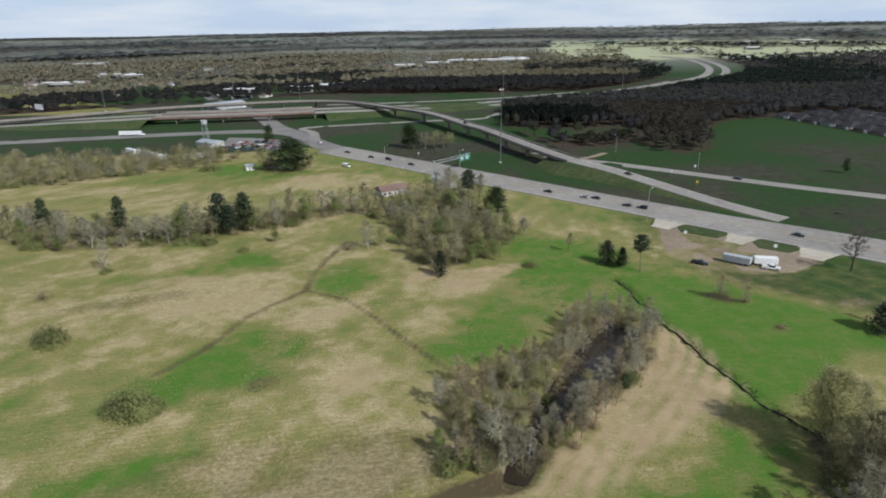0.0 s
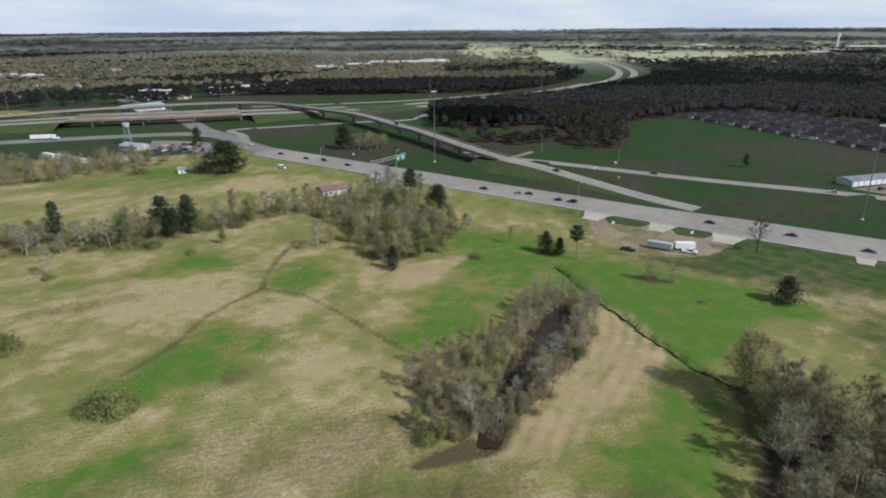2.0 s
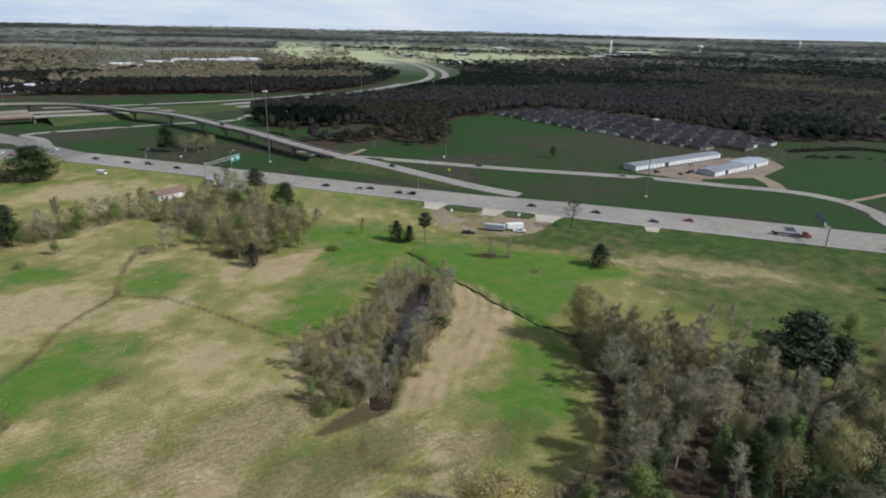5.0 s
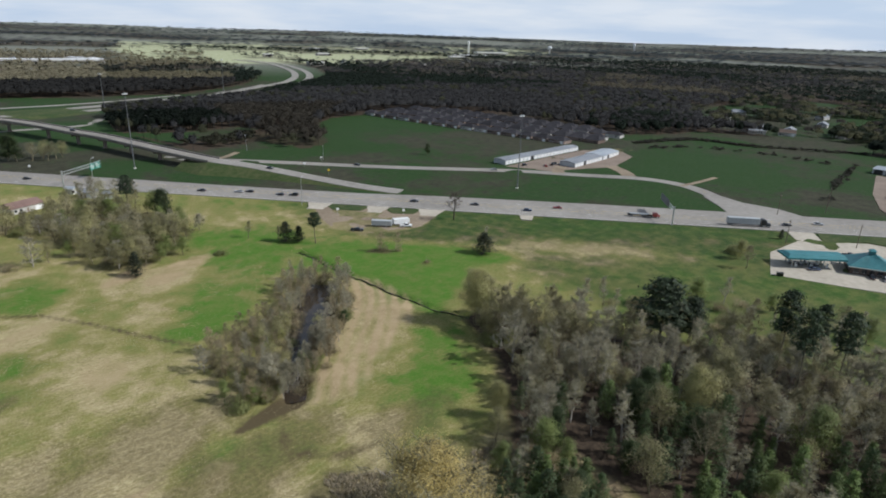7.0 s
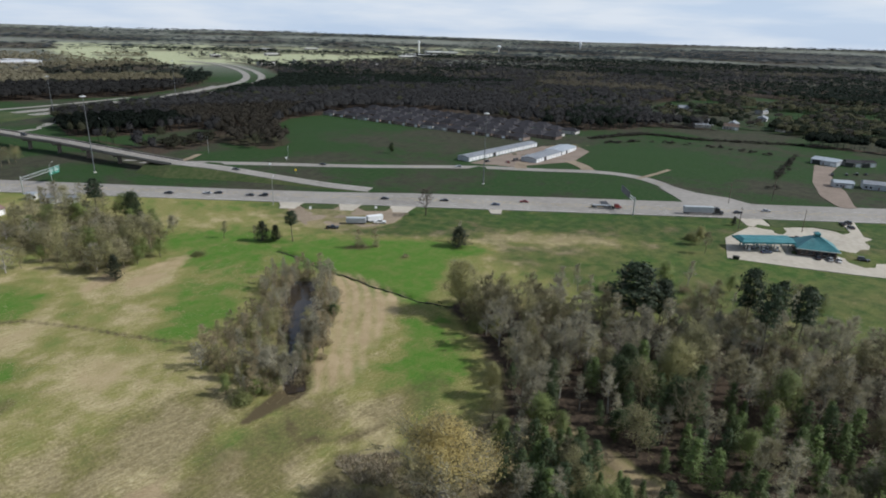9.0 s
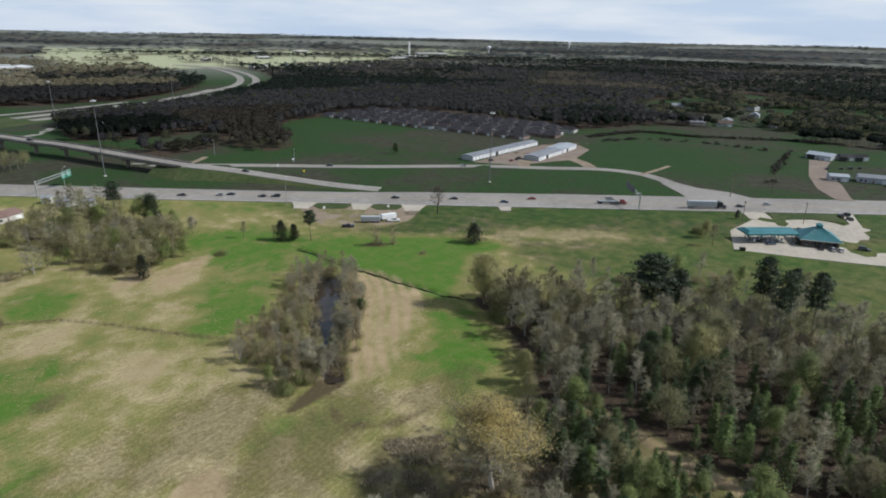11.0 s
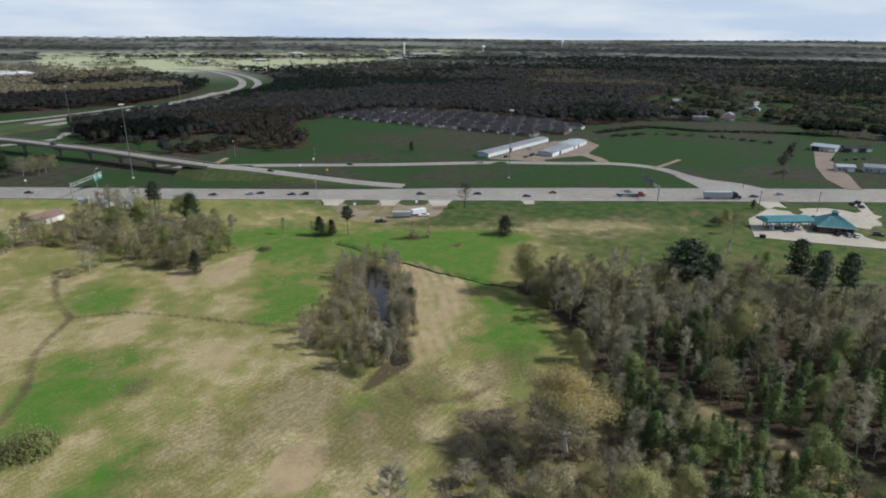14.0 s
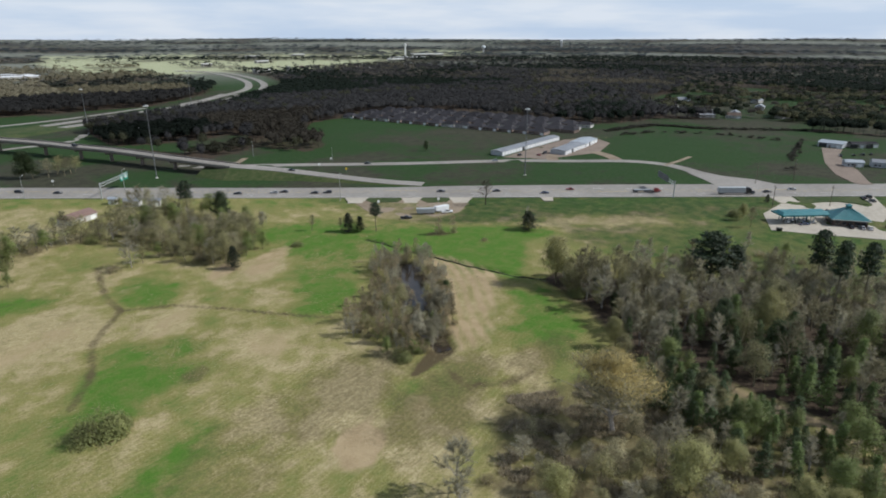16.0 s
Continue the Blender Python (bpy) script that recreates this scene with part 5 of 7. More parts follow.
# ---- woods of the middle and far distance ----
def crowd(name, label, xs, ys, hs, radii, tint, per, size, seed, category="woodland", rings=(0.62, 0.1, -0.55), bare=None):
    """Many trees in one mesh: each a lumpy crown over a stem, broken up by loose sprays; bare trees carry thin upright twigs, the others leafy clumps."""
    rng = np.random.default_rng(seed)
    k = len(xs)
    bare = np.zeros(k, bool) if bare is None else bare
    base = rise(xs, ys)
    mid = np.stack([xs, ys, base + hs * 0.6], -1)
    span = np.stack([radii, radii, hs * 0.4], -1)
    sides_ = 6
    dirs = [(0.0, 0.0, 0.9)]
    for j, z in enumerate(rings):
        c = math.sqrt(1 - z * z)
        dirs += [(c * math.cos(math.tau * (i + 0.5 * j) / sides_), c * math.sin(math.tau * (i + 0.5 * j) / sides_), z) for i in range(sides_)]
    dirs = np.array(dirs)
    spin = rng.uniform(0, 6.28, (k, 1))
    dx = dirs[None, :, 0] * np.cos(spin) - dirs[None, :, 1] * np.sin(spin)
    dy = dirs[None, :, 0] * np.sin(spin) + dirs[None, :, 1] * np.cos(spin)
    d = np.stack([dx, dy, np.repeat(dirs[None, :, 2], k, 0)], -1)
    body = mid[:, None] + d * span[:, None] * rng.uniform(0.7, 1.1, (k, len(dirs), 1)) * np.where(bare, 0.8, 0.9)[:, None, None]
    tri = [(0, 1 + j, 1 + (j + 1) % sides_) for j in range(sides_)]
    for r in range(len(rings) - 1):
        a, b = 1 + r * sides_, 1 + (r + 1) * sides_
        for j in range(sides_):
            tri += [(a + j, b + j, a + (j + 1) % sides_), (a + (j + 1) % sides_, b + j, b + (j + 1) % sides_)]
    tri = np.array(tri)
    co = [body.reshape(-1, 3)]
    faces = [(tri[None] + (np.arange(k) * len(dirs))[:, None, None]).reshape(-1, 3)]
    tone, centre = [np.repeat(tint, len(dirs), axis=0)], [np.repeat(mid, len(dirs), 0)]
    start = k * len(dirs)
    if per:
        e = rng.normal(size=(k, per, 3))
        e /= np.linalg.norm(e, axis=2, keepdims=True)
        e[:, :, 2] = np.abs(e[:, :, 2]) * 1.2 - 0.3
        c = mid[:, None] + e * rng.uniform(0.72, 1.14, (k, per, 1)) * span[:, None]
        s = size * rng.uniform(0.6, 1.4, (k, per, 1))
        up_ = np.array([0, 0, 1.0]) + rng.normal(size=e.shape) * 0.35 + e * np.array([0.45, 0.45, 0])
        a = rng.normal(size=e.shape)
        a /= np.linalg.norm(a, axis=2, keepdims=True)
        q = np.cross(a, e + rng.normal(size=e.shape) * 0.5)
        q /= np.linalg.norm(q, axis=2, keepdims=True) + 1e-6
        twig = np.stack([c + up_ * 1.7 * s, c - up_ * 1.1 * s + a * 0.24 * s, c - up_ * 1.1 * s - a * 0.24 * s], 2)
        clump = np.stack([c + a * s, c - a * 0.6 * s + q * 0.8 * s, c - a * 0.5 * s - q * 0.75 * s], 2)
        spray = np.where(bare[:, None, None, None] & (np.arange(per) % 2 == 0)[None, :, None, None], twig, clump).reshape(-1, 3)
        co.append(spray)
        faces.append(np.arange(start, start + len(spray)).reshape(-1, 3))
        tone.append(np.repeat(tint, per * 3, axis=0))
        centre.append(np.repeat(mid, per * 3, 0))
        start += len(spray)
    w = 0.22
    stem = np.stack([np.stack([xs - w, ys + w, base - 0.5], -1), np.stack([xs + w, ys - w, base - 0.5], -1), np.stack([xs, ys, base + hs * 0.97], -1)], 1).reshape(-1, 3)
    co.append(stem)
    faces.append(np.arange(start, start + len(stem)).reshape(-1, 3))
    tone.append(np.repeat(tint * 1.25, 3, axis=0))
    centre.append(np.repeat(mid, 3, 0))
    co, faces, tone, centre = (np.concatenate(q) for q in (co, faces, tone, centre))
    me = bpy.data.meshes.new(name)
    me.vertices.add(len(co))
    me.vertices.foreach_set("co", co.astype(np.float32).ravel())
    me.loops.add(faces.size)
    me.loops.foreach_set("vertex_index", faces.astype(np.int32).ravel())
    me.polygons.add(len(faces))
    me.polygons.foreach_set("loop_start", np.arange(0, faces.size, 3, dtype=np.int32))
    me.polygons.foreach_set("use_smooth", np.ones(len(faces), bool))
    me.update(calc_edges=True)
    soft = (co - centre) / (np.linalg.norm(co - centre, axis=1, keepdims=True) + 0.01) * 0.3 + np.array([0, 0, 0.9])
    me.normals_split_custom_set_from_vertices((soft / np.linalg.norm(soft, axis=1, keepdims=True)).tolist())
    at = me.attributes.new("tone", "FLOAT_COLOR", "POINT")
    at.data.foreach_set("color", np.concatenate([tone, np.ones((len(tone), 1))], 1).astype(np.float32).ravel())
    me.materials.append(M["far_leaves"])
    return tagged(new(name, me), label, category, kind="stuff")


fm = bpy.data.materials.new("woodland_foliage")
fm.use_nodes = True
fn, fl = fm.node_tree.nodes, fm.node_tree.links
fb = fn["Principled BSDF"]
fb.inputs["Roughness"].default_value, fb.inputs["Specular IOR Level"].default_value = 0.9, 0.1
fa, fi, fr, fh = fn.new("ShaderNodeAttribute"), fn.new("ShaderNodeNewGeometry"), fn.new("ShaderNodeMapRange"), fn.new("ShaderNodeHueSaturation")
fa.attribute_name = "tone"
fr.inputs["To Min"].default_value, fr.inputs["To Max"].default_value = 0.85, 1.15
fl.new(fi.outputs["Random Per Island"], fr.inputs["Value"])
fl.new(fr.outputs[0], fh.inputs["Value"])
fl.new(fa.outputs["Color"], fh.inputs["Color"])
fl.new(fh.outputs[0], fb.inputs["Base Color"])
ft, fx = fn.new("ShaderNodeBsdfTranslucent"), fn.new("ShaderNodeMixShader")
fx.inputs[0].default_value = 0.45
fl.new(fh.outputs[0], ft.inputs["Color"])
fl.new(fb.outputs[0], fx.inputs[1])
fl.new(ft.outputs[0], fx.inputs[2])
fl.new(fx.outputs[0], fn["Material Output"].inputs["Surface"])
M["far_leaves"] = fm
def scatter(r0, r1, step, seed):
    rng = np.random.default_rng(seed)
    k = np.arange(-r1, r1, step)
    x, y = np.meshgrid(k, k)
    x, y = x.ravel() + rng.uniform(-0.5, 0.5, x.size) * step, y.ravel() + rng.uniform(-0.5, 0.5, y.size) * step
    r, az = np.hypot(x, y), np.degrees(np.arctan2(x, y))
    ok = (r > r0) & (r <= r1) & (az > -42) & (az < 87)
    x, y = x[ok], y[ok]
    ok = rng.random(len(x)) < wooded(x, y)
    return x[ok], y[ok], rng


def tones(x, y, rng):
    """Base colours tree by tree, some with cloud shade, sunlight or far haze put in, and which trees are bare: pine,
    bare wood, tan bud and spring green in drifts.
    """
    k = len(x)
    r, az = np.hypot(x, y), np.degrees(np.arctan2(x, y))
    p = drift(x, y, 240) + 0.5 * drift(x + 900, y, 70) + 0.06 * rng.normal(size=k)
    p += 0.2 * np.clip((az - 35) / 25, 0, 1) * (r < 1700)
    p += np.where((r > 1900) & (r < 2300), 0.3, 0.0)
    belt = drift(r * 2.2, az * 14, 230) + 0.05 * rng.normal(size=k)
    out = np.empty((k, 3))
    # nearer woods: tones darkened, cloud shade put into the tree colour
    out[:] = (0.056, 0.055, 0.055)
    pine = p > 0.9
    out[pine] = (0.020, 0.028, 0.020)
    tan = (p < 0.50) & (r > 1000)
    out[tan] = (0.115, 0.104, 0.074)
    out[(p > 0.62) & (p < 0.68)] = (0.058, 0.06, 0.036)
    # western tan belts: sunlight put into the tree colour
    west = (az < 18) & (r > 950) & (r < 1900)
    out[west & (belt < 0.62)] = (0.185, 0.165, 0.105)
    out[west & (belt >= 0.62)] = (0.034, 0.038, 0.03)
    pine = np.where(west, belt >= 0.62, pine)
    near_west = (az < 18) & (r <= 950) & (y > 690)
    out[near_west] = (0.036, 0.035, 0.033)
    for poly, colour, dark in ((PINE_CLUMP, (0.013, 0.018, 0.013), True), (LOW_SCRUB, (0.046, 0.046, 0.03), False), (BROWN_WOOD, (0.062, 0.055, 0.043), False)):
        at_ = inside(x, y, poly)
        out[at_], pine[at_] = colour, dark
    town = inside(x, y, TOWN[1])
    pick = rng.random(town.sum())
    out[town] = np.where(pick[:, None] < 0.4, np.array([[0.092, 0.092, 0.052]]), np.where(pick[:, None] < 0.65, np.array([[0.062, 0.057, 0.048]]), np.array([[0.026, 0.034, 0.02]])))
    pine[town] = (pick < 0.4) | (pick >= 0.65)
    # palest western band: a sunlit stretch painted by brighter tree colours
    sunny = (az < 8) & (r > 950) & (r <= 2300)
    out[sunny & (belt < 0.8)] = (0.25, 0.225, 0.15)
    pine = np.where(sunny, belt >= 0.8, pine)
    # horizon woods: blue-grey haze mixed into the tree colours
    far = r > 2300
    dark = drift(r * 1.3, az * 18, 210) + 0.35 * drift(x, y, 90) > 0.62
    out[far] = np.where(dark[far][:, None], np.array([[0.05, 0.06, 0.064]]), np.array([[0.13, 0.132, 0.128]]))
    return out * rng.uniform(0.88, 1.12, (k, 1)), ~pine & ~far


def woods(label, r0, r1, step, seeds, low, high, narrow, broad, per, size, rings):
    x, y, rng = scatter(r0, r1, step, seeds)
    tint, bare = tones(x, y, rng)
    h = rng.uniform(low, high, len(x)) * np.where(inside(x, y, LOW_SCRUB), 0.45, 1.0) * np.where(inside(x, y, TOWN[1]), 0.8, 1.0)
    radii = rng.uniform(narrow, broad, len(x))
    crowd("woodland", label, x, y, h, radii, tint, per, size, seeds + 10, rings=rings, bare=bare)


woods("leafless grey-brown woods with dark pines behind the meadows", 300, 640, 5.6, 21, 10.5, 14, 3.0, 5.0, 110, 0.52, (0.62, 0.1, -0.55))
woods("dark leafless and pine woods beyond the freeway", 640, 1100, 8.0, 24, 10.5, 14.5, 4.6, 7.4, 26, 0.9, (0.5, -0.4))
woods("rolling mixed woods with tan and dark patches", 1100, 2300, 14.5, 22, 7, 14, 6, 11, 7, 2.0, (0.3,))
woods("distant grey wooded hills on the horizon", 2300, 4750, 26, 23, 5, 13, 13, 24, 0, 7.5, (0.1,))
# scrub along the field boundaries by the yard
hx, hy = [], []
hr = np.random.default_rng(40)
for line, k in (([(385, 118), (430, 128), (486, 141)], 40), ([(340, 104), (362, 108), (385, 116)], 5), ([(411, 283), (453, 278), (479, 269), (494, 220), (546, 154)], 420), ([(398, 262), (440, 250), (468, 196), (470, 140)], 60)):
    for j in range(k):
        a = hr.random() * (len(line) - 1)
        i = int(a)
        hx.append(line[i][0] + (line[i + 1][0] - line[i][0]) * (a - i) + hr.normal() * 1.5)
        hy.append(line[i][1] + (line[i + 1][1] - line[i][1]) * (a - i) + hr.normal() * 1.5)
hx, hy = np.array(hx), np.array(hy)
crowd("boundary_scrub", "low dark scrub along the field boundaries", hx, hy, hr.uniform(0.8, 2.6, len(hx)), hr.uniform(1.0, 2.4, len(hx)), np.array([(0.055, 0.053, 0.042)]) * hr.uniform(0.7, 1.4, (len(hx), 1)), 30, 0.3, 41, bare=hr.random(len(hx)) < 0.6)

# ---- vehicles ----
def paint(name, c):
    return surface(name, tuple(0.9 * k for k in c), c, 0.35, 2.0, 0.3, 0.0, coat=0.5)


M["glass"] = surface("dark_window_glass", (0.015, 0.018, 0.02), (0.03, 0.035, 0.04), 0.08, 2.0, 0.3, 0.0)
M["rubber"] = surface("black_tyre_rubber", (0.015, 0.015, 0.015), (0.03, 0.03, 0.03), 0.8, 4.0, 0.5, 0.0)
M["black"] = paint("black_car_paint", (0.02, 0.02, 0.024))
M["white"] = paint("white_car_paint", (0.8, 0.8, 0.79))
M["silver_paint"] = paint("silver_car_paint", (0.42, 0.43, 0.44))
M["red"] = paint("dark_red_paint", (0.30, 0.05, 0.04))
M["blue"] = paint("dark_blue_paint", (0.04, 0.06, 0.12))
M["steel"] = surface("galvanised_steel", (0.36, 0.37, 0.37), (0.52, 0.53, 0.53), 0.45, 1.0, 0.2, 0.05, 0.6)
M["trailer_white"] = surface("white_trailer_panel", (0.68, 0.68, 0.67), (0.84, 0.84, 0.83), 0.5, 0.8, 0.2, 0.03)
M["trailer_grey"] = surface("grey_trailer_panel", (0.33, 0.345, 0.36), (0.46, 0.475, 0.49), 0.5, 0.8, 0.2, 0.03)
HW_TURN = math.degrees(math.atan2(HW_U.y, HW_U.x))


def wedge(bm, x0, x1, z0, x2, x3, z1, w0, w1):
    """A body that tapers from its sill (x0 to x1, half width w0) to its roof (x2 to x3, half width w1)."""
    v = [bm.verts.new(p) for p in ((x0, -w0, z0), (x1, -w0, z0), (x1, w0, z0), (x0, w0, z0), (x2, -w1, z1), (x3, -w1, z1), (x3, w1, z1), (x2, w1, z1))]
    for q in ((3, 2, 1, 0), (4, 5, 6, 7), (0, 1, 5, 4), (1, 2, 6, 5), (2, 3, 7, 6), (3, 0, 4, 7)):
        bm.faces.new([v[i] for i in q])
    return bm


def wheels(parent, xs, w, r):
    for x in xs:
        for s in (-1, 1):
            wheel = part("wheel", tube(bmesh.new(), (x, s * (w - 0.12), r), (x, s * (w + 0.1), r), r, r, 12), M["rubber"], parent)
            part("rim", tube(bmesh.new(), (x, s * (w + 0.1), r), (x, s * (w + 0.12), r), 0.6 * r, 0.55 * r, 10), M["steel"], wheel)


def lamps(parent, x, w, z, back):
    for s in (-1, 1):
        part("headlight", box(bmesh.new(), x - 0.05, s * w - 0.2, z, x + 0.04, s * w + 0.2, z + 0.14), M["steel"], parent)
        part("tail_light", box(bmesh.new(), back - 0.04, s * w - 0.18, z, back + 0.05, s * w + 0.18, z + 0.16), M["red"], parent)


def car(label, material, tall=1.45, long=4.6, boxy=False):
    c = tagged(new("suv" if boxy else "car"), label, "car")
    h = long / 2
    bm = box(bmesh.new(), -h, -0.9, 0.28, h, 0.9, 0.82, 0.12)
    wedge(bm, 0.28 * h, h - 0.1, 0.8, 0.4 * h, h - 0.35, 0.94, 0.86, 0.78)
    part("body", bm, M[material], c)
    rear = -h + (0.15 if boxy else 0.75)
    part("window", wedge(bmesh.new(), rear, 0.42 * h, 0.8, rear + (0.1 if boxy else 0.55), 0.1 * h, tall - 0.08, 0.84, 0.66), M["glass"], c, "tinted glass")
    part("roof", wedge(bmesh.new(), rear + (0.08 if boxy else 0.5), 0.12 * h, tall - 0.1, rear + 0.7, 0.02 * h, tall, 0.68, 0.6), M[material], c)
    wheels(c, (-0.6 * h, 0.62 * h), 0.82, 0.34)
    lamps(c, h, 0.6, 0.6, -h)
    return c


def pickup(label, material):
    c = tagged(new("pickup_truck"), label, "pickup truck")
    bm = box(bmesh.new(), -2.8, -0.95, 0.4, 2.8, 0.95, 0.95, 0.1)
    box(bm, 1.2, -0.9, 0.9, 2.75, 0.9, 1.15, 0.08)
    for s in (-1, 1):
        box(bm, -2.8, s * 0.88 - 0.06, 0.9, -0.5, s * 0.88 + 0.06, 1.25)
    part("body", bm, M[material], c)
    part("window", wedge(bmesh.new(), -0.6, 1.3, 1.05, -0.45, 0.75, 1.72, 0.88, 0.7), M["glass"], c, "tinted glass")
    part("roof", wedge(bmesh.new(), -0.48, 0.8, 1.7, -0.35, 0.65, 1.82, 0.72, 0.66), M[material], c)
    wheels(c, (-1.75, 1.8), 0.86, 0.4)
    lamps(c, 2.8, 0.65, 0.75, -2.8)
    return c


def van(label, material):
    c = tagged(new("van"), label, "van")
    bm = box(bmesh.new(), -2.8, -1.0, 0.35, 1.6, 1.0, 2.3, 0.15)
    wedge(bm, 1.5, 2.8, 0.35, 1.5, 2.6, 1.2, 0.98, 0.9)
    part("body", bm, M[material], c)
    part("window", wedge(bmesh.new(), 1.4, 2.45, 1.2, 1.4, 1.75, 2.1, 0.9, 0.85), M["glass"], c, "windscreen")
    wheels(c, (-1.8, 1.8), 0.9, 0.36)
    lamps(c, 2.78, 0.65, 0.7, -2.8)
    return c


def semi(label, cab, material):
    c = tagged(new("semi_truck"), label, "truck")
    box_part = part("trailer", box(bmesh.new(), -10.4, -1.28, 1.15, 4.6, 1.28, 4.05, 0.06), M[material], c, "long ribbed box trailer")
    for i in range(14):
        part("rib", box(bmesh.new(), -10 + i * 1.08, -1.31, 1.2, -9.9 + i * 1.08, -1.28, 4.0), M["steel"], box_part)
    part("chassis", box(bmesh.new(), -10.2, -0.5, 0.75, 9.6, 0.5, 1.1), M["rubber"], c)
    bm = box(bmesh.new(), 5.3, -1.2, 0.9, 7.8, 1.2, 3.5, 0.15)
    wedge(bm, 7.7, 9.9, 0.6, 7.7, 9.6, 2.0, 1.1, 0.85)
    wedge(bm, 5.3, 7.6, 3.4, 5.3, 6.4, 4.0, 1.15, 0.9)
    part("cab", bm, M[cab], c)
    part("window", wedge(bmesh.new(), 7.6, 8.0, 2.1, 7.6, 7.75, 3.1, 1.05, 0.95), M["glass"], c, "windscreen")
    wheels(c, (-9.2, -8.0, 5.4, 6.6, 9.0), 1.1, 0.5)
    return c


def flatbed(label):
    c = tagged(new("flatbed_truck"), label, "truck")
    part("bed", box(bmesh.new(), -8.5, -1.2, 1.0, 3.0, 1.2, 1.25), M["rubber"], c)
    part("load", box(bmesh.new(), -7.5, -0.9, 1.25, 2.0, 0.9, 1.75, 0.1), M["steel"], c)
    bm = box(bmesh.new(), 3.8, -1.1, 0.6, 6.0, 1.1, 2.6, 0.15)
    wedge(bm, 5.9, 7.4, 0.6, 5.9, 7.2, 1.5, 1.0, 0.85)
    part("cab", bm, M["red"], c)
    part("window", wedge(bmesh.new(), 5.7, 6.2, 1.6, 5.7, 5.95, 2.45, 1.0, 0.9), M["glass"], c)
    wheels(c, (-7.2, -6.0, 3.4, 6.2), 1.0, 0.48)
    return c


def box_trailer(label, material, long=12.0, tall=3.8):
    c = tagged(new("box_trailer"), label, "trailer")
    body = part("body", box(bmesh.new(), -long / 2, -1.25, 0.8, long / 2, 1.25, tall, 0.06), M[material], c)
    for s in (-1, 1):
        part("door", box(bmesh.new(), -long / 2 - 0.05, s * 0.62 - 0.58, 0.9, -long / 2 - 0.003, s * 0.62 + 0.58, tall - 0.1), M["trailer_white"], body)
    part("chassis", box(bmesh.new(), -long / 2, -0.5, 0.5, long / 2, 0.5, 0.8), M["rubber"], c)
    part("stand", box(bmesh.new(), long / 2 - 2.4, -0.9, 0.0, long / 2 - 2.2, 0.9, 0.7), M["steel"], c)
    wheels(c, (-long / 2 + 1.2, -long / 2 + 2.4), 1.05, 0.5)
    return c


FLEET = {}


def park(kind, x, y, turn, z=0.12, group="vehicles on the highway"):
    """Puts a vehicle down; the first of a kind is built, the others are copies."""
    place = pose(x, y, z, 0, 0, turn)
    makers = {"black": lambda: car("small black saloon car", "black"), "white": lambda: car("clean white four-door saloon car", "white"), "silver": lambda: car("plain silver four-door saloon car", "silver_paint"),
              "blue": lambda: car("dark blue saloon car", "blue"), "red": lambda: car("small dark red four-door car", "red"), "suv": lambda: car("black sport utility car", "black", 1.8, 4.8, True),
              "pickup": lambda: pickup("plain white open-bed pickup truck", "white"), "dark_pickup": lambda: pickup("plain black open-bed pickup truck", "black"), "van": lambda: van("tall plain white delivery van", "white"),
              "semi": lambda: semi("long-haul truck with a grey box trailer", "black", "trailer_grey"), "white_semi": lambda: semi("long-haul truck with a white box trailer", "white", "trailer_white"),
              "flatbed": lambda: flatbed("red flatbed truck with a steel load")}
    if kind not in FLEET:
        FLEET[kind] = makers[kind]()
        FLEET[kind].matrix_basis = place
        return tagged(FLEET[kind], group=group)
    return tagged(copy_thing(FLEET[kind], place), group=group)


T0 = HW_TURN
for kind, x, y, back in (("black", -61, 417, 0), ("black", -43, 398, 0), ("suv", -31, 389, 0), ("black", -16, 372, 0), ("white", -87, 457, 0), ("black", 55.4, 300, 1), ("silver", 71, 288, 1), ("black", 76, 285.5, 1), ("black", 87, 271.5, 1),
                         ("suv", 92.5, 267, 1), ("black", 140, 224.5, 0), ("flatbed", 222.5, 142, 0), ("semi", 254, 105, 0), ("black", 270.4, 94.5, 0), ("silver", 286.5, 86.5, 0), ("blue", 179, 181, 0), ("black", 163, 203, 1), ("red", 196, 176, 1)):
    park(kind, x, y, T0 + 180 * back)
for kind, x, y, turn in (("silver", 230, 262, T0 + 178), ("black", 160, 317.4, T0)):
    park(kind, x, y, turn, 0.11, "vehicles on the frontage road")
i = min(range(len(fly)), key=lambda k: (fly[k].xy - Vector((101.4, 321))).length)
park("black", fly[i].x, fly[i].y, -58, fly[i].z + 0.01, "vehicles on the ramp")
i = min(range(len(fly)), key=lambda k: (fly[k].xy - Vector((22, 482))).length)
park("suv", fly[i].x, fly[i].y, -65, fly[i].z + 0.01, "vehicles on the ramp")
park("white_semi", -250, 511, 2, 0.1)
park("van", -56, 372, -42, 0.0, "parked vehicles")
park("dark_pickup", 90.2, 197.6, -35, 0.06, "parked vehicles")
park("pickup", 112, 191.5, -28, 0.06, "parked vehicles")
for x, y, turn, mt, label, long in ((103, 197.5, -40, "trailer_grey", "grey box trailer parked on the gravel", 9), (112, 195.5, -14, "trailer_white", "white box trailer parked on the gravel", 7.5)):
    ob = box_trailer(label, mt, long, 3.0)
    ob.matrix_basis = pose(x, y, 0.06, 0, 0, turn)

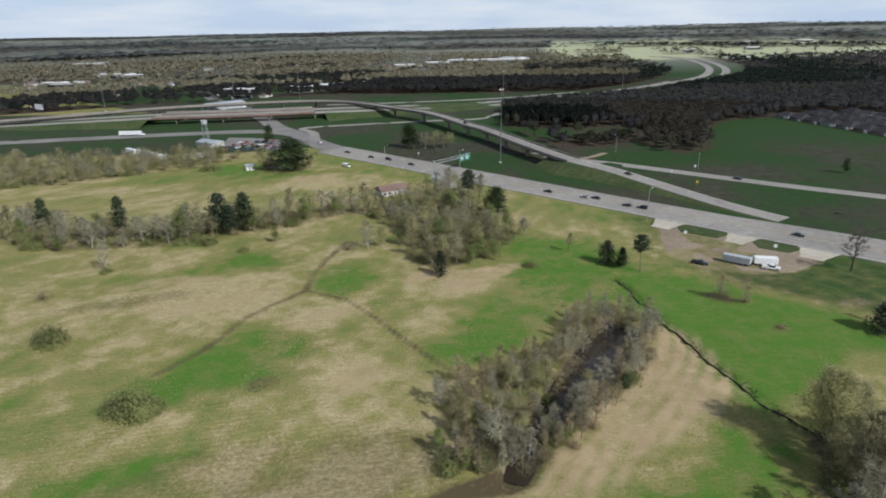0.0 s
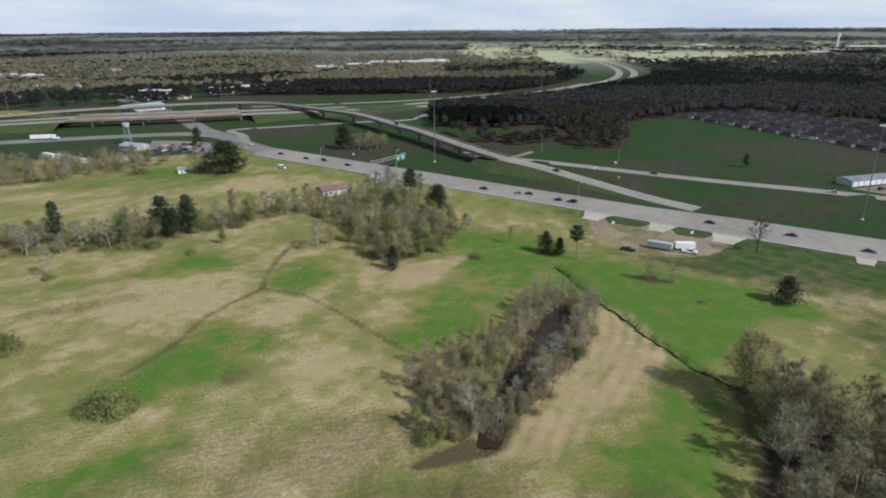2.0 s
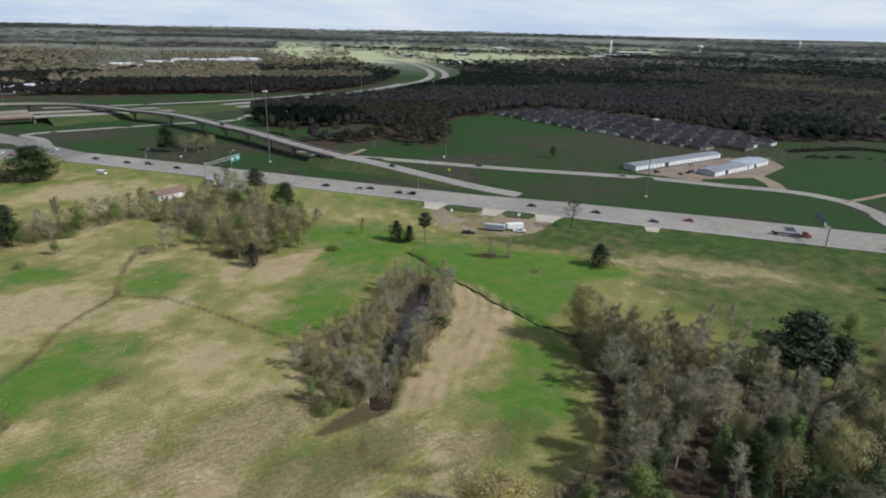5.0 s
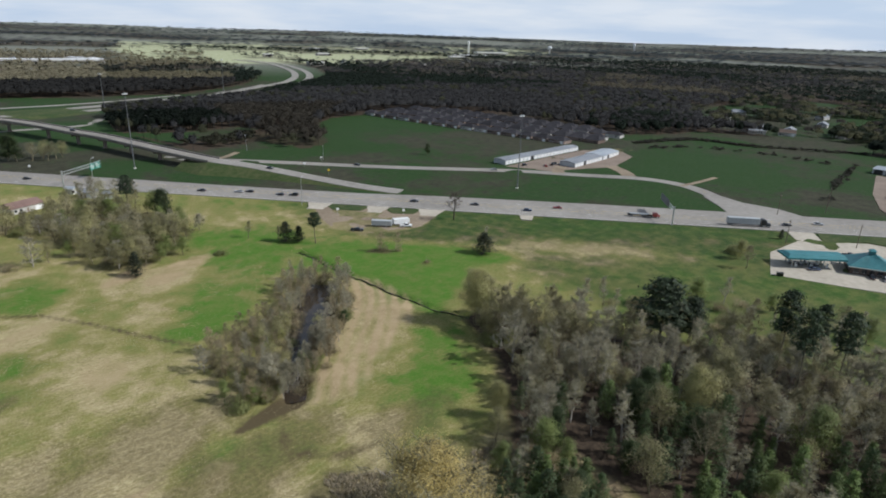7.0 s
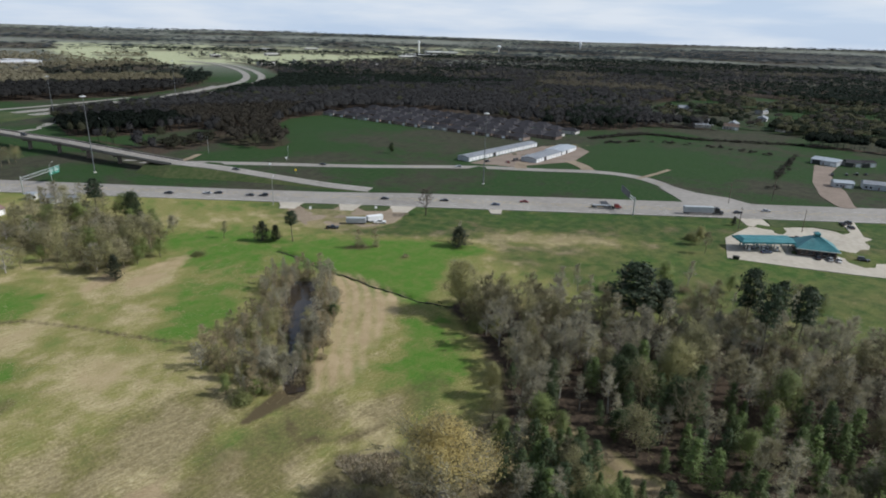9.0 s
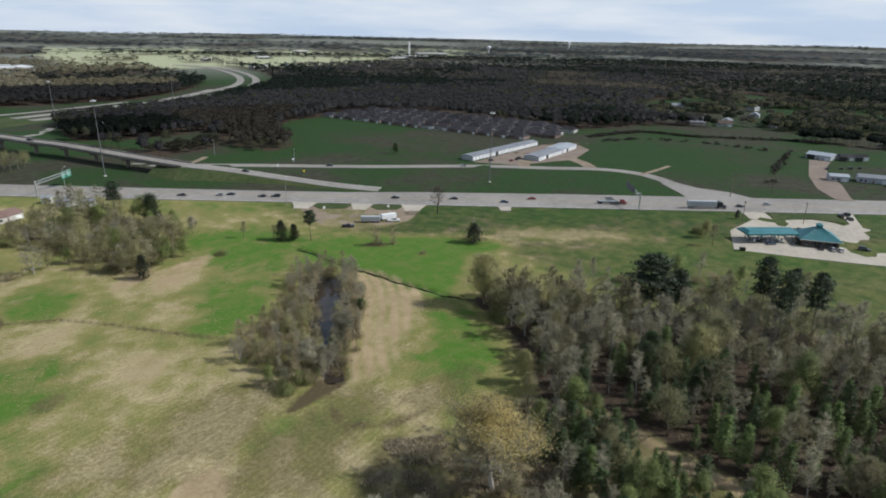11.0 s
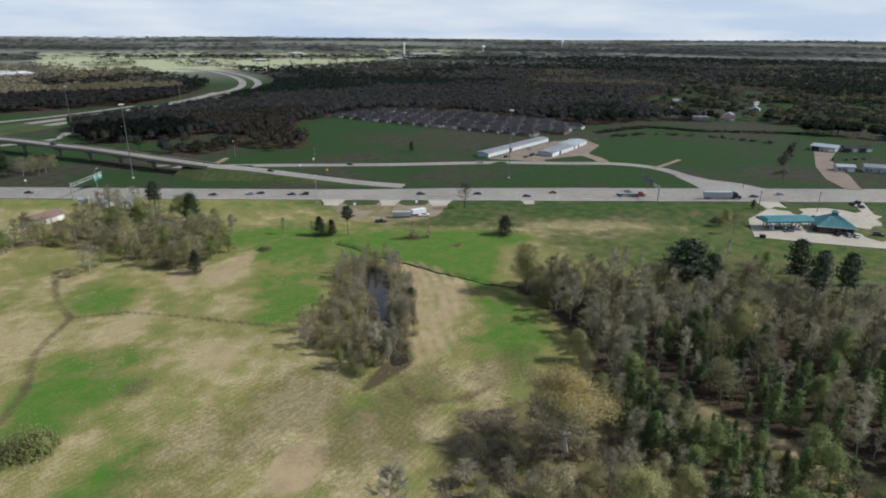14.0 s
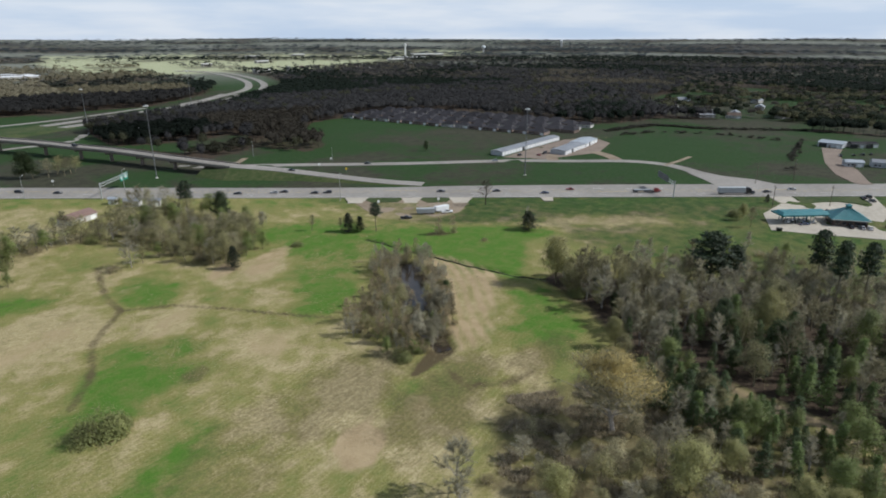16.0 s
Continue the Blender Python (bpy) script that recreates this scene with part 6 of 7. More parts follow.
# ---- filling station ----
M["teal"] = surface("teal_metal_roof", (0.022, 0.14, 0.155), (0.045, 0.20, 0.215), 0.45, 0.6, 0.2, 0.05)
M["brick"] = surface("dark_brown_brick", (0.06, 0.045, 0.038), (0.13, 0.095, 0.08), 0.9, 3.0, 0.3, 0.2)
M["kerb"] = surface("pale_kerb", (0.45, 0.43, 0.39), (0.6, 0.58, 0.53), 0.85, 1.0, 0.2, 0.1)
M["cream"] = surface("cream_siding", (0.5, 0.46, 0.38), (0.64, 0.6, 0.52), 0.8, 1.0, 0.2, 0.05)
yard = tagged(part("forecourt", slab([(197, 67.3), (223.6, 80), (250, 80.3), (262, 90.5), (271, 82.5), (264, 77), (257.6, 72), (268, 66), (275, 60), (277, 52), (274.5, 46.6), (281, 45.5), (287, 48.6), (296.5, 54.5), (303, 50), (278.5, 39.3),
                              (275, 22), (290, -14), (262, -30), (236, -2), (220, 24), (208, 45)], 0.1, 0.4), M["lot"]), "broad pale concrete forecourt of a filling station", "forecourt", kind="structure")
tagged(part("grass_island", slab([(264.8, 77), (271.5, 80.5), (293.5, 55.6), (287, 51), (280, 47.5), (278.5, 53), (276, 61.5), (269, 67), (259, 72.2)], 0.16, 0.3), M["bank"]), "dry grass island by the forecourt", "grass island", kind="structure")
S_AT = Matrix.Translation((209.4, 67.0, 0.1)) @ Matrix.Rotation(math.atan2(-0.65, 0.76), 4, "Z") @ Matrix.Diagonal((1.02, 0.86, 1, 1))


def at_station(a, c, z=0.0, turn=0.0):
    return S_AT @ pose(a, c, z, 0, 0, turn)


canopy = tagged(new("fuel_canopy"), "long teal metal canopy over the fuel pumps", "canopy")
canopy.matrix_basis = at_station(0, 0)
bm = bmesh.new()
v = [bm.verts.new(p) for p in ((0, 0, 4.3), (22.6, 0, 4.3), (22.6, 11, 4.3), (0, 11, 4.3), (1.5, 2.5, 5.3), (22.6, 2.5, 5.3), (22.6, 8.5, 5.3), (1.5, 8.5, 5.3))]
for q in ((3, 2, 1, 0), (4, 5, 6, 7), (0, 1, 5, 4), (1, 2, 6, 5), (2, 3, 7, 6), (3, 0, 4, 7)):
    bm.faces.new([v[i] for i in q])
part("roof", bm, M["teal"], canopy)
for x0, y0, x1, y1 in ((-0.1, -0.1, 22.6, 0.05), (-0.1, 10.95, 22.6, 11.1), (-0.1, -0.1, 0.05, 11.1)):
    part("fascia", box(bmesh.new(), x0, y0, 3.7, x1, y1, 4.4), M["teal"], canopy)
for a in (3, 9, 15, 21):
    for c in (2.5, 8.5):
        part("post", box(bmesh.new(), a - 0.2, c - 0.2, -0.05, a + 0.2, c + 0.2, 4.3), M["steel"], canopy)
for a in (4.5, 10.5, 16.5):
    for c in (2.5, 8.5):
        pump = tagged(new("fuel_pump"), "upright fuel pump under the canopy", "fuel pump", "fuel pumps")
        pump.matrix_basis = at_station(a, c)
        part("plinth", box(bmesh.new(), -1.2, -0.5, 0, 1.2, 0.5, 0.15, 0.04), M["kerb"], pump)
        part("cabinet", box(bmesh.new(), -0.45, -0.3, 0.15, 0.45, 0.3, 1.9, 0.06), M["trailer_white"], pump)
        part("display", box(bmesh.new(), -0.3, -0.32, 1.2, 0.3, -0.3, 1.7), M["glass"], pump)

shop = tagged(new("station_shop"), "brown brick shop with a teal hipped metal roof", "shop")
shop.matrix_basis = Matrix.Translation((223.6, 50.4, 0.1)) @ Matrix.Rotation(math.atan2(-0.865, 0.5), 4, "Z") @ Matrix.Diagonal((0.9, 0.92, 0.97, 1))
part("wall", box(bmesh.new(), 1.2, 1.2, -0.05, 17.3, 14.3, 3.4), M["brick"], shop)
bm = bmesh.new()
v = [bm.verts.new(p) for p in ((0, 0, 3.3), (18.5, 0, 3.3), (18.5, 15.5, 3.3), (0, 15.5, 3.3), (8.2, 7, 7.9), (10.2, 7, 7.9), (10.2, 8.6, 7.9), (8.2, 8.6, 7.9))]
for q in ((3, 2, 1, 0), (4, 5, 6, 7), (0, 1, 5, 4), (1, 2, 6, 5), (2, 3, 7, 6), (3, 0, 4, 7)):
    bm.faces.new([v[i] for i in q])
roof = part("roof", bm, M["teal"], shop)
part("cupola", box(bmesh.new(), 8.0, 6.8, 7.6, 10.4, 8.8, 8.9), M["teal"], roof)
part("cupola_cap", wedge(bmesh.new(), 7.6, 10.8, 8.9, 9.0, 9.4, 9.7, 1.5, 0.2), M["teal"], roof).location = (0, 7.8, 0)
for s in range(12):
    f = (s + 0.5) / 12
    part("seam", tube(bmesh.new(), (18.5 * f, 0.0, 3.34), (8.2 + 2 * f, 7, 7.93), 0.05, 0.05, 4), M["teal"], roof)
for y0, y1, x in ((0.0, 0.0, 0), (15.5, 15.5, 0)):
    part("fascia", box(bmesh.new(), 0, y0 - 0.1, 3.0, 18.5, y0 + 0.1, 3.32), M["kerb"], shop)
for k in range(5):
    win = part("window", box(bmesh.new(), 2.4 + k * 3, 1.14, 0.9, 4.4 + k * 3, 1.19, 2.6), M["glass"], shop)
    part("sill", box(bmesh.new(), 2.3 + k * 3, 1.05, 0.8, 4.5 + k * 3, 1.19, 0.9), M["kerb"], win)
for k in range(4):
    part("shop_window", box(bmesh.new(), 1.13, 2.4 + k * 3, 0.6, 1.19, 4.6 + k * 3, 2.7), M["glass"], shop)
part("door", box(bmesh.new(), 7.6, 14.31, 0, 9.6, 14.37, 2.3), M["glass"], shop)
for x, y, kind, turn in ((226.6, 42.6, "black", 25), (228.4, 38.6, "silver", 28), (230, 35.8, "white", 24), (239.4, 29.5, "suv", -70), (247, 58, "dark_pickup", -45), (216, 66, "suv", -40), (221, 62, "black", -38), (216.5, 59.4, "blue", -40),
                         (293, 52.6, "black", 35), (297.2, 51.2, "suv", 40), (289.5, 47.6, "black", 42), (258, 20, "black", 10)):
    park(kind, x, y, turn, 0.11, "cars at the filling station")
bin_ = tagged(new("dumpster"), "black steel dumpster at the forecourt's corner", "dumpster")
bin_.matrix_basis = pose(198.6, 64.6, -0.05, 0, 0, -58)
part("body", wedge(bmesh.new(), -1.1, 1.1, 0.1, -1.2, 1.2, 1.3, 0.6, 0.8), M["black"], bin_)
part("lid", box(bmesh.new(), -1.25, -0.85, 1.3, 1.25, 0.85, 1.38), M["rubber"], bin_)

# ---- masts, poles and signs ----
M["wood_pole"] = surface("weathered_pole_wood", (0.10, 0.08, 0.06), (0.2, 0.165, 0.13), 0.9, 2.0, 0.3, 0.1)
M["sign_green"] = surface("green_road_sign", (0.0, 0.20, 0.13), (0.01, 0.27, 0.18), 0.4, 1.0, 0.2, 0.0)


M["mast_steel"] = surface("dull_mast_steel", (0.13, 0.135, 0.14), (0.22, 0.225, 0.23), 0.55, 1.0, 0.2, 0.05, 0.4)


def mast(x, y, h):
    m_ = tagged(new("light_mast"), "very tall galvanised steel high-mast light", "light mast", "high-mast lights")
    m_.matrix_basis = pose(x, y, float(rise(np.array(x), np.array(y))))
    part("base", box(bmesh.new(), -0.7, -0.7, -0.3, 0.7, 0.7, 0.5, 0.1), M["kerb"], m_)
    part("pole", tube(bmesh.new(), (0, 0, 0.4), (0, 0, h), 0.32, 0.13, 10), M["mast_steel"], m_)
    ring = part("lamp_ring", tube(bmesh.new(), (0, 0, h - 0.9), (0, 0, h - 0.5), 0.7, 0.7, 12), M["steel"], m_)
    for k in range(6):
        w = k * math.pi / 3
        part("lamp", box(bmesh.new(), math.cos(w) * 1.2 - 0.4, math.sin(w) * 1.2 - 0.4, h - 1.3, math.cos(w) * 1.2 + 0.4, math.sin(w) * 1.2 + 0.4, h - 0.9, 0.1), M["trailer_white"], ring)
    return m_


for x, y, h in ((39.2, 374.6, 45), (208.8, 218.8, 42.3), (-360, 688, 38), (-240, 757, 42), (-159, 745, 42), (227, 758, 44), (66, 603, 40)):
    mast(x, y, h)


def street_light(x, y, turn, h=12.0):
    p = tagged(new("street_lamp"), "slim steel roadside lamp with one arm", "street lamp", "street lamps")
    p.matrix_basis = pose(x, y, 0, 0, 0, turn)
    part("pole", tube(bmesh.new(), (0, 0, -0.3), (0, 0, h), 0.14, 0.08), M["steel"], p)
    part("arm", tube(bmesh.new(), (0, 0, h - 0.1), (2.6, 0, h + 0.5), 0.06, 0.05, 6), M["steel"], p)
    part("lamp_head", box(bmesh.new(), 2.3, -0.2, h + 0.4, 3.1, 0.2, h + 0.6, 0.06), M["trailer_white"], p)


for x, y, turn, h in ((88.8, 249.6, 46, 13.5), (117.5, 398, -130, 11), (82, 520, -120, 12), (-32, 372, 46, 12), (13, 352, 46, 12), (150, 345, -120, 9)):
    street_light(x, y, turn, h)


def power_pole(x, y, turn, h=11.0):
    p = tagged(new("utility_pole"), "weathered wooden utility pole with a cross-arm", "utility pole", "utility poles")
    p.matrix_basis = pose(x, y, 0, 0, 0, turn)
    part("pole", tube(bmesh.new(), (0, 0, -0.3), (0, 0, h), 0.18, 0.12), M["wood_pole"], p)
    part("cross_arm", box(bmesh.new(), -0.08, -1.3, h - 1.0, 0.08, 1.3, h - 0.82), M["wood_pole"], p)
    for s in (-1.1, 0, 1.1):
        part("insulator", tube(bmesh.new(), (0, s, h - 0.82), (0, s, h - 0.6), 0.06, 0.05, 6), M["steel"], p)


for x, y in ((263, 61), (288, 107), (330, 99), (314, 94), (242, 82)):
    power_pole(x, y, T0)


M["sign_back"] = surface("dull_sign_back", (0.09, 0.095, 0.1), (0.15, 0.155, 0.16), 0.6, 1.0, 0.2, 0.0)


def overhead_sign(u, v, reach, panels, label, back=False):
    s = tagged(new("overhead_sign"), label, "road sign")
    s.matrix_basis = Matrix.Translation(hw(u, v)) @ Matrix.Rotation(math.atan2(HW_V.y, HW_V.x), 4, "Z")
    part("post", tube(bmesh.new(), (0, 0, -0.3), (0, 0, 9.2), 0.35, 0.3, 10), M["steel"], s)
    truss = part("truss", tube(bmesh.new(), (0, 0, 8.4), (reach, 0, 8.4), 0.16, 0.16, 6), M["steel"], s)
    part("chord", tube(bmesh.new(), (0, 0, 6.8), (reach, 0, 6.8), 0.16, 0.16, 6), M["steel"], s)
    k = 0.0
    while k + 1.6 <= reach:
        part("brace", tube(bmesh.new(), (k, 0, 6.8), (k + 1.6, 0, 8.4), 0.07, 0.07, 5), M["steel"], truss)
        k += 1.6
    for a, c, z0, z1 in panels:
        p = part("panel", box(bmesh.new(), a, 0.25, z0, c, 0.33, z1), M["sign_green"] if not back else M["sign_back"], s)
        side = (-0.004, 0.25) if back else (0.33, 0.345)
        bars = ((0.12, 0.62, 0.62, 0.74), (0.12, 0.8, 0.36, 0.48), (0.4, 0.66, 0.14, 0.24))
        for b0, b1, f0, f1 in bars:
            if not back:
                for y0, y1 in ((0.33, 0.34), (0.24, 0.25)):
                    part("lettering_bar", box(bmesh.new(), a + b0 * (c - a), y0, z0 + f0 * (z1 - z0), a + b1 * (c - a), y1, z0 + f1 * (z1 - z0)), M["trailer_white"], p)
        for x in (a + 0.6, c - 0.6):
            part("bracket", box(bmesh.new(), x - 0.06, 0.1, z0, x + 0.06, 0.25, z1), M["steel"], p)


overhead_sign(-134, -2.5, 32, ((23.0, 26.8, 4.6, 8.2), (27.3, 31.8, 4.6, 8.6)), "overhead green road sign on a steel truss over the highway")
overhead_sign(177, -1.5, 27, ((9.0, 25.5, 6.2, 9.8),), "overhead road sign seen from its grey back, on one post", True)


def small_sign(x, y, turn, w, h, z, material, label):
    s = tagged(new("road_sign"), label, "road sign")
    s.matrix_basis = pose(x, y, 0, 0, 0, turn)
    part("post", tube(bmesh.new(), (0, 0, -0.3), (0, 0, z + h * 0.5), 0.05, 0.05, 6), M["steel"], s)
    part("panel", box(bmesh.new(), 0.06, -w / 2, z - h / 2, 0.1, w / 2, z + h / 2), M[material], s)


M["sign_yellow"] = surface("yellow_road_sign", (0.6, 0.42, 0.03), (0.72, 0.52, 0.05), 0.5, 1.0, 0.2, 0.0)
for x, y, mt in ((133, 305, "sign_yellow"), (129, 330, "trailer_white"), (-12, 398, "trailer_white"), (147, 342, "trailer_white"), (96, 226, "trailer_white"), (122, 208, "trailer_white")):
    small_sign(x, y, -110, 1.2, 1.2, 2.4, mt, "small plain road sign on a steel post")

board = tagged(new("billboard"), "blank white billboard on steel posts by the freeway", "billboard")
board.matrix_basis = pose(-402, 642, 0, 0, 0, 150)
for x in (-4, 0, 4):
    part("post", tube(bmesh.new(), (x, 0, -0.3), (x, 0, 13.5), 0.25, 0.25, 8), M["mast_steel"], board)
part("panel", box(bmesh.new(), -7, 0.3, 8.5, 7, 0.6, 13.8), M["trailer_white"], board)
part("catwalk", box(bmesh.new(), -7, 0.6, 8.2, 7, 1.4, 8.35), M["mast_steel"], board)

# ---- self-storage sheds ----
M["tin"] = surface("grey_tin_roof", (0.20, 0.21, 0.225), (0.29, 0.30, 0.315), 0.5, 0.5, 0.1, 0.05, 0.2)
M["tin_pale"] = surface("pale_tin_roof", (0.33, 0.36, 0.39), (0.43, 0.46, 0.49), 0.5, 0.5, 0.1, 0.05, 0.2)


def storage(a, c, width, label, doors, roof_mat):
    a, c = Vector((*a, 0)), Vector((*c, 0))
    d = c - a
    s = tagged(new("storage_shed"), label, "storage building", "storage buildings")
    s.matrix_basis = Matrix.Translation(a) @ Matrix.Rotation(math.atan2(d.y, d.x), 4, "Z")
    L = d.length
    part("wall", box(bmesh.new(), 0, 0, -0.3, L, width, 3.0), M["trailer_grey"], s)
    bm = bmesh.new()
    v = [bm.verts.new(p) for p in ((-0.3, -0.3, 2.95), (L + 0.3, -0.3, 2.95), (L + 0.3, width + 0.3, 2.95), (-0.3, width + 0.3, 2.95), (-0.3, width / 2, 3.9), (L + 0.3, width / 2, 3.9))]
    for q in ((0, 1, 5, 4), (2, 3, 4, 5), (1, 2, 5), (3, 0, 4), (3, 2, 1, 0)):
        bm.faces.new([v[i] for i in q])
    part("roof", bm, M[roof_mat], s)
    step = L / doors
    for k in range(doors):
        if k == doors // 3:
            # flat dark panel on the wall stands for the shade inside an open bay
            part("open_bay", box(bmesh.new(), k * step + 0.4, -0.06, 0, (k + 1) * step - 0.5, -0.003, 2.6), M["rubber"], s)
            continue
        door = part("roller_door", box(bmesh.new(), k * step + 0.5, -0.08, 0, (k + 1) * step - 0.6, -0.003, 2.5), M["trailer_white"], s)
        for z in (0.6, 1.2, 1.8):
            part("slat", box(bmesh.new(), k * step + 0.5, -0.1, z, (k + 1) * step - 0.6, -0.08, z + 0.05), M["steel"], door)
    return s


storage((249, 271.5), (339, 284.5), 10, "long tin storage shed with white roller doors", 22, "tin")
storage((285, 241), (324, 249), 12, "tin storage shed with white roller doors", 10, "tin")
storage((325, 249), (353, 256.5), 14, "taller pale tin storage shed with white doors", 8, "tin_pale")
for x, y, turn, kind in ((278, 255, 30, "dark_pickup"), (283, 257, 40, "black"), (259, 263, 10, "suv"), (270, 254, 60, "red"), (300, 262, 10, "silver")):
    park(kind, x, y, turn, 0.0, "cars at the storage sheds")

tagged(part("gravel_yard", slab([(246, 268), (262, 241), (284, 237), (311, 229), (356, 246), (366, 262), (345, 283), (300, 277)], 0.05, 0.3), M["red_gravel"]), "brown gravel yard round the storage sheds", "gravel yard", kind="structure")
tagged(part("gravel_drive", slab([(455, 117), (389, 97), (351, 80.5), (333, 67), (330, 62.5), (336, 57), (342, 60.5), (377, 74.5), (396, 86), (430, 98.5), (458, 103)], 0.24, 0.6), M["red_gravel"]), "wide pinkish gravel drive to the barn", "gravel drive", kind="structure")

# ---- houses ----
M["shingle"] = surface("dark_grey_shingles", (0.024, 0.023, 0.026), (0.049, 0.046, 0.050), 0.9, 1.2, 0.2, 0.1, vary=0.3)
M["brown_shingle"] = surface("brown_shingles", (0.13, 0.095, 0.075), (0.22, 0.17, 0.14), 0.9, 1.2, 0.2, 0.1, vary=0.3)
M["siding"] = surface("pale_house_siding", (0.36, 0.345, 0.32), (0.52, 0.5, 0.47), 0.85, 1.0, 0.2, 0.05, vary=0.2)
M["brick_wall"] = surface("dull_brick_wall", (0.15, 0.11, 0.09), (0.24, 0.19, 0.16), 0.9, 2.0, 0.2, 0.1, vary=0.2)
M["red_roof"] = surface("rusty_red_roof", (0.15, 0.09, 0.075), (0.23, 0.15, 0.125), 0.8, 0.8, 0.15, 0.1)


def house(label, w, d, eave, peak, wall, roof, hip=0.3, name="house"):
    h_ = tagged(new(name), label, name.replace("_", " "))
    part("wall", box(bmesh.new(), -w / 2, -d / 2, -0.3, w / 2, d / 2, eave), M[wall], h_)
    bm = bmesh.new()
    o = 0.5
    r = (w / 2 + o) * (1 - hip)
    v = [bm.verts.new(p) for p in ((-w / 2 - o, -d / 2 - o, eave - 0.05), (w / 2 + o, -d / 2 - o, eave - 0.05), (w / 2 + o, d / 2 + o, eave - 0.05), (-w / 2 - o, d / 2 + o, eave - 0.05), (-r, 0, peak), (r, 0, peak))]
    for q in ((0, 1, 5, 4), (2, 3, 4, 5), (1, 2, 5), (3, 0, 4), (3, 2, 1, 0)):
        bm.faces.new([v[i] for i in q])
    part("roof", bm, M[roof], h_)
    part("door", box(bmesh.new(), -0.5, -d / 2 - 0.05, 0, 0.5, -d / 2 - 0.003, 2.05), M["brick_wall"], h_)
    part("garage_door", box(bmesh.new(), w / 2 - 4, -d / 2 - 0.05, 0, w / 2 - 1, -d / 2 - 0.003, 2.2), M["trailer_white"], h_)
    for x in (-w / 2 + 1.8, -w / 2 + 4.2):
        win = part("window", box(bmesh.new(), x - 0.6, -d / 2 - 0.04, 0.9, x + 0.6, -d / 2 - 0.003, 2.1), M["glass"], h_)
        part("frame", box(bmesh.new(), x - 0.7, -d / 2 - 0.06, 0.8, x + 0.7, -d / 2 - 0.003, 0.9), M["trailer_white"], win)
    part("window", box(bmesh.new(), -0.6 - w / 4, d / 2 + 0.003, 0.9, 0.6 - w / 4, d / 2 + 0.04, 2.1), M["glass"], h_)
    return h_


STREET = []
rng = random.Random(12)
kinds = [("dark-roofed brick house in tight estate rows", 15, 12, 2.8, 5.6, "brick_wall", "shingle"), ("dark-roofed pale house in tight estate rows", 14, 11, 2.8, 5.3, "siding", "shingle"), ("grey-roofed house with a hipped roof", 13, 13, 2.8, 5.8, "brick_wall", "shingle")]
d_row, d_col = Vector((0.236, -0.972, 0)), Vector((0.972, 0.236, 0))
for row in range(7):
    for col in range(16):
        p = Vector((297, 528, 0)) + d_row * (col * 15.6 + 4 * (row % 2)) + d_col * (6 + row * 20 + (5 if row % 2 else 0))
        if not inside(np.array([p.x]), np.array([p.y]), HOMES)[0] or away(np.array([p.x]), np.array([p.y]), HOMES + [HOMES[0]])[0] < 3:
            continue
        k = rng.randrange(3)
        place = pose(p.x, p.y, 0, 0, 0, -76.3 + (180 if row % 2 else 0) + rng.uniform(-3, 3))
        while len(STREET) <= k:
            STREET.append(None)
        if STREET[k] is None:
            STREET[k] = house(*kinds[k], 0.55)
            STREET[k].matrix_basis = place
            tagged(STREET[k], group="houses of the estate")
        else:
            copy_thing(STREET[k], place)
for row in range(0, 6, 2):
    a = Vector((297, 528, 0)) + d_col * (18.5 + row * 20)
    road("estate_street", [a + d_row * (6 * k) for k in range(2, 38)], 3, 3, 0.06, 0.3, "asphalt", "narrow grey street between the estate's houses")

red = house("low house with a rusty red roof and white wall", 15, 8.5, 2.9, 4.9, "siding", "red_roof", 0.05)
red.matrix_basis = pose(-24, 305, 0, 0, 0, 30)
for x, y, w, d, turn, label, roof, wall in ((5, 316, 8, 5, -40, "small white shed among trees", "tin", "siding"), (13, 308, 6, 4, -30, "small white shed among trees", "tin", "siding"), (-1, 327, 4, 3, -44, "tiny white kiosk by the highway", "tin_pale", "siding"),
                                            (-167, 455, 17, 11, -30, "pale flat-roofed roadside shop", "tin_pale", "siding"), (-114, 369, 4.5, 3, 10, "small white-roofed shed by the trees", "tin_pale", "siding"), (-99, 376, 14, 9, -10, "brown-roofed house under the oak", "brown_shingle", "brick_wall"),
                                            (468, 113, 17, 14, -90, "grey barn with a wide dark doorway", "tin_pale", "trailer_grey"), (478, 99, 10, 9, -52, "grey house beside the barn", "shingle", "siding"), (486, 92, 10, 8, -40, "grey house beside the barn", "shingle", "siding"),
                                            (390, 80.5, 11, 7, -58, "small grey yard shed", "tin_pale", "trailer_grey"), (398, 45, 14, 8, -60, "small grey yard shed", "tin_pale", "trailer_grey"), (402, 64, 17, 9, -68, "long grey workshop in a yard", "tin", "trailer_grey"),
                                            (-230, 686, 46, 14, 48, "long pale blue warehouse beyond the bridges", "tin_pale", "trailer_grey")):
    ob = house(label, w, d, 2.8 + 0.05 * w, 3.6 + 0.09 * w, wall, roof, 0.05, "warehouse" if w > 40 else ("shed" if "shed" in label or "kiosk" in label else "building"))
    ob.matrix_basis = pose(x, y, 0.0, 0, 0, turn)
    if "barn" in label:
        # black panel on the closed wall, for the dark inside of the doorway
        part("doorway", box(bmesh.new(), -7.6, -7.12, 0, -2.2, -7.02, 3.2), M["black"], ob, "wide black panel painted as a doorway's dark inside")
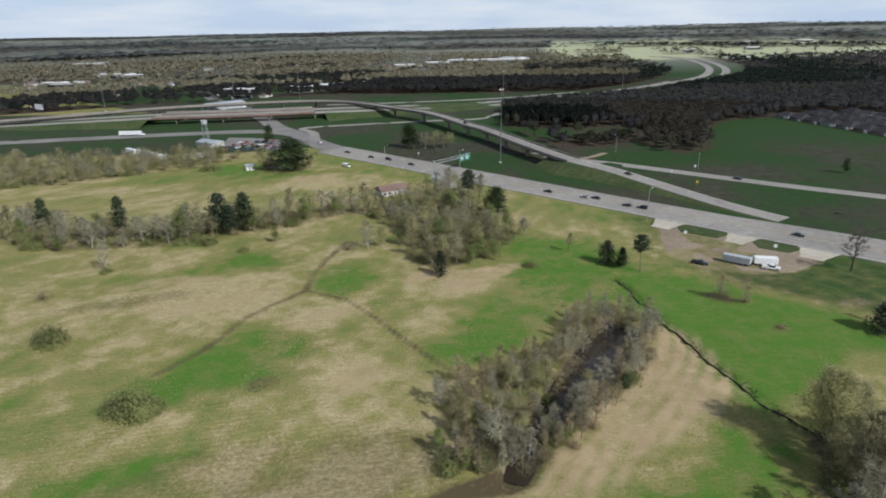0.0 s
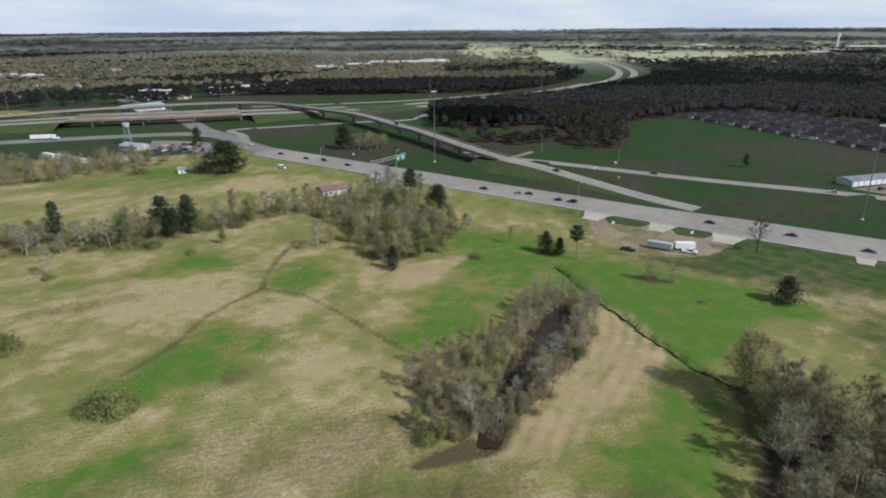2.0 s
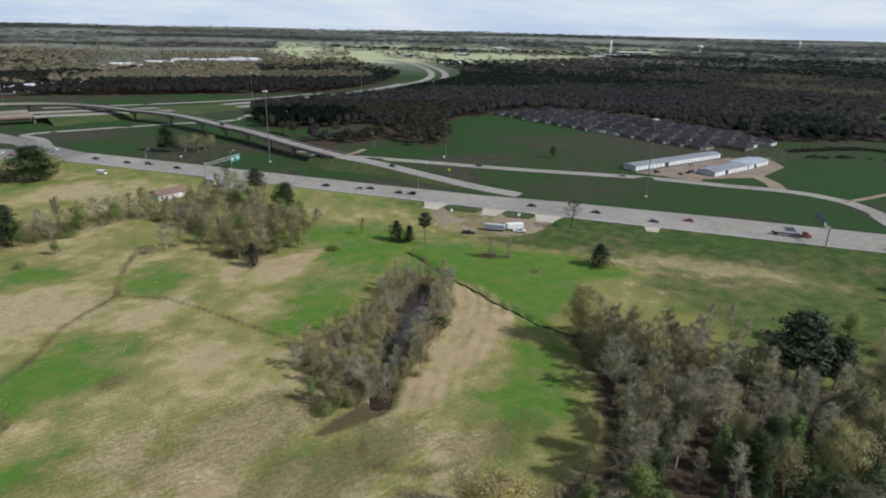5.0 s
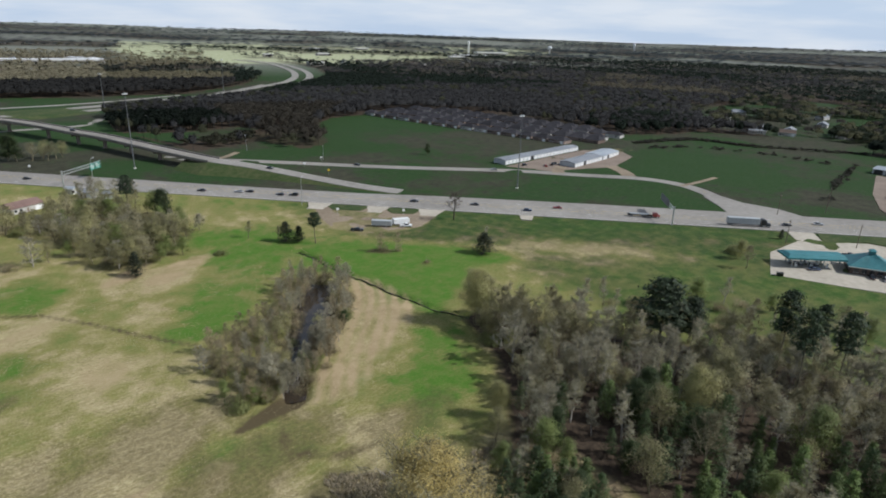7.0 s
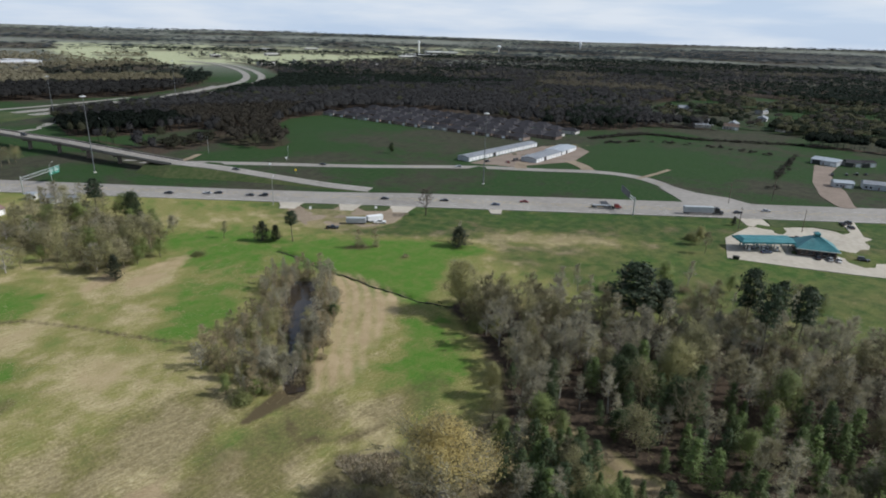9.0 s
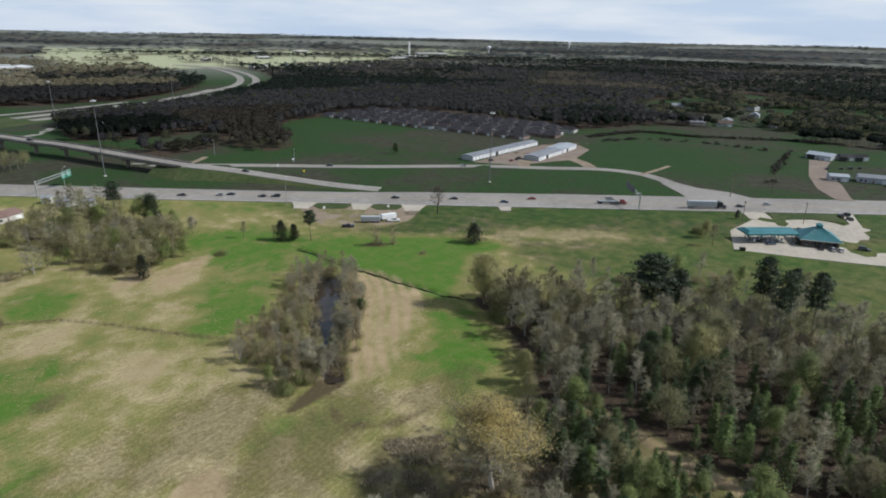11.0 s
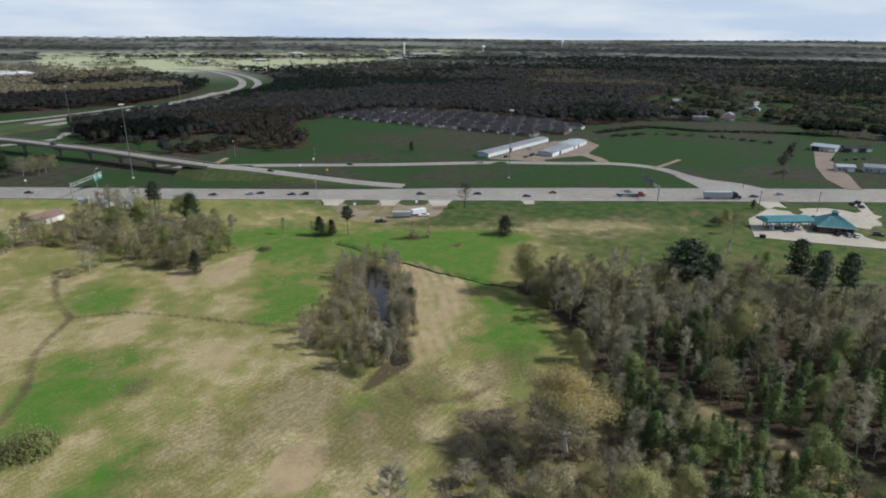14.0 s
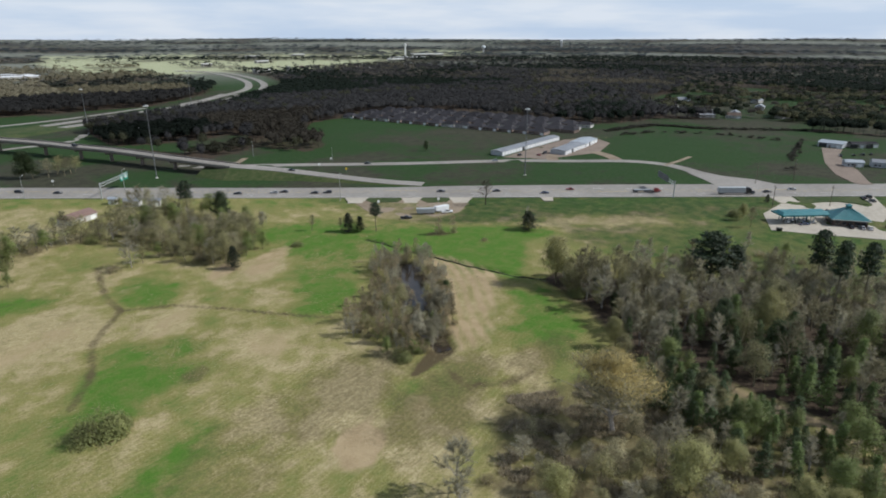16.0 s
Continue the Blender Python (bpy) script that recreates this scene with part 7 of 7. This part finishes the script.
for x, y, kind, turn in ((434, 90, "black", 20), (441, 86, "suv", 25), (448, 82, "black", 15), (424, 96, "dark_pickup", 200)):
    park(kind, x, y, turn, 0.0, "cars at the barn")
for x, y, turn in ((-214, 431, -40), (-203, 424, -35), (-193, 415, -42), (-185, 408, -30), (-162, 409, 20)):
    ob = box_trailer("white box trailer parked in scrub", "trailer_white", 12)
    ob.matrix_basis = pose(x, y, -0.05, 0, 0, turn)
rng = random.Random(3)
tagged(part("car_yard", slab([(-165, 492), (-155, 428), (-118, 418), (-104, 446), (-112, 470), (-140, 486)], 0.06, 0.3), M["asphalt"]), "dark asphalt yard crowded with cars", "car yard", kind="structure")
for k in range(26):
    x, y = -150 + (k % 7) * 6.6 + rng.uniform(-1, 1), 436 + (k // 7) * 10 + rng.uniform(-1.5, 1.5)
    if inside(np.array([x]), np.array([y]), [(-163, 490), (-153, 430), (-119, 420), (-106, 446), (-114, 468), (-140, 484)])[0]:
        park(rng.choice(("blue", "black", "red", "silver", "blue", "suv", "white")), x, y, rng.choice((60, 240, 75)), 0.065, "cars in the yard")
tower = tagged(new("lattice_sign_tower"), "grey lattice tower with a round tank-like head", "tower")
tower.matrix_basis = pose(-178, 478, 0)
for sx in (-1, 1):
    for sy in (-1, 1):
        part("leg", tube(bmesh.new(), (sx * 2.2, sy * 2.2, -0.3), (sx * 1.3, sy * 1.3, 13.5), 0.18, 0.14, 6), M["steel"], tower)
for k in range(5):
    z, w = k * 2.7, 2.2 - 0.9 * k / 5
    for sx, sy, tx, ty in ((-1, -1, 1, -1), (1, -1, 1, 1), (1, 1, -1, 1), (-1, 1, -1, -1)):
        part("brace", tube(bmesh.new(), (sx * w, sy * w, z), (tx * (w - 0.18), ty * (w - 0.18), z + 2.7), 0.08, 0.08, 5), M["steel"], tower)
part("head", tube(bmesh.new(), (0, 0, 13.3), (0, 0, 16), 2.3, 2.6, 12), M["trailer_grey"], tower)

# far roofs: the shops, the homes among the trees
M["shop_white"] = surface("white_flat_roof", (0.66, 0.66, 0.66), (0.8, 0.8, 0.8), 0.7, 0.2, 0.03, 0.0)
for x, y, w, d, turn in ((-57, 1320, 46, 30, 20), (10, 1395, 50, 26, 12), (70, 1462, 70, 30, -5), (165, 1455, 110, 34, -5), (-120, 888, 76, 26, 18), (-180, 860, 30, 20, 10), (-262, 838, 46, 16, 5), (-240, 787, 24, 8, 5), (-880, 1668, 90, 40, -15),
                         (-610, 1230, 70, 26, -12), (-560, 1195, 30, 20, 0), (-465, 748, 22, 8, 20), (-600, 1035, 60, 16, 0), (190, 1510, 60, 26, -40), (1050, 2120, 60, 20, 0), (1250, 2150, 50, 20, 0), (900, 1800, 40, 18, 0), (1420, 1700, 120, 40, -25), (1300, 1620, 60, 24, -20),
                         (1700, 1900, 130, 40, -20), (700, 1750, 26, 14, 0), (640, 1330, 40, 16, 10)):
    b_ = tagged(new("distant_shop"), "distant low white-roofed building", "building", "distant buildings")
    b_.matrix_basis = pose(x, y, float(rise(np.array(float(x)), np.array(float(y)))), 0, 0, turn)
    part("wall", box(bmesh.new(), -w / 2, -d / 2, -1, w / 2, d / 2, 7), M["siding"], b_)
    part("roof", box(bmesh.new(), -w / 2 - 0.4, -d / 2 - 0.4, 7, w / 2 + 0.4, d / 2 + 0.4, 8), M["shop_white"], b_)
    part("shop_front", box(bmesh.new(), -w / 2 + 2, -d / 2 - 0.15, 0.5, w / 2 - 2, -d / 2 - 0.01, 4), M["glass"], b_)
rng = random.Random(77)
HOME = []
far_homes = [(708, 368), (722, 356), (584, 279), (579, 263), (616, 247), (777, 281), (629, 200), (651, 336), (600, 268), (594, 240), (680, 190), (700, 250), (660, 150), (760, 200)]
far_homes += [(rng.uniform(-720, -180), rng.uniform(780, 1150)) for k in range(26)] + [(rng.uniform(-900, 150), rng.uniform(1150, 1700)) for k in range(40)] + [(rng.uniform(620, 1300), rng.uniform(1250, 1500)) for k in range(22)]
for x, y in far_homes:
    k = rng.randrange(2)
    if len(HOME) <= k:
        k = len(HOME)
        HOME.append(house(*(("distant pale house among trees", 16, 10, 3.2, 6, "siding", "tin"), ("distant brown-roofed house among trees", 15, 10, 3.2, 6, "siding", "brown_shingle"))[k], 0.1))
        HOME[k].matrix_basis = pose(x, y, float(rise(np.array(x), np.array(y))), 0, 0, 20)
        tagged(HOME[k], group="distant houses")
    else:
        copy_thing(HOME[k], pose(x, y, float(rise(np.array(x), np.array(y))), 0, 0, rng.uniform(0, 360)))


def water_tower(x, y, h, r, single):
    t = tagged(new("water_tower"), "tall white water tower on the horizon", "water tower", "water towers")
    t.matrix_basis = pose(x, y, float(rise(np.array(float(x)), np.array(float(y)))))
    part("stem", tube(bmesh.new(), (0, 0, -2), (0, 0, h - r), r * (0.55 if single else 0.25), r * (0.55 if single else 0.22), 14), M["shop_white"], t)
    bm = bmesh.new()
    bmesh.ops.create_uvsphere(bm, u_segments=16, v_segments=10, radius=r, matrix=Matrix.Translation((0, 0, h - r)) @ Matrix.Diagonal((1, 1, 0.8 if not single else 1.3, 1)))
    part("tank", bm, M["shop_white"], t)


water_tower(1594, 1914, 46, 5, True)
water_tower(2000, 1860, 36, 9, False)
water_tower(2950, 2120, 34, 8, True)
